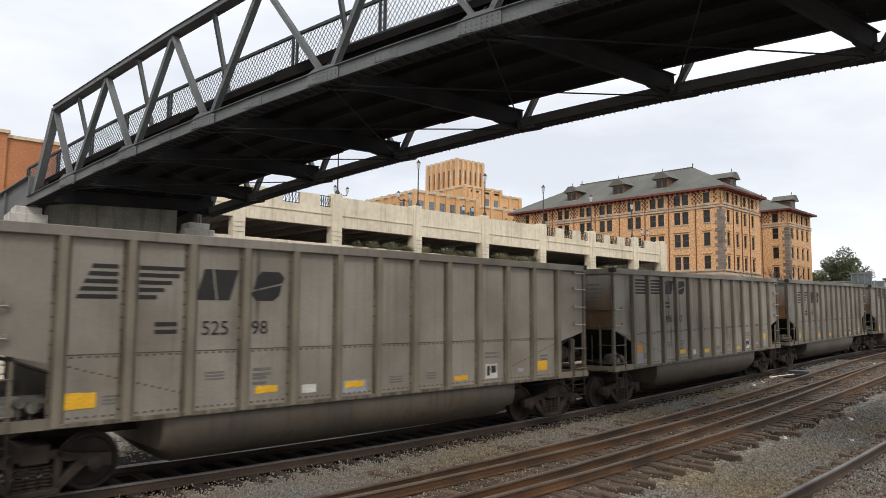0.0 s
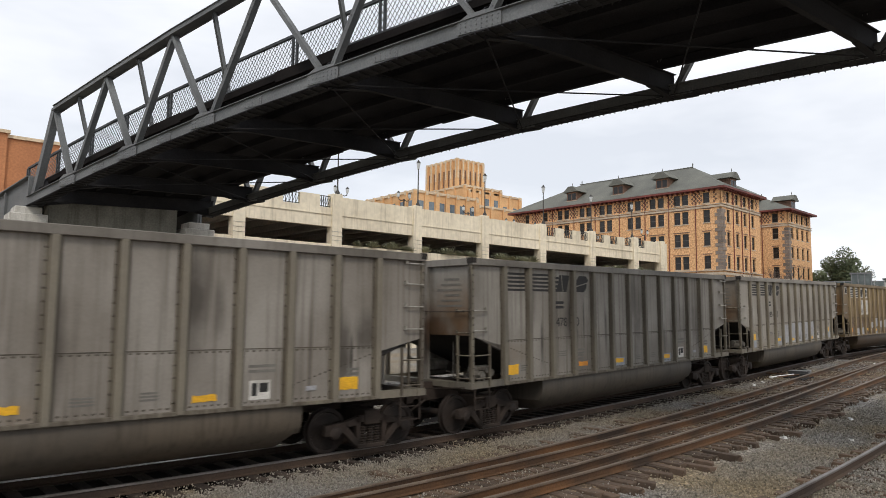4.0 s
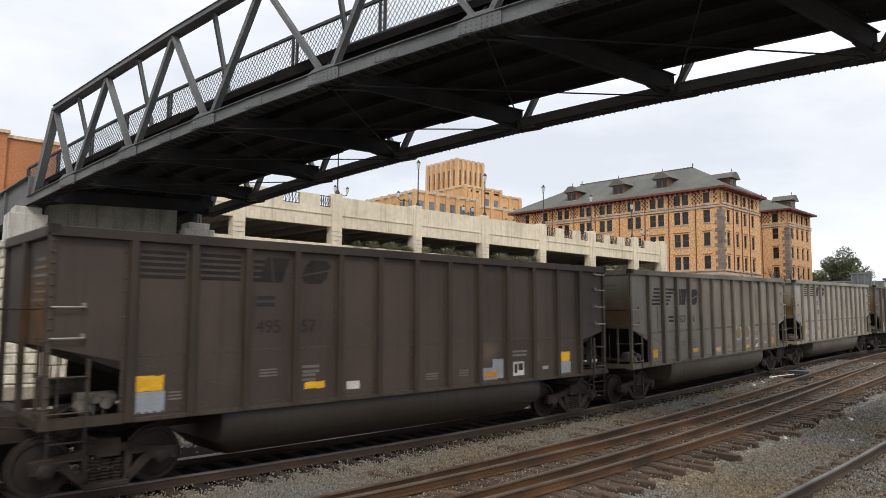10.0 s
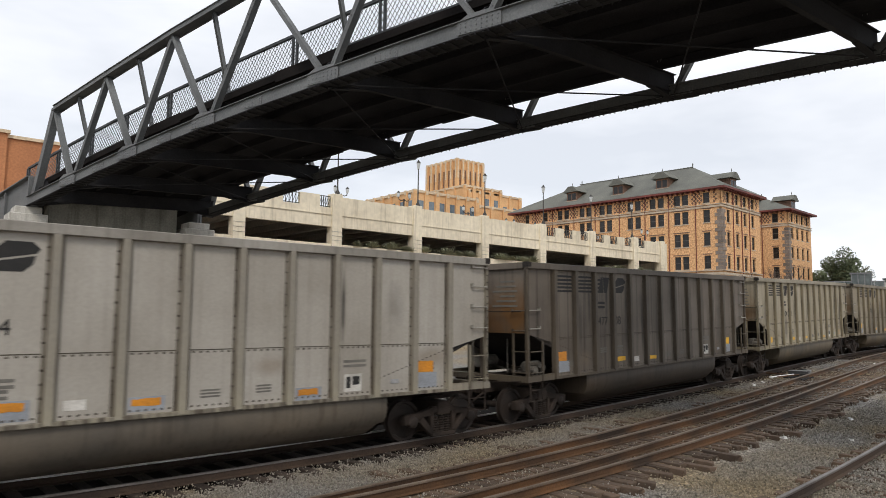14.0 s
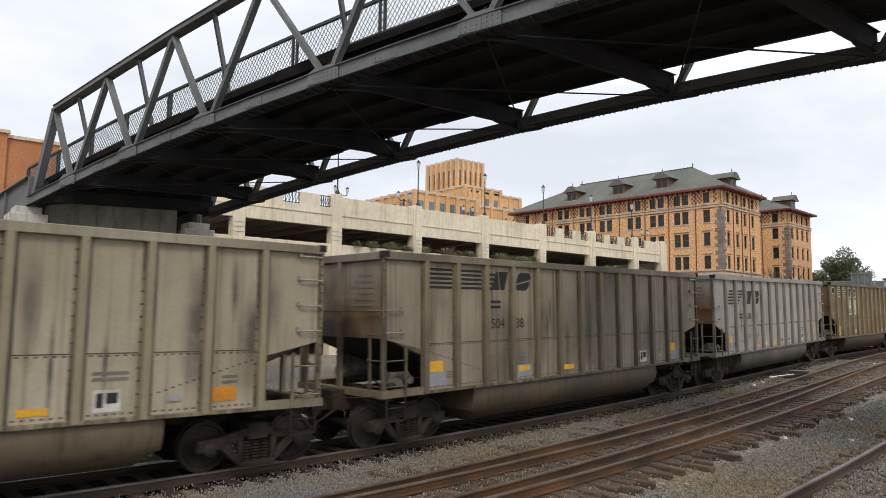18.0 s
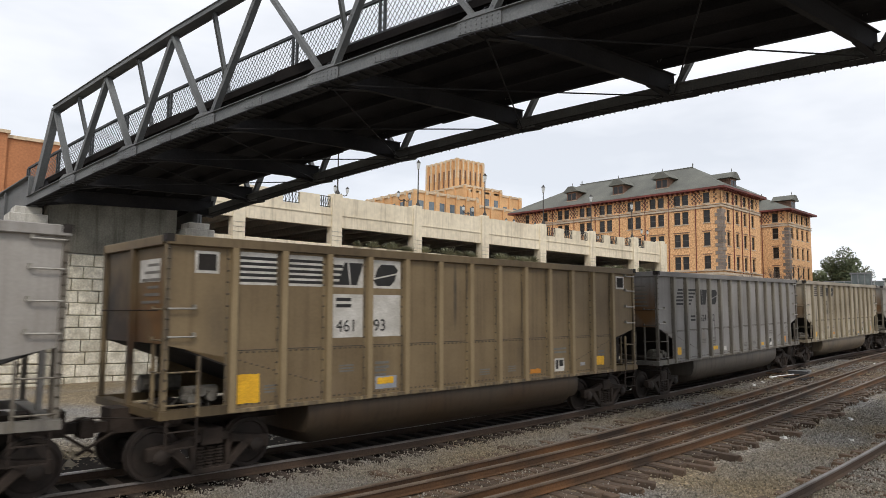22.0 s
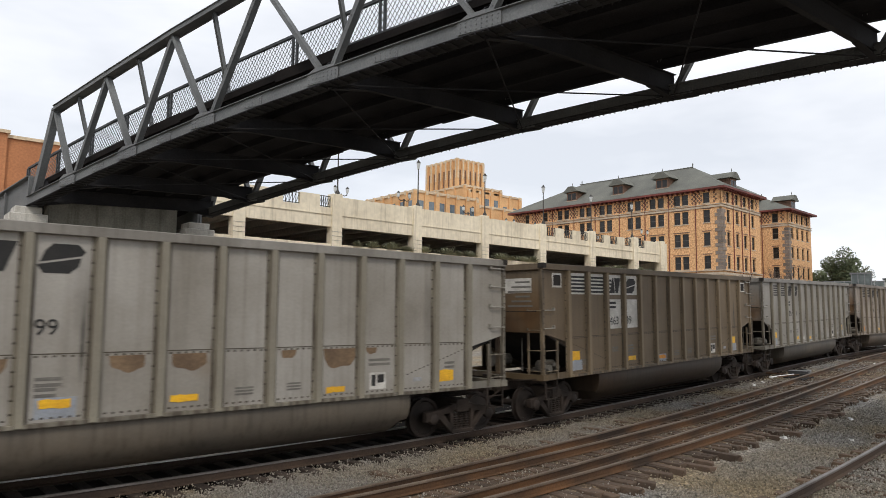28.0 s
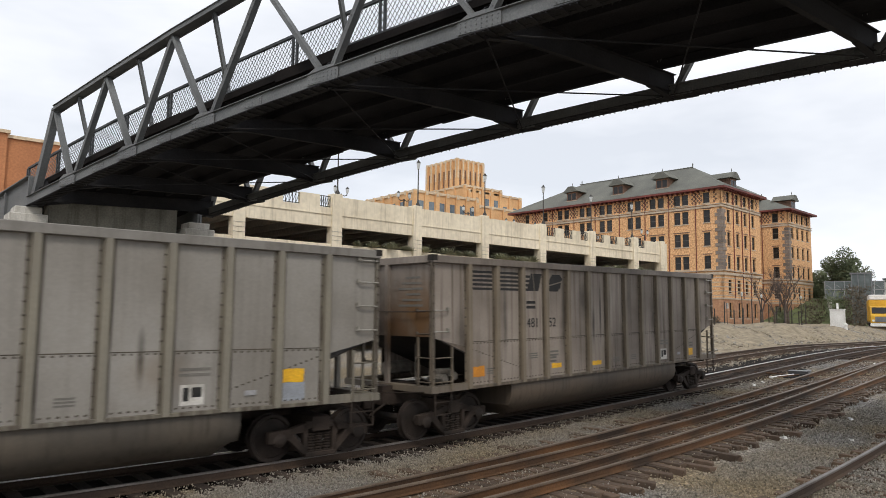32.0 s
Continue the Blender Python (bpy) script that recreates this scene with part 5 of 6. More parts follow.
def build_approach():
    """Plate-girder span beyond the pier."""
    g = thing("approach_span", "grey plate-girder approach span behind the pier", "bridge span")
    ys = [34.6 + 2.2 * i for i in range(12)]
    z0 = chord_z(34.4)
    for far in (0.0, 1.0):
        for a, b in zip(ys[:-1], ys[1:]):
            s = Shape()
            pa, pb = Vector((truss_x(a, far), a, z0 + 0.12 - 0.20 * (a - 34.6))), Vector((truss_x(b, far), b, z0 + 0.12 - 0.20 * (b - 34.6)))
            up = Vector((0, 0, 1))
            s.beam(pa + up * 0.55, pb + up * 0.55, 0.03, 1.5)
            s.beam(pa + up * 1.32, pb + up * 1.32, 0.4, 0.05)
            s.beam(pa - up * 0.22, pb - up * 0.22, 0.4, 0.05)
            s.beam(pa - up * 0.2, pa + up * 1.3, 0.26, 0.08, DIRECTION)
            part("girder_panel", s, M["bridge_grey"], g)
    s = Shape()
    p = [(truss_x(34.6), 34.6, z0 + 0.9), (truss_x(34.6, 1), 34.6, z0 + 0.9), (truss_x(58.8, 1), 58.8, z0 - 3.94), (truss_x(58.8), 58.8, z0 - 3.94)]
    s.hexa(p + [(x, y, z + 0.15) for x, y, z in p])
    part("deck_panel", s, M["deck_wood"], g)


build_approach()


def build_pier():
    p = thing("bridge_pier", "pale stone bridge pier with concrete cap", "bridge pier")
    zt = chord_z(34.4) + 0.12
    rng = random.Random(11)
    for far in (0.0, 1.0):
        cx, cy = truss_x(34.9, far), 34.9
        z = ground_z(cx, cy) - 0.3
        row = 0
        top = zt - 1.9
        while z < top - 0.05:
            h = min(rng.uniform(0.38, 0.52), top - z)
            for ix in range(2):
                for iy in range(2):
                    w = 0.92 if (row + ix) % 2 else 1.02
                    s = Shape().box(cx - 0.84 + ix * 0.84, cx + ix * 0.84 - 0.02, cy - 0.84 + iy * 0.84, cy + iy * 0.84 - 0.02, z + 0.015, z + h - 0.015)
                    s.v = [(x + rng.uniform(-0.05, 0.05), y + rng.uniform(-0.05, 0.05), zz) for x, y, zz in s.v]
                    part("stone", s, M["pier_stone"], p, bevel=0.05)
            z += h
            row += 1
        part("cap_stone", Shape().box(cx - 0.98, cx + 0.98, cy - 0.98, cy + 0.98, zt - 1.9, zt - 1.6), M["pier_concrete"], p, bevel=0.03)
        part("pedestal", Shape().box(cx - 0.74, cx + 0.74, cy - 0.74, cy + 0.74, zt - 1.6, zt - 0.35), M["pier_concrete"], p, bevel=0.03)
        part("bearing_block", Shape().box(cx - 0.52, cx + 0.52, cy - 0.6, cy + 0.6, zt - 0.35, zt - 0.04), M["pier_concrete"], p, bevel=0.03)
    a, b = truss_x(35.2), truss_x(35.2, 1)
    part("cross_wall", Shape().box(a + 0.9, b - 0.9, 34.7, 35.9, zt - 1.9, zt + 0.95), M["pier_shaded"], p, "streaked concrete cross wall darkened for the deck's shade", bevel=0.02)
    part("wall_core", Shape().box(a + 0.95, b - 0.95, 34.85, 35.8, -0.6, zt - 1.904), M["pier_concrete"], p)
    z, row = -0.5, 0
    while z < zt - 2.0:
        h = min(0.55, zt - 1.91 - z)
        x = a + 0.93
        first = True
        while x < b - 1.2:
            w = min(b - 0.93 - x, 0.5 if first and row % 2 else rng.uniform(0.85, 1.15))
            s = Shape().box(x + 0.015, x + w - 0.015, 34.66 + rng.uniform(0, 0.05), 34.9, z + 0.015, z + h - 0.015)
            part("stone", s, M["pier_stone"], p, bevel=0.03)
            x, first = x + w, False
        z, row = z + h, row + 1
    return p


build_pier()
# ---- the parking garage ----
GROT = math.degrees(math.atan(0.02))


GAPS = {18.06: [(21.2, 22.5), (24.1, 25.0)], 47.74: [(48.4, 49.7), (50.9, 52.2), (53.4, 54.6)], 55.16: [(55.8, 57.2), (58.2, 59.5), (60.7, 62.0)], 62.58: [(63.2, 64.4)]}


def build_garage():
    m = pose(0, 43.0, 0, 0, 0, GROT)
    g = thing("parking_garage", "cream concrete open-deck parking garage with planters", "parking garage", m)
    cols = [10.64 + 7.42 * i for i in range(9)]
    cols[-1] = 67.7
    x1 = 68.2
    for lvl, (z0, z1) in enumerate(((9.35, 11.58), (5.9, 8.10), (2.3, 4.7))):
        for a, b in zip(cols[:-1], cols[1:]):
            gaps = [] if lvl else GAPS.get(round(a, 2), [])
            outline = [(a + 0.02, z0), (b - 0.02, z0), (b - 0.02, z1)]
            for u, w in reversed(gaps):
                outline += [(w, z1), (w, z1 - 0.85), (u, z1 - 0.85), (u, z1)]
            part("spandrel", Shape().prism(outline + [(a + 0.02, z1)], "y", 0.12, 0.42), M["garage_concrete"], g)
            for u, w in gaps:
                s = Shape().beam((u, 0.25, z1 - 0.04), (w, 0.25, z1 - 0.04), 0.05, 0.05).beam((u, 0.25, z1 - 0.78), (w, 0.25, z1 - 0.78), 0.05, 0.05)
                n = 5
                for i in range(n + 1):
                    x = u + (w - u) * i / n
                    s.beam((x, 0.25, z1 - 0.85), (x, 0.25, z1), 0.04, 0.04, (0, 1, 0))
                    if i < n:
                        s.beam((x, 0.25, z1 - 0.78), (x + (w - u) / n, 0.25, z1 - 0.08), 0.03, 0.03, (0, 1, 0))
                part("iron_grille", s, M["lamp_metal"], g, "dark ornamental iron grille")
            for i in range(1, 4):
                x = a + (b - a) * i / 4
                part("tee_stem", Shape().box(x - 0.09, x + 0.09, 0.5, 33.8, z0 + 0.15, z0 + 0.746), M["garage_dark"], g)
            part("ledge", Shape().box(a + 0.02, b - 0.02, 0.06, 0.118, z0 + 0.85, z0 + 0.93), M["garage_concrete"], g)
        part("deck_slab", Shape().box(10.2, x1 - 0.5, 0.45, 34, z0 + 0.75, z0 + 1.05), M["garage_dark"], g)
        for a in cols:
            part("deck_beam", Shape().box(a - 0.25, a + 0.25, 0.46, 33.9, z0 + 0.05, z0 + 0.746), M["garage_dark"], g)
    for a in cols:
        part("column", Shape().box(a - 0.42, a + 0.42, -0.05, 0.75, -0.5, 11.76), M["garage_concrete"], g, bevel=0.03)
        for k in range(3):
            part("column_band", Shape().box(a - 0.45, a + 0.45, -0.08, -0.052, 8.35 + 0.32 * k, 8.38 + 0.32 * k), M["garage_dark"], g)
    part("end_wall", Shape().box(x1, x1 + 0.3, 0.0, 34, -0.5, 11.5), M["garage_concrete"], g)
    part("back_parapet", Shape().box(10.2, x1, 34.1, 34.4, 10.0, 11.5), M["garage_concrete"], g)
    part("ground_slab", Shape().box(10.2, x1 - 0.5, 0.5, 34, -0.6, 0.0), M["garage_dark"], g)
    return g


build_garage()


def garage_at(x, off, z):
    return pose(x - off * 0.02, 43.0 + x * 0.02 + off, z)


def lamp_post(height):
    p = thing("street_lamp", "dark metal lamp post with glass lantern on the parapet", "street lamp", group="lamp posts on the garage")
    part("pole", Shape().lathe([(0.17, 0), (0.17, 0.2), (0.08, 0.35), (0.052, 0.6), (0.042, height - 0.75), (0.08, height - 0.7)], (0, 0, 0), (0, 0, 1), 10), M["lamp_metal"], p, smooth=True)
    part("lantern", Shape().lathe([(0.09, height - 0.7), (0.16, height - 0.25), (0.16, height - 0.2)], (0, 0, 0), (0, 0, 1), 8), M["lamp_glass"], p, "pale lantern glass")
    part("cap", Shape().lathe([(0.20, height - 0.2), (0.10, height - 0.08), (0.03, height + 0.05)], (0, 0, 0), (0, 0, 1), 8), M["lamp_metal"], p)
    return p


def twin_lamp(height):
    """Short post with two upswept arms, a small capped lantern on each."""
    p = thing("twin_lamp", "short black double-lantern lamp on the garage roof", "street lamp", group="twin lamps on the garage roof")
    part("pole", Shape().tube((0, 0, 0), (0, 0, height - 0.55), 0.06, 8), M["lamp_metal"], p)
    for e in (-1, 1):
        s, pts = Shape(), [(0, height - 0.62), (0.3, height - 0.70), (0.5, height - 0.62), (0.55, height - 0.45)]
        for (a, b), (c, d) in zip(pts[:-1], pts[1:]):
            s.tube((e * a, 0, b), (e * c, 0, d), 0.035, 6)
        part("arm", s, M["lamp_metal"], p)
        part("lantern", Shape().lathe([(0.06, height - 0.45), (0.11, height - 0.38), (0.13, height - 0.12)], (e * 0.55, 0, 0), (0, 0, 1), 8), M["lamp_glass"], p, "pale lantern glass")
        part("cap", Shape().lathe([(0.15, height - 0.119), (0.10, height - 0.03), (0.02, height + 0.06)], (e * 0.55, 0, 0), (0, 0, 1), 8), M["lamp_metal"], p)
    return p


lamp_post(5.9).matrix_basis = garage_at(25.6, 0.27, 11.74)
tall = lamp_post(3.75)
tall.matrix_basis = garage_at(33.1, 0.3, 11.74)
for x in (40.5, 48.1, 55.3, 62.3):
    copy_thing(tall, garage_at(x, 0.3, 11.74))
twin = twin_lamp(2.6)
twin.matrix_basis = garage_at(35.0, 12, 10.4)
for x, o in ((27.6, 3.0), (32.6, 1.5), (41.0, 3.0), (49.5, 6.0), (53.8, 6.0), (66.0, 8.0), (72.0 - 6, 1.2)):
    copy_thing(twin, garage_at(x, o, 10.4))


def planter_shrub(seed, size):
    rng = random.Random(seed)
    p = thing("planter_shrub", "dry spiky grey-green shrub in the garage planter", "shrub", group="planter shrubs")
    s = Shape()
    for i in range(210):
        a, e = rng.uniform(0, 6.28), rng.uniform(-0.1, 1.3)
        l = size * rng.uniform(0.5, 1.0)
        d = Vector((math.cos(a) * math.cos(e) * 1.25, math.sin(a) * math.cos(e) * 0.6, math.sin(e) * 0.62))
        b = Vector((rng.uniform(-0.3, 0.3) * size, rng.uniform(-0.12, 0.12), 0))
        w = Vector((-math.sin(a), math.cos(a), 0)) * 0.03
        s.add([b - w, b + w, b + d * l * 0.6 + w * 1.2, b + d * l, b + d * l * 0.6 - w * 1.2 + Vector((0, 0, 0.01))], [(0, 1, 2, 3), (0, 3, 4)])
    part("leaves", s, M["shrub"], p)
    return p


SHRUBS = [planter_shrub(k, 0.80 + 0.20 * k) for k in range(3)]
rs = random.Random(5)
for k, x in enumerate((27.3, 28.6, 30.3, 31.8, 33.6, 36.0, 37.4, 38.6, 42.2, 43.6, 45.0, 46.5, 57.5, 59.2, 63.5, 65.0)):
    m = garage_at(x, 0.10, 8.12) @ pose(0, 0, 0, 0, 0, rs.uniform(0, 360))
    if k < 3:
        SHRUBS[k].matrix_basis = m
    else:
        copy_thing(SHRUBS[k % 3], m)


# ---- walls with real openings ----
def holed_wall(width, height, holes, thick, z0=0.0):
    """A wall in the plane y = 0 (front at -y), from x = 0 to width, with rectangular openings (x0, x1, z0, z1)."""
    s = Shape()
    xs = sorted({0.0, width, *[h[0] for h in holes], *[h[1] for h in holes]})
    zs = sorted({z0, height, *[h[2] for h in holes], *[h[3] for h in holes]})
    for a, b in zip(xs[:-1], xs[1:]):
        run = None
        for c, d in zip(zs[:-1], zs[1:]):
            solid = not any(h[0] < (a + b) / 2 < h[1] and h[2] < (c + d) / 2 < h[3] for h in holes)
            if solid:
                run = (run[0], d) if run else (c, d)
            if run and (not solid or d == zs[-1]):
                s.box(a, b, 0.0, thick, run[0], run[1])
                run = None
    return s


def sash(parent, x0, x1, z0, z1, y=0.16, glass=None):
    """A sash window set back in its opening."""
    f = Shape()
    w = 0.09
    f.box(x0, x0 + w, y, y + 0.1, z0, z1).box(x1 - w, x1, y, y + 0.1, z0, z1)
    f.box(x0 + w, x1 - w, y, y + 0.1, z1 - w, z1).box(x0 + w, x1 - w, y, y + 0.1, z0, z0 + w)
    f.box(x0 + w, x1 - w, y - 0.01, y + 0.09, (z0 + z1) / 2 - 0.04, (z0 + z1) / 2 + 0.04)
    win = part("window", f, M["window_frame"], parent)
    part("pane", Shape().box(x0 + w, x1 - w, y + 0.05, y + 0.07, z0 + w, z1 - w), glass or M["glass"], win)
    part("sill", Shape().box(x0 - 0.1, x1 + 0.1, -0.08, 0.1, z0 - 0.16, z0 - 0.004), M["trim_stone"], win)
    return win


def hotel_face(house, m, width, cols, ground, low=True):
    """One facade of the brick block: attic band, three tall storeys, banded storey, base."""
    face = part("facade", holed_wall(width, 23.6, [(x - 0.55, x + 0.55, z - h / 2, z + h / 2) for x in cols for z, h in ((22.45, 1.7), (19.5, 2.0), (15.85, 2.1), (12.2, 2.1), (8.4, 2.1), (4.7, 2.4))], 0.4, ground), M["brick_orange"], house, at=m)
    part("base_facing", Shape.moved(holed_wall(width, 6.3, [(x - 0.56, x + 0.56, 3.48, 5.92) for x in cols], 0.05, ground), (0, -0.056, 0)), M["brick_base"], face, "dark red brick base")
    for x in cols:
        for z, h in ((22.45, 1.7), (19.5, 2.0), (15.85, 2.1), (12.2, 2.1), (8.4, 2.1), (4.7, 2.4)):
            sash(face, x - 0.55, x + 0.55, z - h / 2, z + h / 2)
    for z, h, d in ((20.95, 0.30, 0.14), (21.28, 0.12, 0.20), (10.35, 0.40, 0.16), (6.5, 0.25, 0.12), (10.85, 0.14, 0.24)):
        part("string_course", Shape().box(-0.1, width + 0.1, -d, -0.004, z - h / 2, z + h / 2), M["trim_stone"], face)
    for k in range(5):
        part("stone_band", Shape().box(0, width, -0.03, -0.004, 6.9 + 0.68 * k, 7.05 + 0.68 * k), M["trim_stone"], face)
    # diaper brickwork of the attic band
    s = Shape()
    x = 0.3
    while x < width - 1.2:
        for r in range(3):
            c = Vector((x + 0.3, -0.012, 21.75 + 0.70 * r))
            if all(abs(c.x - q) > 0.85 for q in cols):
                s.prism([(c.x - 0.21, c.z), (c.x, c.z - 0.25), (c.x + 0.21, c.z), (c.x, c.z + 0.25)], "y", -0.016, -0.004)
                if r < 2:
                    s.prism([(c.x + 0.09, c.z + 0.35), (c.x + 0.3, c.z + 0.10), (c.x + 0.51, c.z + 0.35), (c.x + 0.3, c.z + 0.60)], "y", -0.016, -0.004)
        x += 0.6
    part("diaper_work", s, M["lattice_brick"], face, "dark brick diamonds between pale lattice", kind="stuff")
    for c, d in zip(cols[:-1], cols[1:]):
        if abs(d - c) > 2.6:
            part("drain_pipe", Shape().tube(((c + d) / 2, -0.09, 6.6), ((c + d) / 2, -0.09, 23.5), 0.07, 6), M["eave_red"], face, "dark red drain pipe")
    # window heads
    for c in cols:
        for z in (20.65, 17.05, 13.4):
            part("lintel", Shape().prism([(c - 0.72, z), (c + 0.72, z), (c + 0.78, z + 0.16), (c - 0.78, z + 0.16)], "y", -0.03, -0.004), M["brick_dark"], face)
    return face


def quoins(house, m, ground):
    for k in range(16):
        w = 1.15 if k % 2 else 0.75
        z = 10.9 + 0.6 * k
        q = Shape().box(-0.06, w, -0.07, -0.004, z + 0.02, z + 0.58).box(-0.07, -0.004, -0.06, 1.9 - w, z + 0.02, z + 0.58)
        part("quoin", q, M["stone_grey"], house, "rough grey corner stone")


def dormer(house, m, label=""):
    d = part("dormer", Shape().box(-1.1, 1.1, 0, 3.4, 0, 1.7), M["brick_dark"], house, label, at=m)
    part("dormer_roof", Shape().prism([(-1.75, 1.7), (1.75, 1.7), (0.5, 2.75), (-0.5, 2.75)], "y", -0.5, 3.4), M["slate"], d)
    part("dormer_sill", Shape().box(-1.3, 1.3, -0.15, -0.004, -0.15, 0.06), M["trim_stone"], d)
    for x in (-0.5, 0.5):
        part("pane", Shape().box(x - 0.4, x + 0.4, -0.03, -0.006, 0.25, 1.45), M["glass"], d)
    part("finial", Shape().lathe([(0.07, 2.74), (0.04, 3.0), (0.09, 3.1), (0.02, 3.5)], (0, 0.2, 0), (0, 0, 1), 8), M["slate"], d)


def brick_block(corner, along, depth, cols_w, cols_s, ground, name, label, dormers, ridge=29.3):
    """A hip-roofed brick block. Its west face runs away from the corner for 'along' metres, its south face for 'depth'."""
    house = thing(name, label, "building", pose(corner[0], corner[1], 0, 0, 0, 4.0))
    # west face: x of the wall runs from the far end towards the corner
    mw = pose(0, along, 0, 0, 0, -90)
    hotel_face(house, mw, along, [along - c for c in cols_w], ground)
    hotel_face(house, pose(0, 0, 0), depth, cols_s, ground)
    part("north_wall", Shape().box(0.4, depth, along - 0.4, along, ground, 23.6), M["brick_orange"], house)
    part("east_wall", Shape().box(depth - 0.4, depth, 0.4, along - 0.4, ground, 23.6), M["brick_orange"], house)
    part("inner_floor", Shape().box(0.45, depth - 0.45, 0.45, along - 0.45, 10.0, 10.3), M["garage_dark"], house)
    quoins(house, pose(0, 0, 0), ground)
    e = 0.95
    part("eave", Shape().box(-e, depth + e, -e, along + e, 23.62, 23.95), M["eave_red"], house, "dark red painted eave", bevel=0.03)
    bw = Shape().box(-0.8, -0.02, 0, 0.14, 23.35, 23.61).mesh("eave_bracket")
    bs = Shape().box(0, 0.14, -0.8, -0.02, 23.35, 23.61).mesh("eave_bracket")
    for k in range(int(along / 0.9)):
        part("eave_bracket", bw, M["eave_red"], house, at=pose(0, 0.9 * k, 0))
    for k in range(int(depth / 0.9)):
        part("eave_bracket", bs, M["eave_red"], house, at=pose(0.9 * k, 0, 0))
    r = Shape()
    hw = depth / 2
    y0, y1 = hw * 0.85 + 2.2, along - hw * 0.85 - 0.13 * along
    vs = [(-e, -e, 23.96), (depth + e, -e, 23.96), (depth + e, along + e, 23.96), (-e, along + e, 23.96), (hw, y0, ridge), (hw, y1, ridge)]
    r.add(vs, [(0, 1, 4), (1, 2, 5, 4), (2, 3, 5), (3, 0, 4, 5), (0, 3, 2, 1)])
    roof = part("roof", r, M["slate"], house, "grey-green slate hip roof")
    ty = y0
    rt = Shape()
    while ty < y1:
        rt.box(hw - 0.12, hw + 0.12, ty, ty + 0.5, ridge - 0.02, ridge + 0.12)
        ty += 0.62
    part("ridge_tiles", rt, M["slate"], roof)
    for yy in (y0, y1):
        part("finial", Shape().lathe([(0.10, ridge), (0.06, ridge + 0.3), (0.13, ridge + 0.4), (0.02, ridge + 0.8)], (hw, yy, 0), (0, 0, 1), 8), M["slate"], roof)
    for yy in dormers:
        dormer(house, pose(0.75, yy, 25.0, 0, 0, -90), "brick roof dormer")
    dormer(house, pose(hw - 1.6, 0.5, 24.3), "brick roof dormer")
    return house


COLS_W = [2.5, 6.1, 7.5, 10.4, 11.9, 14.7, 16.2, 20.4, 21.9, 24.7, 26.2, 29.7, 31.2, 34.7, 39.2]
brick_block((101.0, 55.6), 42.6, 14.0, COLS_W, [2.2, 5.4, 8.3, 11.3], 1.6, "brick_office_block", "orange brick hotel-like block with slate hip roof and dormers", (10.5, 19.0, 29.0))
brick_block((130.0, 58.6), 30.0, 11.2, [2.4, 7.2, 12.0, 17], [1.8, 4.3, 6.8, 9.3], 1.6, "brick_office_wing", "orange brick wing with slate roof beyond the larger block", (8.0,), 27.6)


# ---- distant buildings ----
def deco_block():
    b = thing("deco_tower_building", "tan brick stepped tower building with pale stone piers", "building")

    def wing(x0, y0, w, d, z1, bays_w, bays_s, rows, name):
        body = part(name, Shape().box(x0, x0 + w, y0, y0 + d, 0, z1), M["deco_brick"], b)
        for k in range(bays_w + 1):
            y = y0 + d * k / bays_w
            part("pier", Shape().box(x0 - 0.35, x0 - 0.004, y - 0.45, y + 0.45, 2, z1 + 0.2), M["deco_brick"], body)
            if name == "tower":
                part("stone_strip", Shape().box(x0 - 0.46, x0 - 0.354, y - 0.2, y + 0.2, z1 - 4.4, z1 - 0.2), M["deco_stone"], body)
            part("pier_cap", Shape().box(x0 - 0.42, x0 + 0.2, y - 0.3, y + 0.3, z1 - 0.3, z1 + 0.5), M["deco_stone"], body)
        for k in range(bays_s + 1):
            x = x0 + w * k / bays_s
            part("pier", Shape().box(x - 0.45, x + 0.45, y0 - 0.35, y0 - 0.004, 2, z1 + 0.2), M["deco_brick"], body)
            if name == "tower":
                part("stone_strip", Shape().box(x - 0.2, x + 0.2, y0 - 0.46, y0 - 0.354, z1 - 4.4, z1 - 0.2), M["deco_stone"], body)
            part("pier_cap", Shape().box(x - 0.3, x + 0.3, y0 - 0.42, y0 + 0.2, z1 - 0.3, z1 + 0.5), M["deco_stone"], body)
        part("coping", Shape().box(x0 - 0.2, x0 + w + 0.2, y0 - 0.2, y0 + d + 0.2, z1 + 0.004, z1 + 0.45), M["deco_stone"], body)
        ww, wh, wm = (0.32, 5.6, M["lattice_brick"]) if name == "tower" else (0.62, 2.2, M["glass_blue"])
        for r in rows:
            for k in range(bays_w):
                y = y0 + d * (k + 0.5) / bays_w
                part("window", Shape().box(x0 - 0.08, x0 - 0.01, y - ww, y + ww, r, r + wh), wm, body)
            for k in range(bays_s):
                x = x0 + w * (k + 0.5) / bays_s
                part("window", Shape().box(x - ww, x + ww, y0 - 0.08, y0 - 0.01, r, r + wh), wm, body)
        return body

    wing(106.5, 126.0, 8.2, 11.5, 41.0, 6, 5, (33.2,), "tower")
    wing(104.6, 121.0, 11.5, 18.0, 33.6, 5, 4, (29.2, 25.0), "tower_base")
    wing(102.0, 117.2, 15.5, 22.0, 28.4, 6, 4, (23.6, 19.2), "main_wing")
    wing(106.0, 121.2, 17.0, 10.0, 32.6, 3, 5, (28.0, 23.8), "side_wing")
    wing(73.0, 97.8, 14.6, 15.3, 25.2, 6, 6, (21.6, 17.6), "west_wing")
    return b


deco_block()


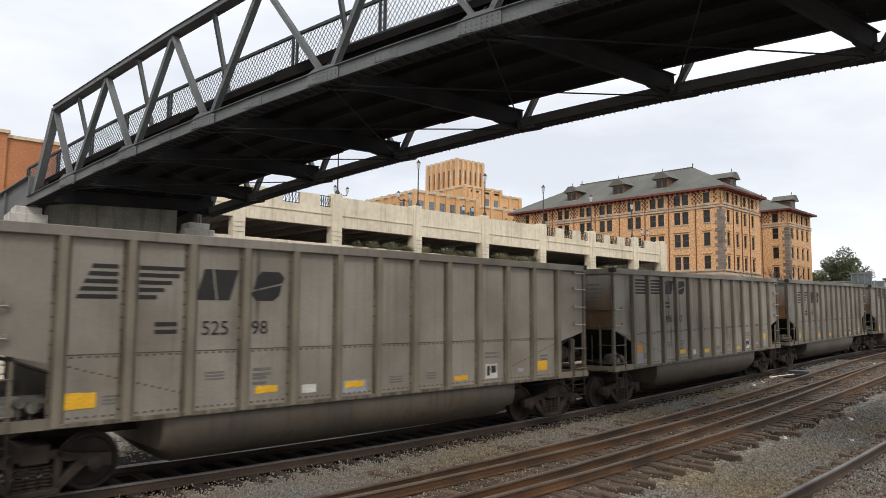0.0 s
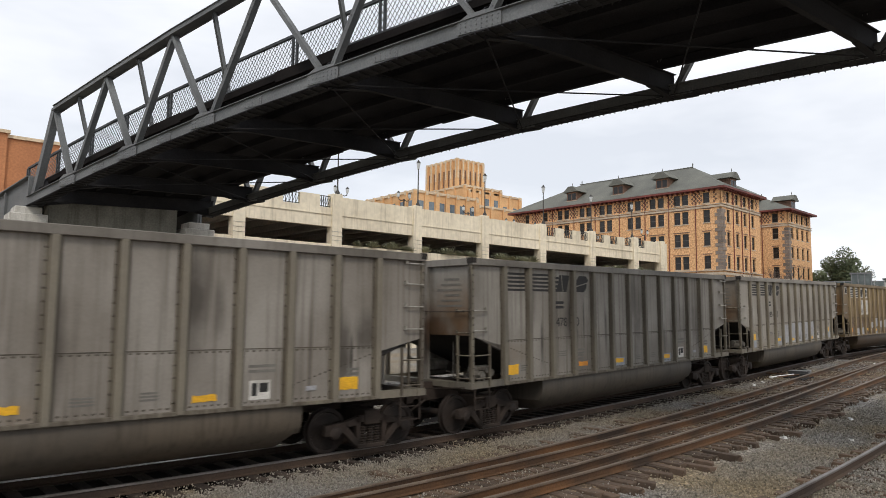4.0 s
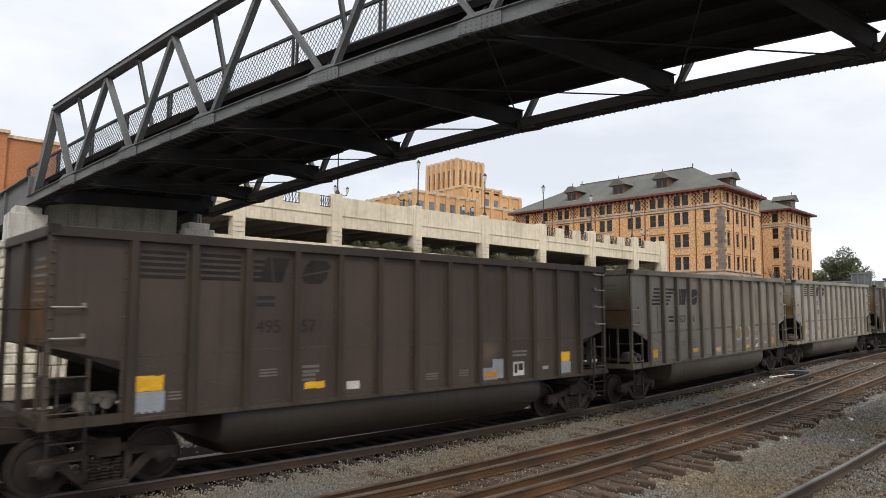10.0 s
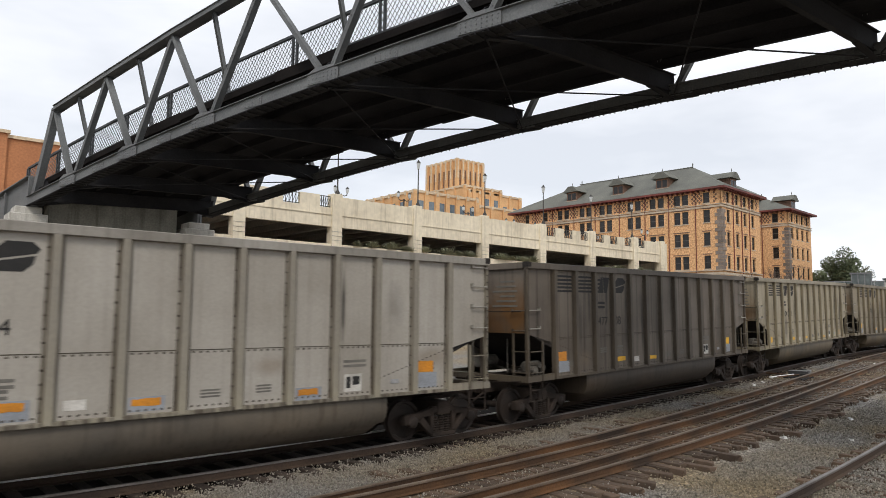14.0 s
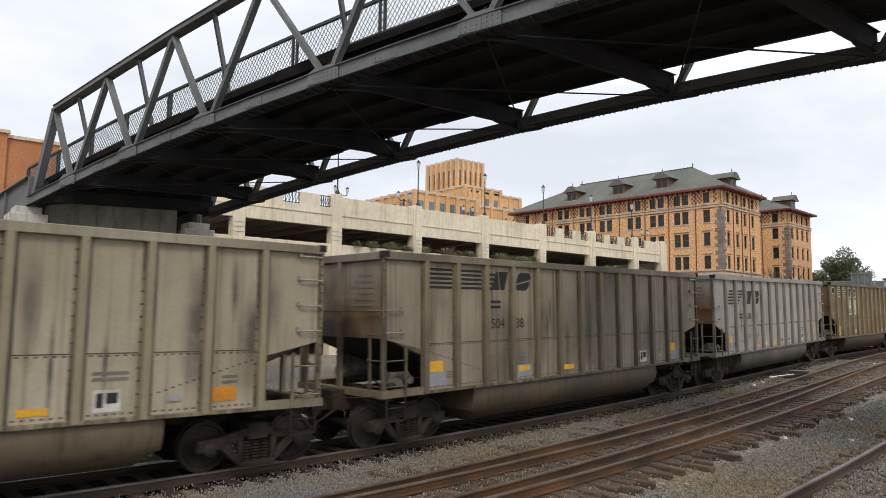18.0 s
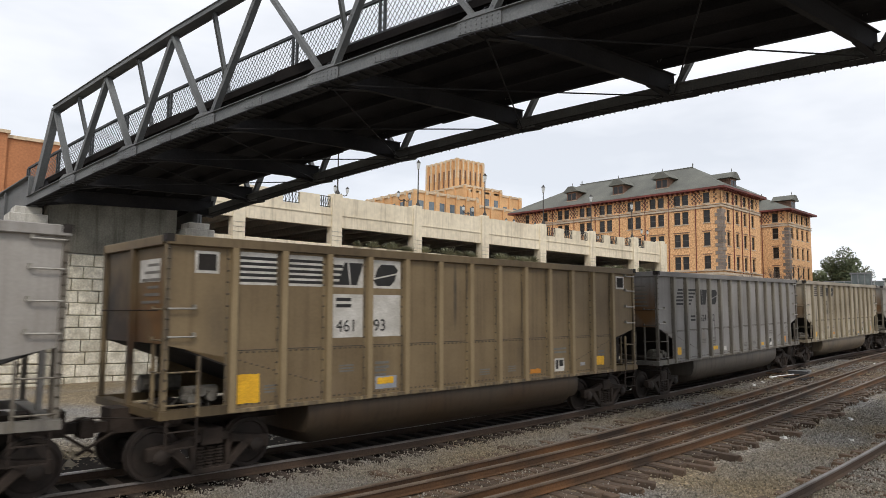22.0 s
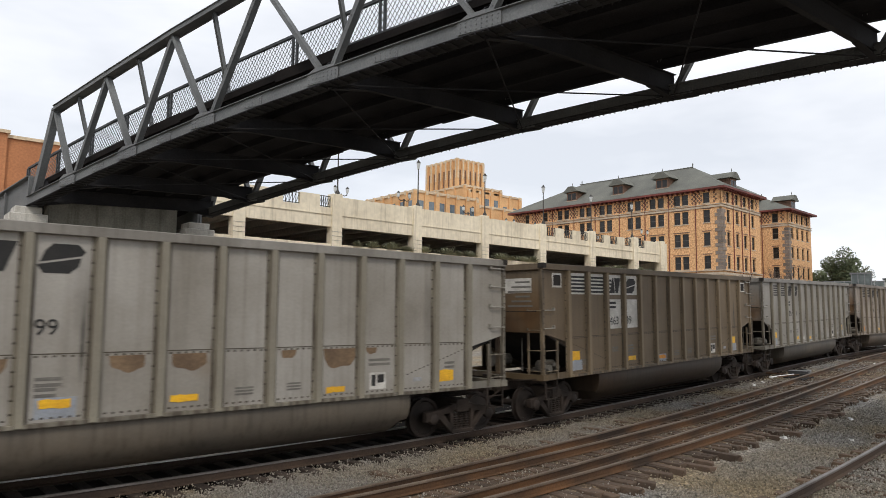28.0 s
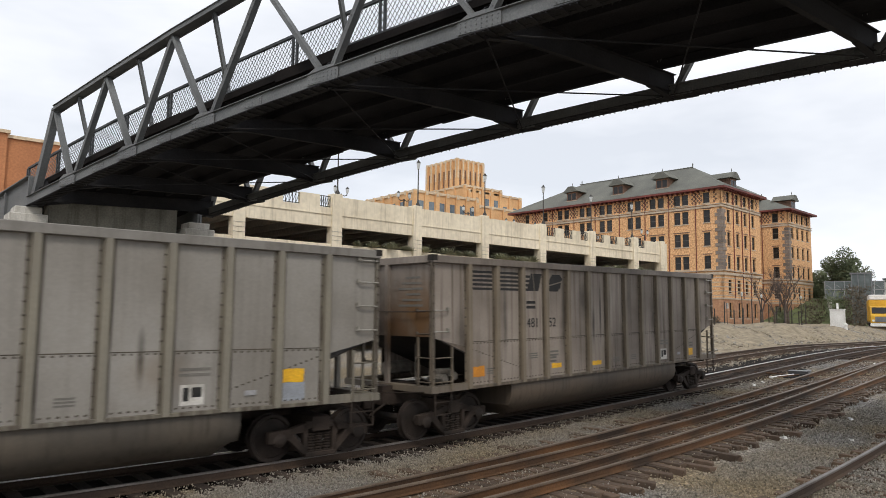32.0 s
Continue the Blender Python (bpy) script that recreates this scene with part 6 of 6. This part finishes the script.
def left_building():
    b = thing("brick_store_building", "plain orange-red brick building with pale coping", "building")
    part("wall", Shape().box(-25, 12.8, 75, 98, 0, 19.1), M["left_brick"], b)
    part("upper_wall", Shape().box(-25, 8.4, 74.6, 98, 0, 19.45), M["left_brick"], b)
    part("coping", Shape().box(-25.2, 13.0, 74.8, 98.2, 19.104, 19.4), M["deco_stone"], b)
    part("coping", Shape().box(-25.2, 8.6, 74.4, 98.0, 19.454, 19.75), M["deco_stone"], b)
    for x in (9.6,):
        for z in (13.0, 9.0):
            w = part("window", Shape().box(x, x + 2.2, 74.9, 74.99, z, z + 2.0), M["glass_blue"], b)
            part("mullion", Shape().box(x + 1.05, x + 1.15, 74.85, 74.898, z, z + 2.0), M["window_frame"], w)
    return b


left_building()
# ---- beyond the tracks ----
def on_ground(x, y, rz=0.0, dz=0.0):
    return pose(x, y, ground_z(x, y) + dz, 0, 0, rz)


def equipment_cabinet():
    c = thing("equipment_cabinet", "white metal trackside equipment cabinet on gravel", "cabinet", on_ground(88.6, 34.6, 15))
    part("body", Shape().box(-1.0, 1.0, -0.7, 0.7, 0.12, 2.2), M["white_paint"], c, bevel=0.03)
    part("roof", Shape().box(-1.08, 1.08, -0.78, 0.78, 2.204, 2.30), M["white_paint"], c, bevel=0.02)
    part("base", Shape().box(-1.05, 1.05, -0.75, 0.75, -0.2, 0.116), M["pier_concrete"], c)
    part("door", Shape().box(-0.85, -0.02, -0.725, -0.704, 0.25, 2.05), M["white_paint"], c)
    part("door", Shape().box(0.02, 0.85, -0.725, -0.704, 0.25, 2.05), M["white_paint"], c)
    part("handle", Shape().box(0.08, 0.14, -0.76, -0.727, 1.0, 1.25), M["steel_grey"], c)
    part("vent_pipe", Shape().tube((0.2, 0, 2.3), (0.2, 0, 3.0), 0.12, 8), M["white_paint"], c)


equipment_cabinet()


def hydrant():
    c = thing("white_marker_post", "short white marker post beside the cabinet", "post", on_ground(87.2, 33.2))
    part("stem", Shape().lathe([(0.16, 0), (0.16, 0.6), (0.22, 0.62), (0.22, 0.7), (0.1, 0.85)], (0, 0, 0), (0, 0, 1), 10), M["white_paint"], c)


hydrant()


def rail_truck():
    t = thing("work_truck", "yellow and white railway work truck parked on gravel", "truck", on_ground(100.2, 33.9, -68))
    # front faces local -y
    part("cab", Shape().prism([(-0.6, 1.0), (-0.6, 2.0), (-0.1, 2.15), (0.25, 3.1), (1.9, 3.2), (1.9, 1.0)], "x", -1.2, 1.2).mesh("cab", bevel=0.06), M["yellow_paint"], t)
    part("windscreen", Shape().hexa([(-1.0, -0.12, 2.22), (1.0, -0.12, 2.22), (1.0, 0.18, 3.0), (-1.0, 0.18, 3.0), (-1.0, -0.06, 2.2), (1.0, -0.06, 2.2), (1.0, 0.24, 2.98), (-1.0, 0.24, 2.98)]), M["glass"], t)
    part("bumper", Shape().box(-1.25, 1.25, -0.85, -0.62, 0.55, 0.95), M["white_paint"], t, bevel=0.03)
    part("grille", Shape().box(-0.7, 0.7, -0.65, -0.605, 1.1, 1.8), M["steel_grey"], t)
    part("box_body", Shape().box(-1.25, 1.25, 2.0, 7.0, 1.2, 4.0), M["yellow_paint"], t, bevel=0.04)
    part("box_top", Shape().box(-1.2, 1.2, 1.9, 6.8, 4.0, 4.7), M["white_paint"], t, bevel=0.1)
    for x in (-0.9, 0.9):
        part("headlight", Shape().tube((x, -0.66, 1.3), (x, -0.6, 1.3), 0.14, 10), M["lamp_glass"], t)
        for y in (0.6, 5.5):
            w = part("wheel", Shape().lathe([(0.3, -0.16), (0.5, -0.15), (0.52, 0), (0.5, 0.15), (0.3, 0.16)], (x * 1.15, y, 0.5), (1, 0, 0), 16), M["rubber"], t)
            part("rim", Shape().lathe([(0.1, -0.17), (0.28, -0.165), (0.28, 0.165), (0.1, 0.17)], (x * 1.15, y, 0.5), (1, 0, 0), 12), M["steel_grey"], w)


rail_truck()


def fence_and_posts():
    rng = random.Random(8)
    base = [(74.0 + 2.6 * i, 44.6 + 0.15 * i) for i in range(14)]
    f = thing("chain_fence", "rusty post-and-wire fence along the gravel bank", "fence")
    for x, y in base:
        z = ground_z(x, y)
        h = rng.uniform(2.0, 3.6)
        part("post", Shape().tube((x, y, z - 0.2), (x, y, z + h), 0.07, 6), M["lamp_metal"], f)
    for a, b in zip(base[:-1], base[1:]):
        s = Shape()
        for k in (0.5, 1.2, 1.9):
            s.tube((*a, ground_z(*a) + k), (*b, ground_z(*b) + k), 0.015, 4)
        part("wire", s, M["lamp_metal"], f)


fence_and_posts()


def post_lamp(x, y, h):
    p = thing("post_lamp", "black post lamp with white globe by the fence", "street lamp", on_ground(x, y), group="post lamps by the brick blocks")
    part("pole", Shape().lathe([(0.14, 0), (0.14, 0.3), (0.06, 0.45), (0.05, h)], (0, 0, 0), (0, 0, 1), 8), M["lamp_metal"], p)
    part("globe", Shape().lathe([(0.07, h), (0.13, h + 0.12), (0.15, h + 0.36), (0.06, h + 0.5)], (0, 0, 0), (0, 0, 1), 10), M["lamp_glass"], p, "white lamp globe", smooth=True)


for x, y in ((78.5, 47.2), (88.0, 46.0), (96.5, 47.6), (104.0, 45.5)):
    post_lamp(x, y, 4.0)


def small_sign(x, y):
    p = thing("sign_post", "small white sign on a thin post", "sign", on_ground(x, y, 55))
    part("post", Shape().tube((0, 0, 0), (0, 0, 3.0), 0.04, 6), M["lamp_metal"], p)
    part("plate", Shape().box(-0.35, 0.35, -0.05, -0.03, 2.3, 3.0), M["white_paint"], p)


small_sign(84.5, 46.2)


def limbs(s, p, d, length, r, depth, rng, tips):
    """A branching limb, as tapered tubes."""
    q = p + d * length
    s.tube(p, q, r, 5, r * 0.65)
    if depth == 0:
        tips.append(q)
        return
    for k in range(rng.choice((2, 3))):
        a = Vector((rng.uniform(-1, 1), rng.uniform(-1, 1), rng.uniform(-0.25, 0.8)))
        limbs(s, q, (d * 1.1 + a * 0.75).normalized(), length * rng.uniform(0.62, 0.85), r * 0.62, depth - 1, rng, tips)


def bare_tree(x, y, seed, size):
    rng = random.Random(seed)
    t = thing("bare_tree", "leafless brown tree before the brick blocks", "tree", on_ground(x, y), group="bare trees")
    s, tips = Shape(), []
    limbs(s, Vector((0, 0, -0.2)), Vector((0, 0, 1)), size * 0.22, size * 0.019, 6, rng, tips)
    part("crown", s, M["bark"], t, "bare reddish-brown branches", kind="stuff")


for i, (x, y, sz) in enumerate(((102.5, 50.5, 10.5), (106.5, 49.0, 11.5), (110.0, 50.5, 9.5), (104.4, 49.6, 9.0), (108.4, 49.4, 10.5))):
    bare_tree(x, y, 20 + i, sz)


def leafy_tree(x, y, seed, height, radius, name="tree", label="dark green leafy tree"):
    """Trunk, limbs, and a crown of many small leaf tufts with gaps between."""
    rng = random.Random(seed)
    t = thing(name, label, "tree", on_ground(x, y))
    s, tips = Shape(), []
    limbs(s, Vector((0, 0, -0.2)), Vector((0, 0, 1)), height * 0.30, height * 0.022, 4, rng, tips)
    part("trunk", s, M["bark"], t)
    lobes = [Vector((rng.uniform(-1, 1) * radius * 0.75, rng.uniform(-1, 1) * radius * 0.75, height * rng.uniform(0.42, 0.90))) for _ in range(26)]
    c = Shape()
    for o in lobes:
        r = radius * rng.uniform(0.28, 0.5)
        for _ in range(760):
            d = Vector((rng.gauss(0, 1), rng.gauss(0, 1), rng.gauss(0, 1))).normalized()
            p = o + d * r * rng.uniform(0.55, 1.05)
            u = Vector((rng.gauss(0, 1), rng.gauss(0, 1), rng.gauss(0, 1))).normalized() * rng.uniform(0.09, 0.18)
            v = u.cross(Vector((rng.gauss(0, 1), rng.gauss(0, 1), rng.gauss(0, 1)))).normalized() * rng.uniform(0.07, 0.14)
            c.add([p - u, p + v, p + u, p - v], [(0, 1, 2, 3)])
    part("crown", c, M["leaf"], t, kind="stuff")


leafy_tree(140.2, 53.2, 3, 14.3, 4.2)
leafy_tree(146.0, 61.5, 5, 12.0, 4.6)


def far_structures():
    w = thing("glass_walkway", "glazed steel pedestrian walkway with pale frames", "walkway", pose(128, 54.5, 0, 0, 0, -62))
    # runs along local x
    part("floor_slab", Shape().box(2.4, 12.0, 0, 3, 7.1, 7.4), M["steel_grey"], w)
    part("roof_slab", Shape().box(2.4, 12.0, 0, 3, 10.1, 10.25), M["steel_grey"], w)
    for k in range(7):
        x = 2.4 + k * 1.5
        part("mullion", Shape().box(x, x + 0.10, -0.1, -0.004, 7.1, 10.25), M["decal_pale"], w)
        if k < 6:
            part("pane", Shape().box(x + 0.11, x + 1.49, 0.02, 0.06, 7.42, 10.08), M["grey_glass"], w)
            s = Shape()
            for i in range(5):
                a, b = i / 5 * math.pi / 2, (i + 1) / 5 * math.pi / 2
                s.beam((x + 1.4 * math.sin(a), -0.06, 7.4 + 2.2 * math.cos(a)), (x + 1.4 * math.sin(b), -0.06, 7.4 + 2.2 * math.cos(b)), 0.06, 0.06, (0, 1, 0))
            part("curved_brace", s, M["decal_pale"], w)
    part("transom", Shape().box(2.4, 12.0, -0.09, -0.012, 8.7, 8.8), M["decal_pale"], w)
    part("support", Shape().box(3.0, 3.5, 0.5, 2.5, 0, 7.09), M["pier_concrete"], w)
    part("support", Shape().box(11.0, 11.6, 0.5, 2.5, 0, 7.09), M["pier_concrete"], w)
    t = thing("lift_tower", "grey glazed lift tower of the walkway", "tower", pose(122.0, 43.9, 0, 0, 0, 20))
    part("shaft", Shape().box(-1.4, 1.4, -1.4, 1.4, 0, 10.7), M["grey_glass"], t)
    for x in (-1.4, -0.5, 0.4, 1.3):
        part("mullion", Shape().box(x - 0.05, x + 0.08, -1.5, -1.404, 0, 10.7), M["steel_grey"], t)
        part("mullion", Shape().box(-1.5, -1.404, x - 0.05, x + 0.08, 0, 10.7), M["steel_grey"], t)
    for z in (3.0, 6.0, 8.0, 9.4, 10.55):
        part("transom", Shape().box(-1.45, 1.45, -1.48, -1.404, z, z + 0.12), M["steel_grey"], t)
    part("cap", Shape().box(-1.55, 1.55, -1.55, 1.55, 10.704, 10.95), M["steel_grey"], t)
    b = thing("pale_office_building", "pale modern office building with glass bands", "building", pose(146, 42.0, 0, 0, 0, 0))
    part("wall", Shape().box(0, 26, 0, 6.6, 0, 11.0), M["white_paint"], b)
    for k in range(3):
        part("window_band", Shape().box(-0.06, -0.004, 0.3, 6.3, 2.2 + 3.0 * k, 4.0 + 3.0 * k), M["decal_pale"], b)
    part("coping", Shape().box(-0.2, 26.2, -0.2, 6.8, 11.004, 11.4), M["steel_grey"], b)


far_structures()


def hedge(x, y, seed, w, h):
    """Dense twiggy undergrowth."""
    rng = random.Random(seed)
    t = thing("undergrowth", "brown and green undergrowth on the bank", "bush", on_ground(x, y), group="undergrowth on the bank")
    s = Shape()
    for _ in range(900):
        p = Vector((rng.uniform(-w, w), rng.uniform(-1, 1), h * rng.random() ** 1.4))
        u = Vector((rng.gauss(0, 1), rng.gauss(0, 1), rng.gauss(0, 1.4))).normalized() * rng.uniform(0.12, 0.3)
        v = u.cross(Vector((rng.gauss(0, 1), rng.gauss(0, 1), 1))).normalized() * rng.uniform(0.04, 0.10)
        s.add([p - u, p + v, p + u, p - v], [(0, 1, 2, 3)])
    part("leaves", s, M["brush" if seed % 3 else "leaf"], t, kind="stuff")


for i, (x, y, w, h) in enumerate(((84.0, 48.5, 1.5, 1.2), (118.0, 50.0, 3.5, 4.5), (125.0, 49.5, 4.0, 5.0), (131.0, 46.5, 4.0, 5.5), (136.0, 44.0, 4.0, 5.0), (112.0, 52.0, 2.5, 3.0), (113.0, 41.6, 3.0, 6.0), (117.5, 42.4, 3.5, 6.5), (122.0, 47.0, 4.0, 6.0))):
    hedge(x, y, 40 + i, w, h)


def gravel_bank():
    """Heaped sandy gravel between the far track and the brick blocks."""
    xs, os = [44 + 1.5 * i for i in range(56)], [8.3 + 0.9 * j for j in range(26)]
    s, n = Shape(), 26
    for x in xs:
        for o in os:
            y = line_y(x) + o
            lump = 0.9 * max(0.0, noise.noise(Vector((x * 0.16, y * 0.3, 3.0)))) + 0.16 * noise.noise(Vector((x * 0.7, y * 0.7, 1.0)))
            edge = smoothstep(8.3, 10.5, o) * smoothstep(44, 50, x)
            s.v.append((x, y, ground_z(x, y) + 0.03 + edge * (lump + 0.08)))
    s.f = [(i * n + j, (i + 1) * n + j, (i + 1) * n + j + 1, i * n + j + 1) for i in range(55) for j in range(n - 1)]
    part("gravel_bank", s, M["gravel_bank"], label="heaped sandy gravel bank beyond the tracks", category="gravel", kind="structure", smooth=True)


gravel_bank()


def grass_slope():
    """A green bank that rises away beyond the yard."""
    xs, ys = [114 + 3.0 * i for i in range(14)], [30 + 2.0 * j for j in range(16)]
    s = Shape()
    for x in xs:
        for y in ys:
            up = smoothstep(114, 146, x) * 5.6 * smoothstep(29, 40, y)
            s.v.append((x, y, ground_z(x, y) + 0.04 + up + 0.25 * noise.noise(Vector((x * 0.3, y * 0.3, 7)))))
    s.f = [(i * 16 + j, (i + 1) * 16 + j, (i + 1) * 16 + j + 1, i * 16 + j + 1) for i in range(13) for j in range(15)]
    part("grass_bank", s, M["grass"], label="grassy green bank below the walkway", category="grass", kind="stuff", smooth=True)


grass_slope()


def switch_machine():
    x = 32.5
    m = thing("switch_machine", "low black railway switch machine with rods and cables", "switch machine", pose(x, line_y(x) - 0.55, line_z(x) - 0.2, 0, 0, 14))
    part("base_plate", Shape().box(-1.1, 1.9, -0.42, 0.42, -0.03, 0.05), M["rubber"], m, bevel=0.02)
    part("gear_case", Shape().prism([(-0.5, 0.05), (0.45, 0.05), (0.45, 0.20), (0.3, 0.26), (-0.3, 0.26), (-0.5, 0.16)], "y", -0.34, 0.34), M["rubber"], m, bevel=0.03)
    part("motor", Shape().lathe([(0.06, 0), (0.15, 0.04), (0.15, 0.62), (0.09, 0.7)], (0.55, -0.05, 0.17), (1, 0, 0), 14), M["rubber"], m, smooth=True)
    part("junction_box", Shape().box(1.4, 1.8, -0.25, 0.2, 0.05, 0.24), M["steel_grey"], m, "dull grey junction box", bevel=0.03)
    part("cover_lid", Shape().box(-0.34, 0.34, -0.37, 0.37, 0.262, 0.285), M["steel_grey"], m, "worn grey lid", bevel=0.008)
    for k, y in enumerate((0.10, -0.12)):
        part("rod", Shape().tube((-0.45, y, 0.13), (-2.6 + 0.5 * k, y + 0.55, 0.10), 0.032, 6), M["rail_rust" if k else "white_paint"], m)
    part("throw_rod", Shape().tube((0.0, 0.3, 0.08), (0.2, 1.9, 0.10), 0.03, 6), M["rail_rust"], m)
    for k in range(4):
        pts = [(-0.5 - 0.35 * i, -0.3 - 0.12 * k + 0.10 * math.sin(1.3 * i + k), 0.10 - 0.015 * i + 0.03 * math.sin(2.1 * i + k)) for i in range(5)]
        s = Shape()
        for p, q in zip(pts[:-1], pts[1:]):
            s.tube(p, q, 0.022, 6)
        part("cable", s, M["rubber"], m)


switch_machine()
rl = random.Random(9)
for x, o in ((21.5, -5.3), (17.3, -4.9), (27.6, -0.3), (28.8, -0.2), (18.2, -6.2), (30.6, 0.0), (41.0, -1.9)):
    s = Shape().box(-0.06, 0.06, -0.04, 0.04, 0, 0.05)
    s.v = [(a + rl.uniform(-0.04, 0.04), b + rl.uniform(-0.04, 0.04), c + rl.uniform(-0.02, 0.03)) for a, b, c in s.v]
    tagged(part("litter_scrap", s, M["white_paint"], at=pose(x, line_y(x) + o, line_z(x) - 0.15, 0, 0, rl.uniform(0, 90))), "crumpled white litter scrap on the ballast", "litter", "litter on the ballast")


def weeds():
    rng = random.Random(14)
    s = Shape()
    for _ in range(900):
        x = rng.uniform(12, 30)
        y = line_y(x) - 5.3 + rng.gauss(0, 0.7)
        z = ground_z(x, y)
        a = rng.uniform(0, 6.28)
        d = Vector((math.cos(a) * 0.4, math.sin(a) * 0.4, 1)).normalized() * rng.uniform(0.03, 0.10)
        w = Vector((-math.sin(a), math.cos(a), 0)) * 0.008
        p = Vector((x, y, z))
        s.add([p - w, p + w, p + d], [(0, 1, 2)])
    part("weeds", s, M["shrub"], label="sparse dry weeds growing in the ballast", category="weeds", kind="stuff")


weeds()


# ---- what moves ----
SURGE = [(0, -0.08), (1, -0.06), (2, -0.1), (3, -0.11), (6.5, 0.05), (7, 0.07), (8, 0.02), (9, 0.07), (10, 0.22), (11, 0.17), (12, 0.13), (14, 0.1), (17, -0.24), (18, -0.11), (19, 0.03), (20, 0.05), (21, 0.0), (22, -0.12), (23, -0.07), (24, -0.25), (25, -0.19), (28, 0.0), (29, -0.05), (31, 0.02), (32, 0.33), (40, 0.33)]


def travel(t):
    """How far the train has rolled, in metres."""
    d = 9.6508 * t - 0.01142 * t * t
    for (a, p), (b, q) in zip(SURGE[:-1], SURGE[1:]):
        if a <= t < b:
            d += p + (q - p) * smoothstep(a, b, t)
    return d


def car_pose(x):
    a, b = x - TRUCK_X, x + TRUCK_X
    za, zb, ya, yb = line_z(a), line_z(b), line_y(a), line_y(b)
    return pose(x, (ya + yb) / 2 + 1.60, (za + zb) / 2, 0, -math.degrees(math.atan2(zb - za, b - a)), math.degrees(math.atan2(yb - ya, b - a)))


def motions():
    first = 8.187
    for i, car in enumerate(TRAIN):
        walk(car, [(t, car_pose(first + i * PITCH_CAR - travel(t))) for t in [k * 0.5 for k in range(65)]])
    turns = [k / 15 for k in range(481)]
    for ws, x in WHEELSETS:
        walk(ws, [(t, pose(x, 0, WHEEL_R) @ Matrix.Rotation(-travel(t) / WHEEL_R, 4, "Y")) for t in turns])


motions()
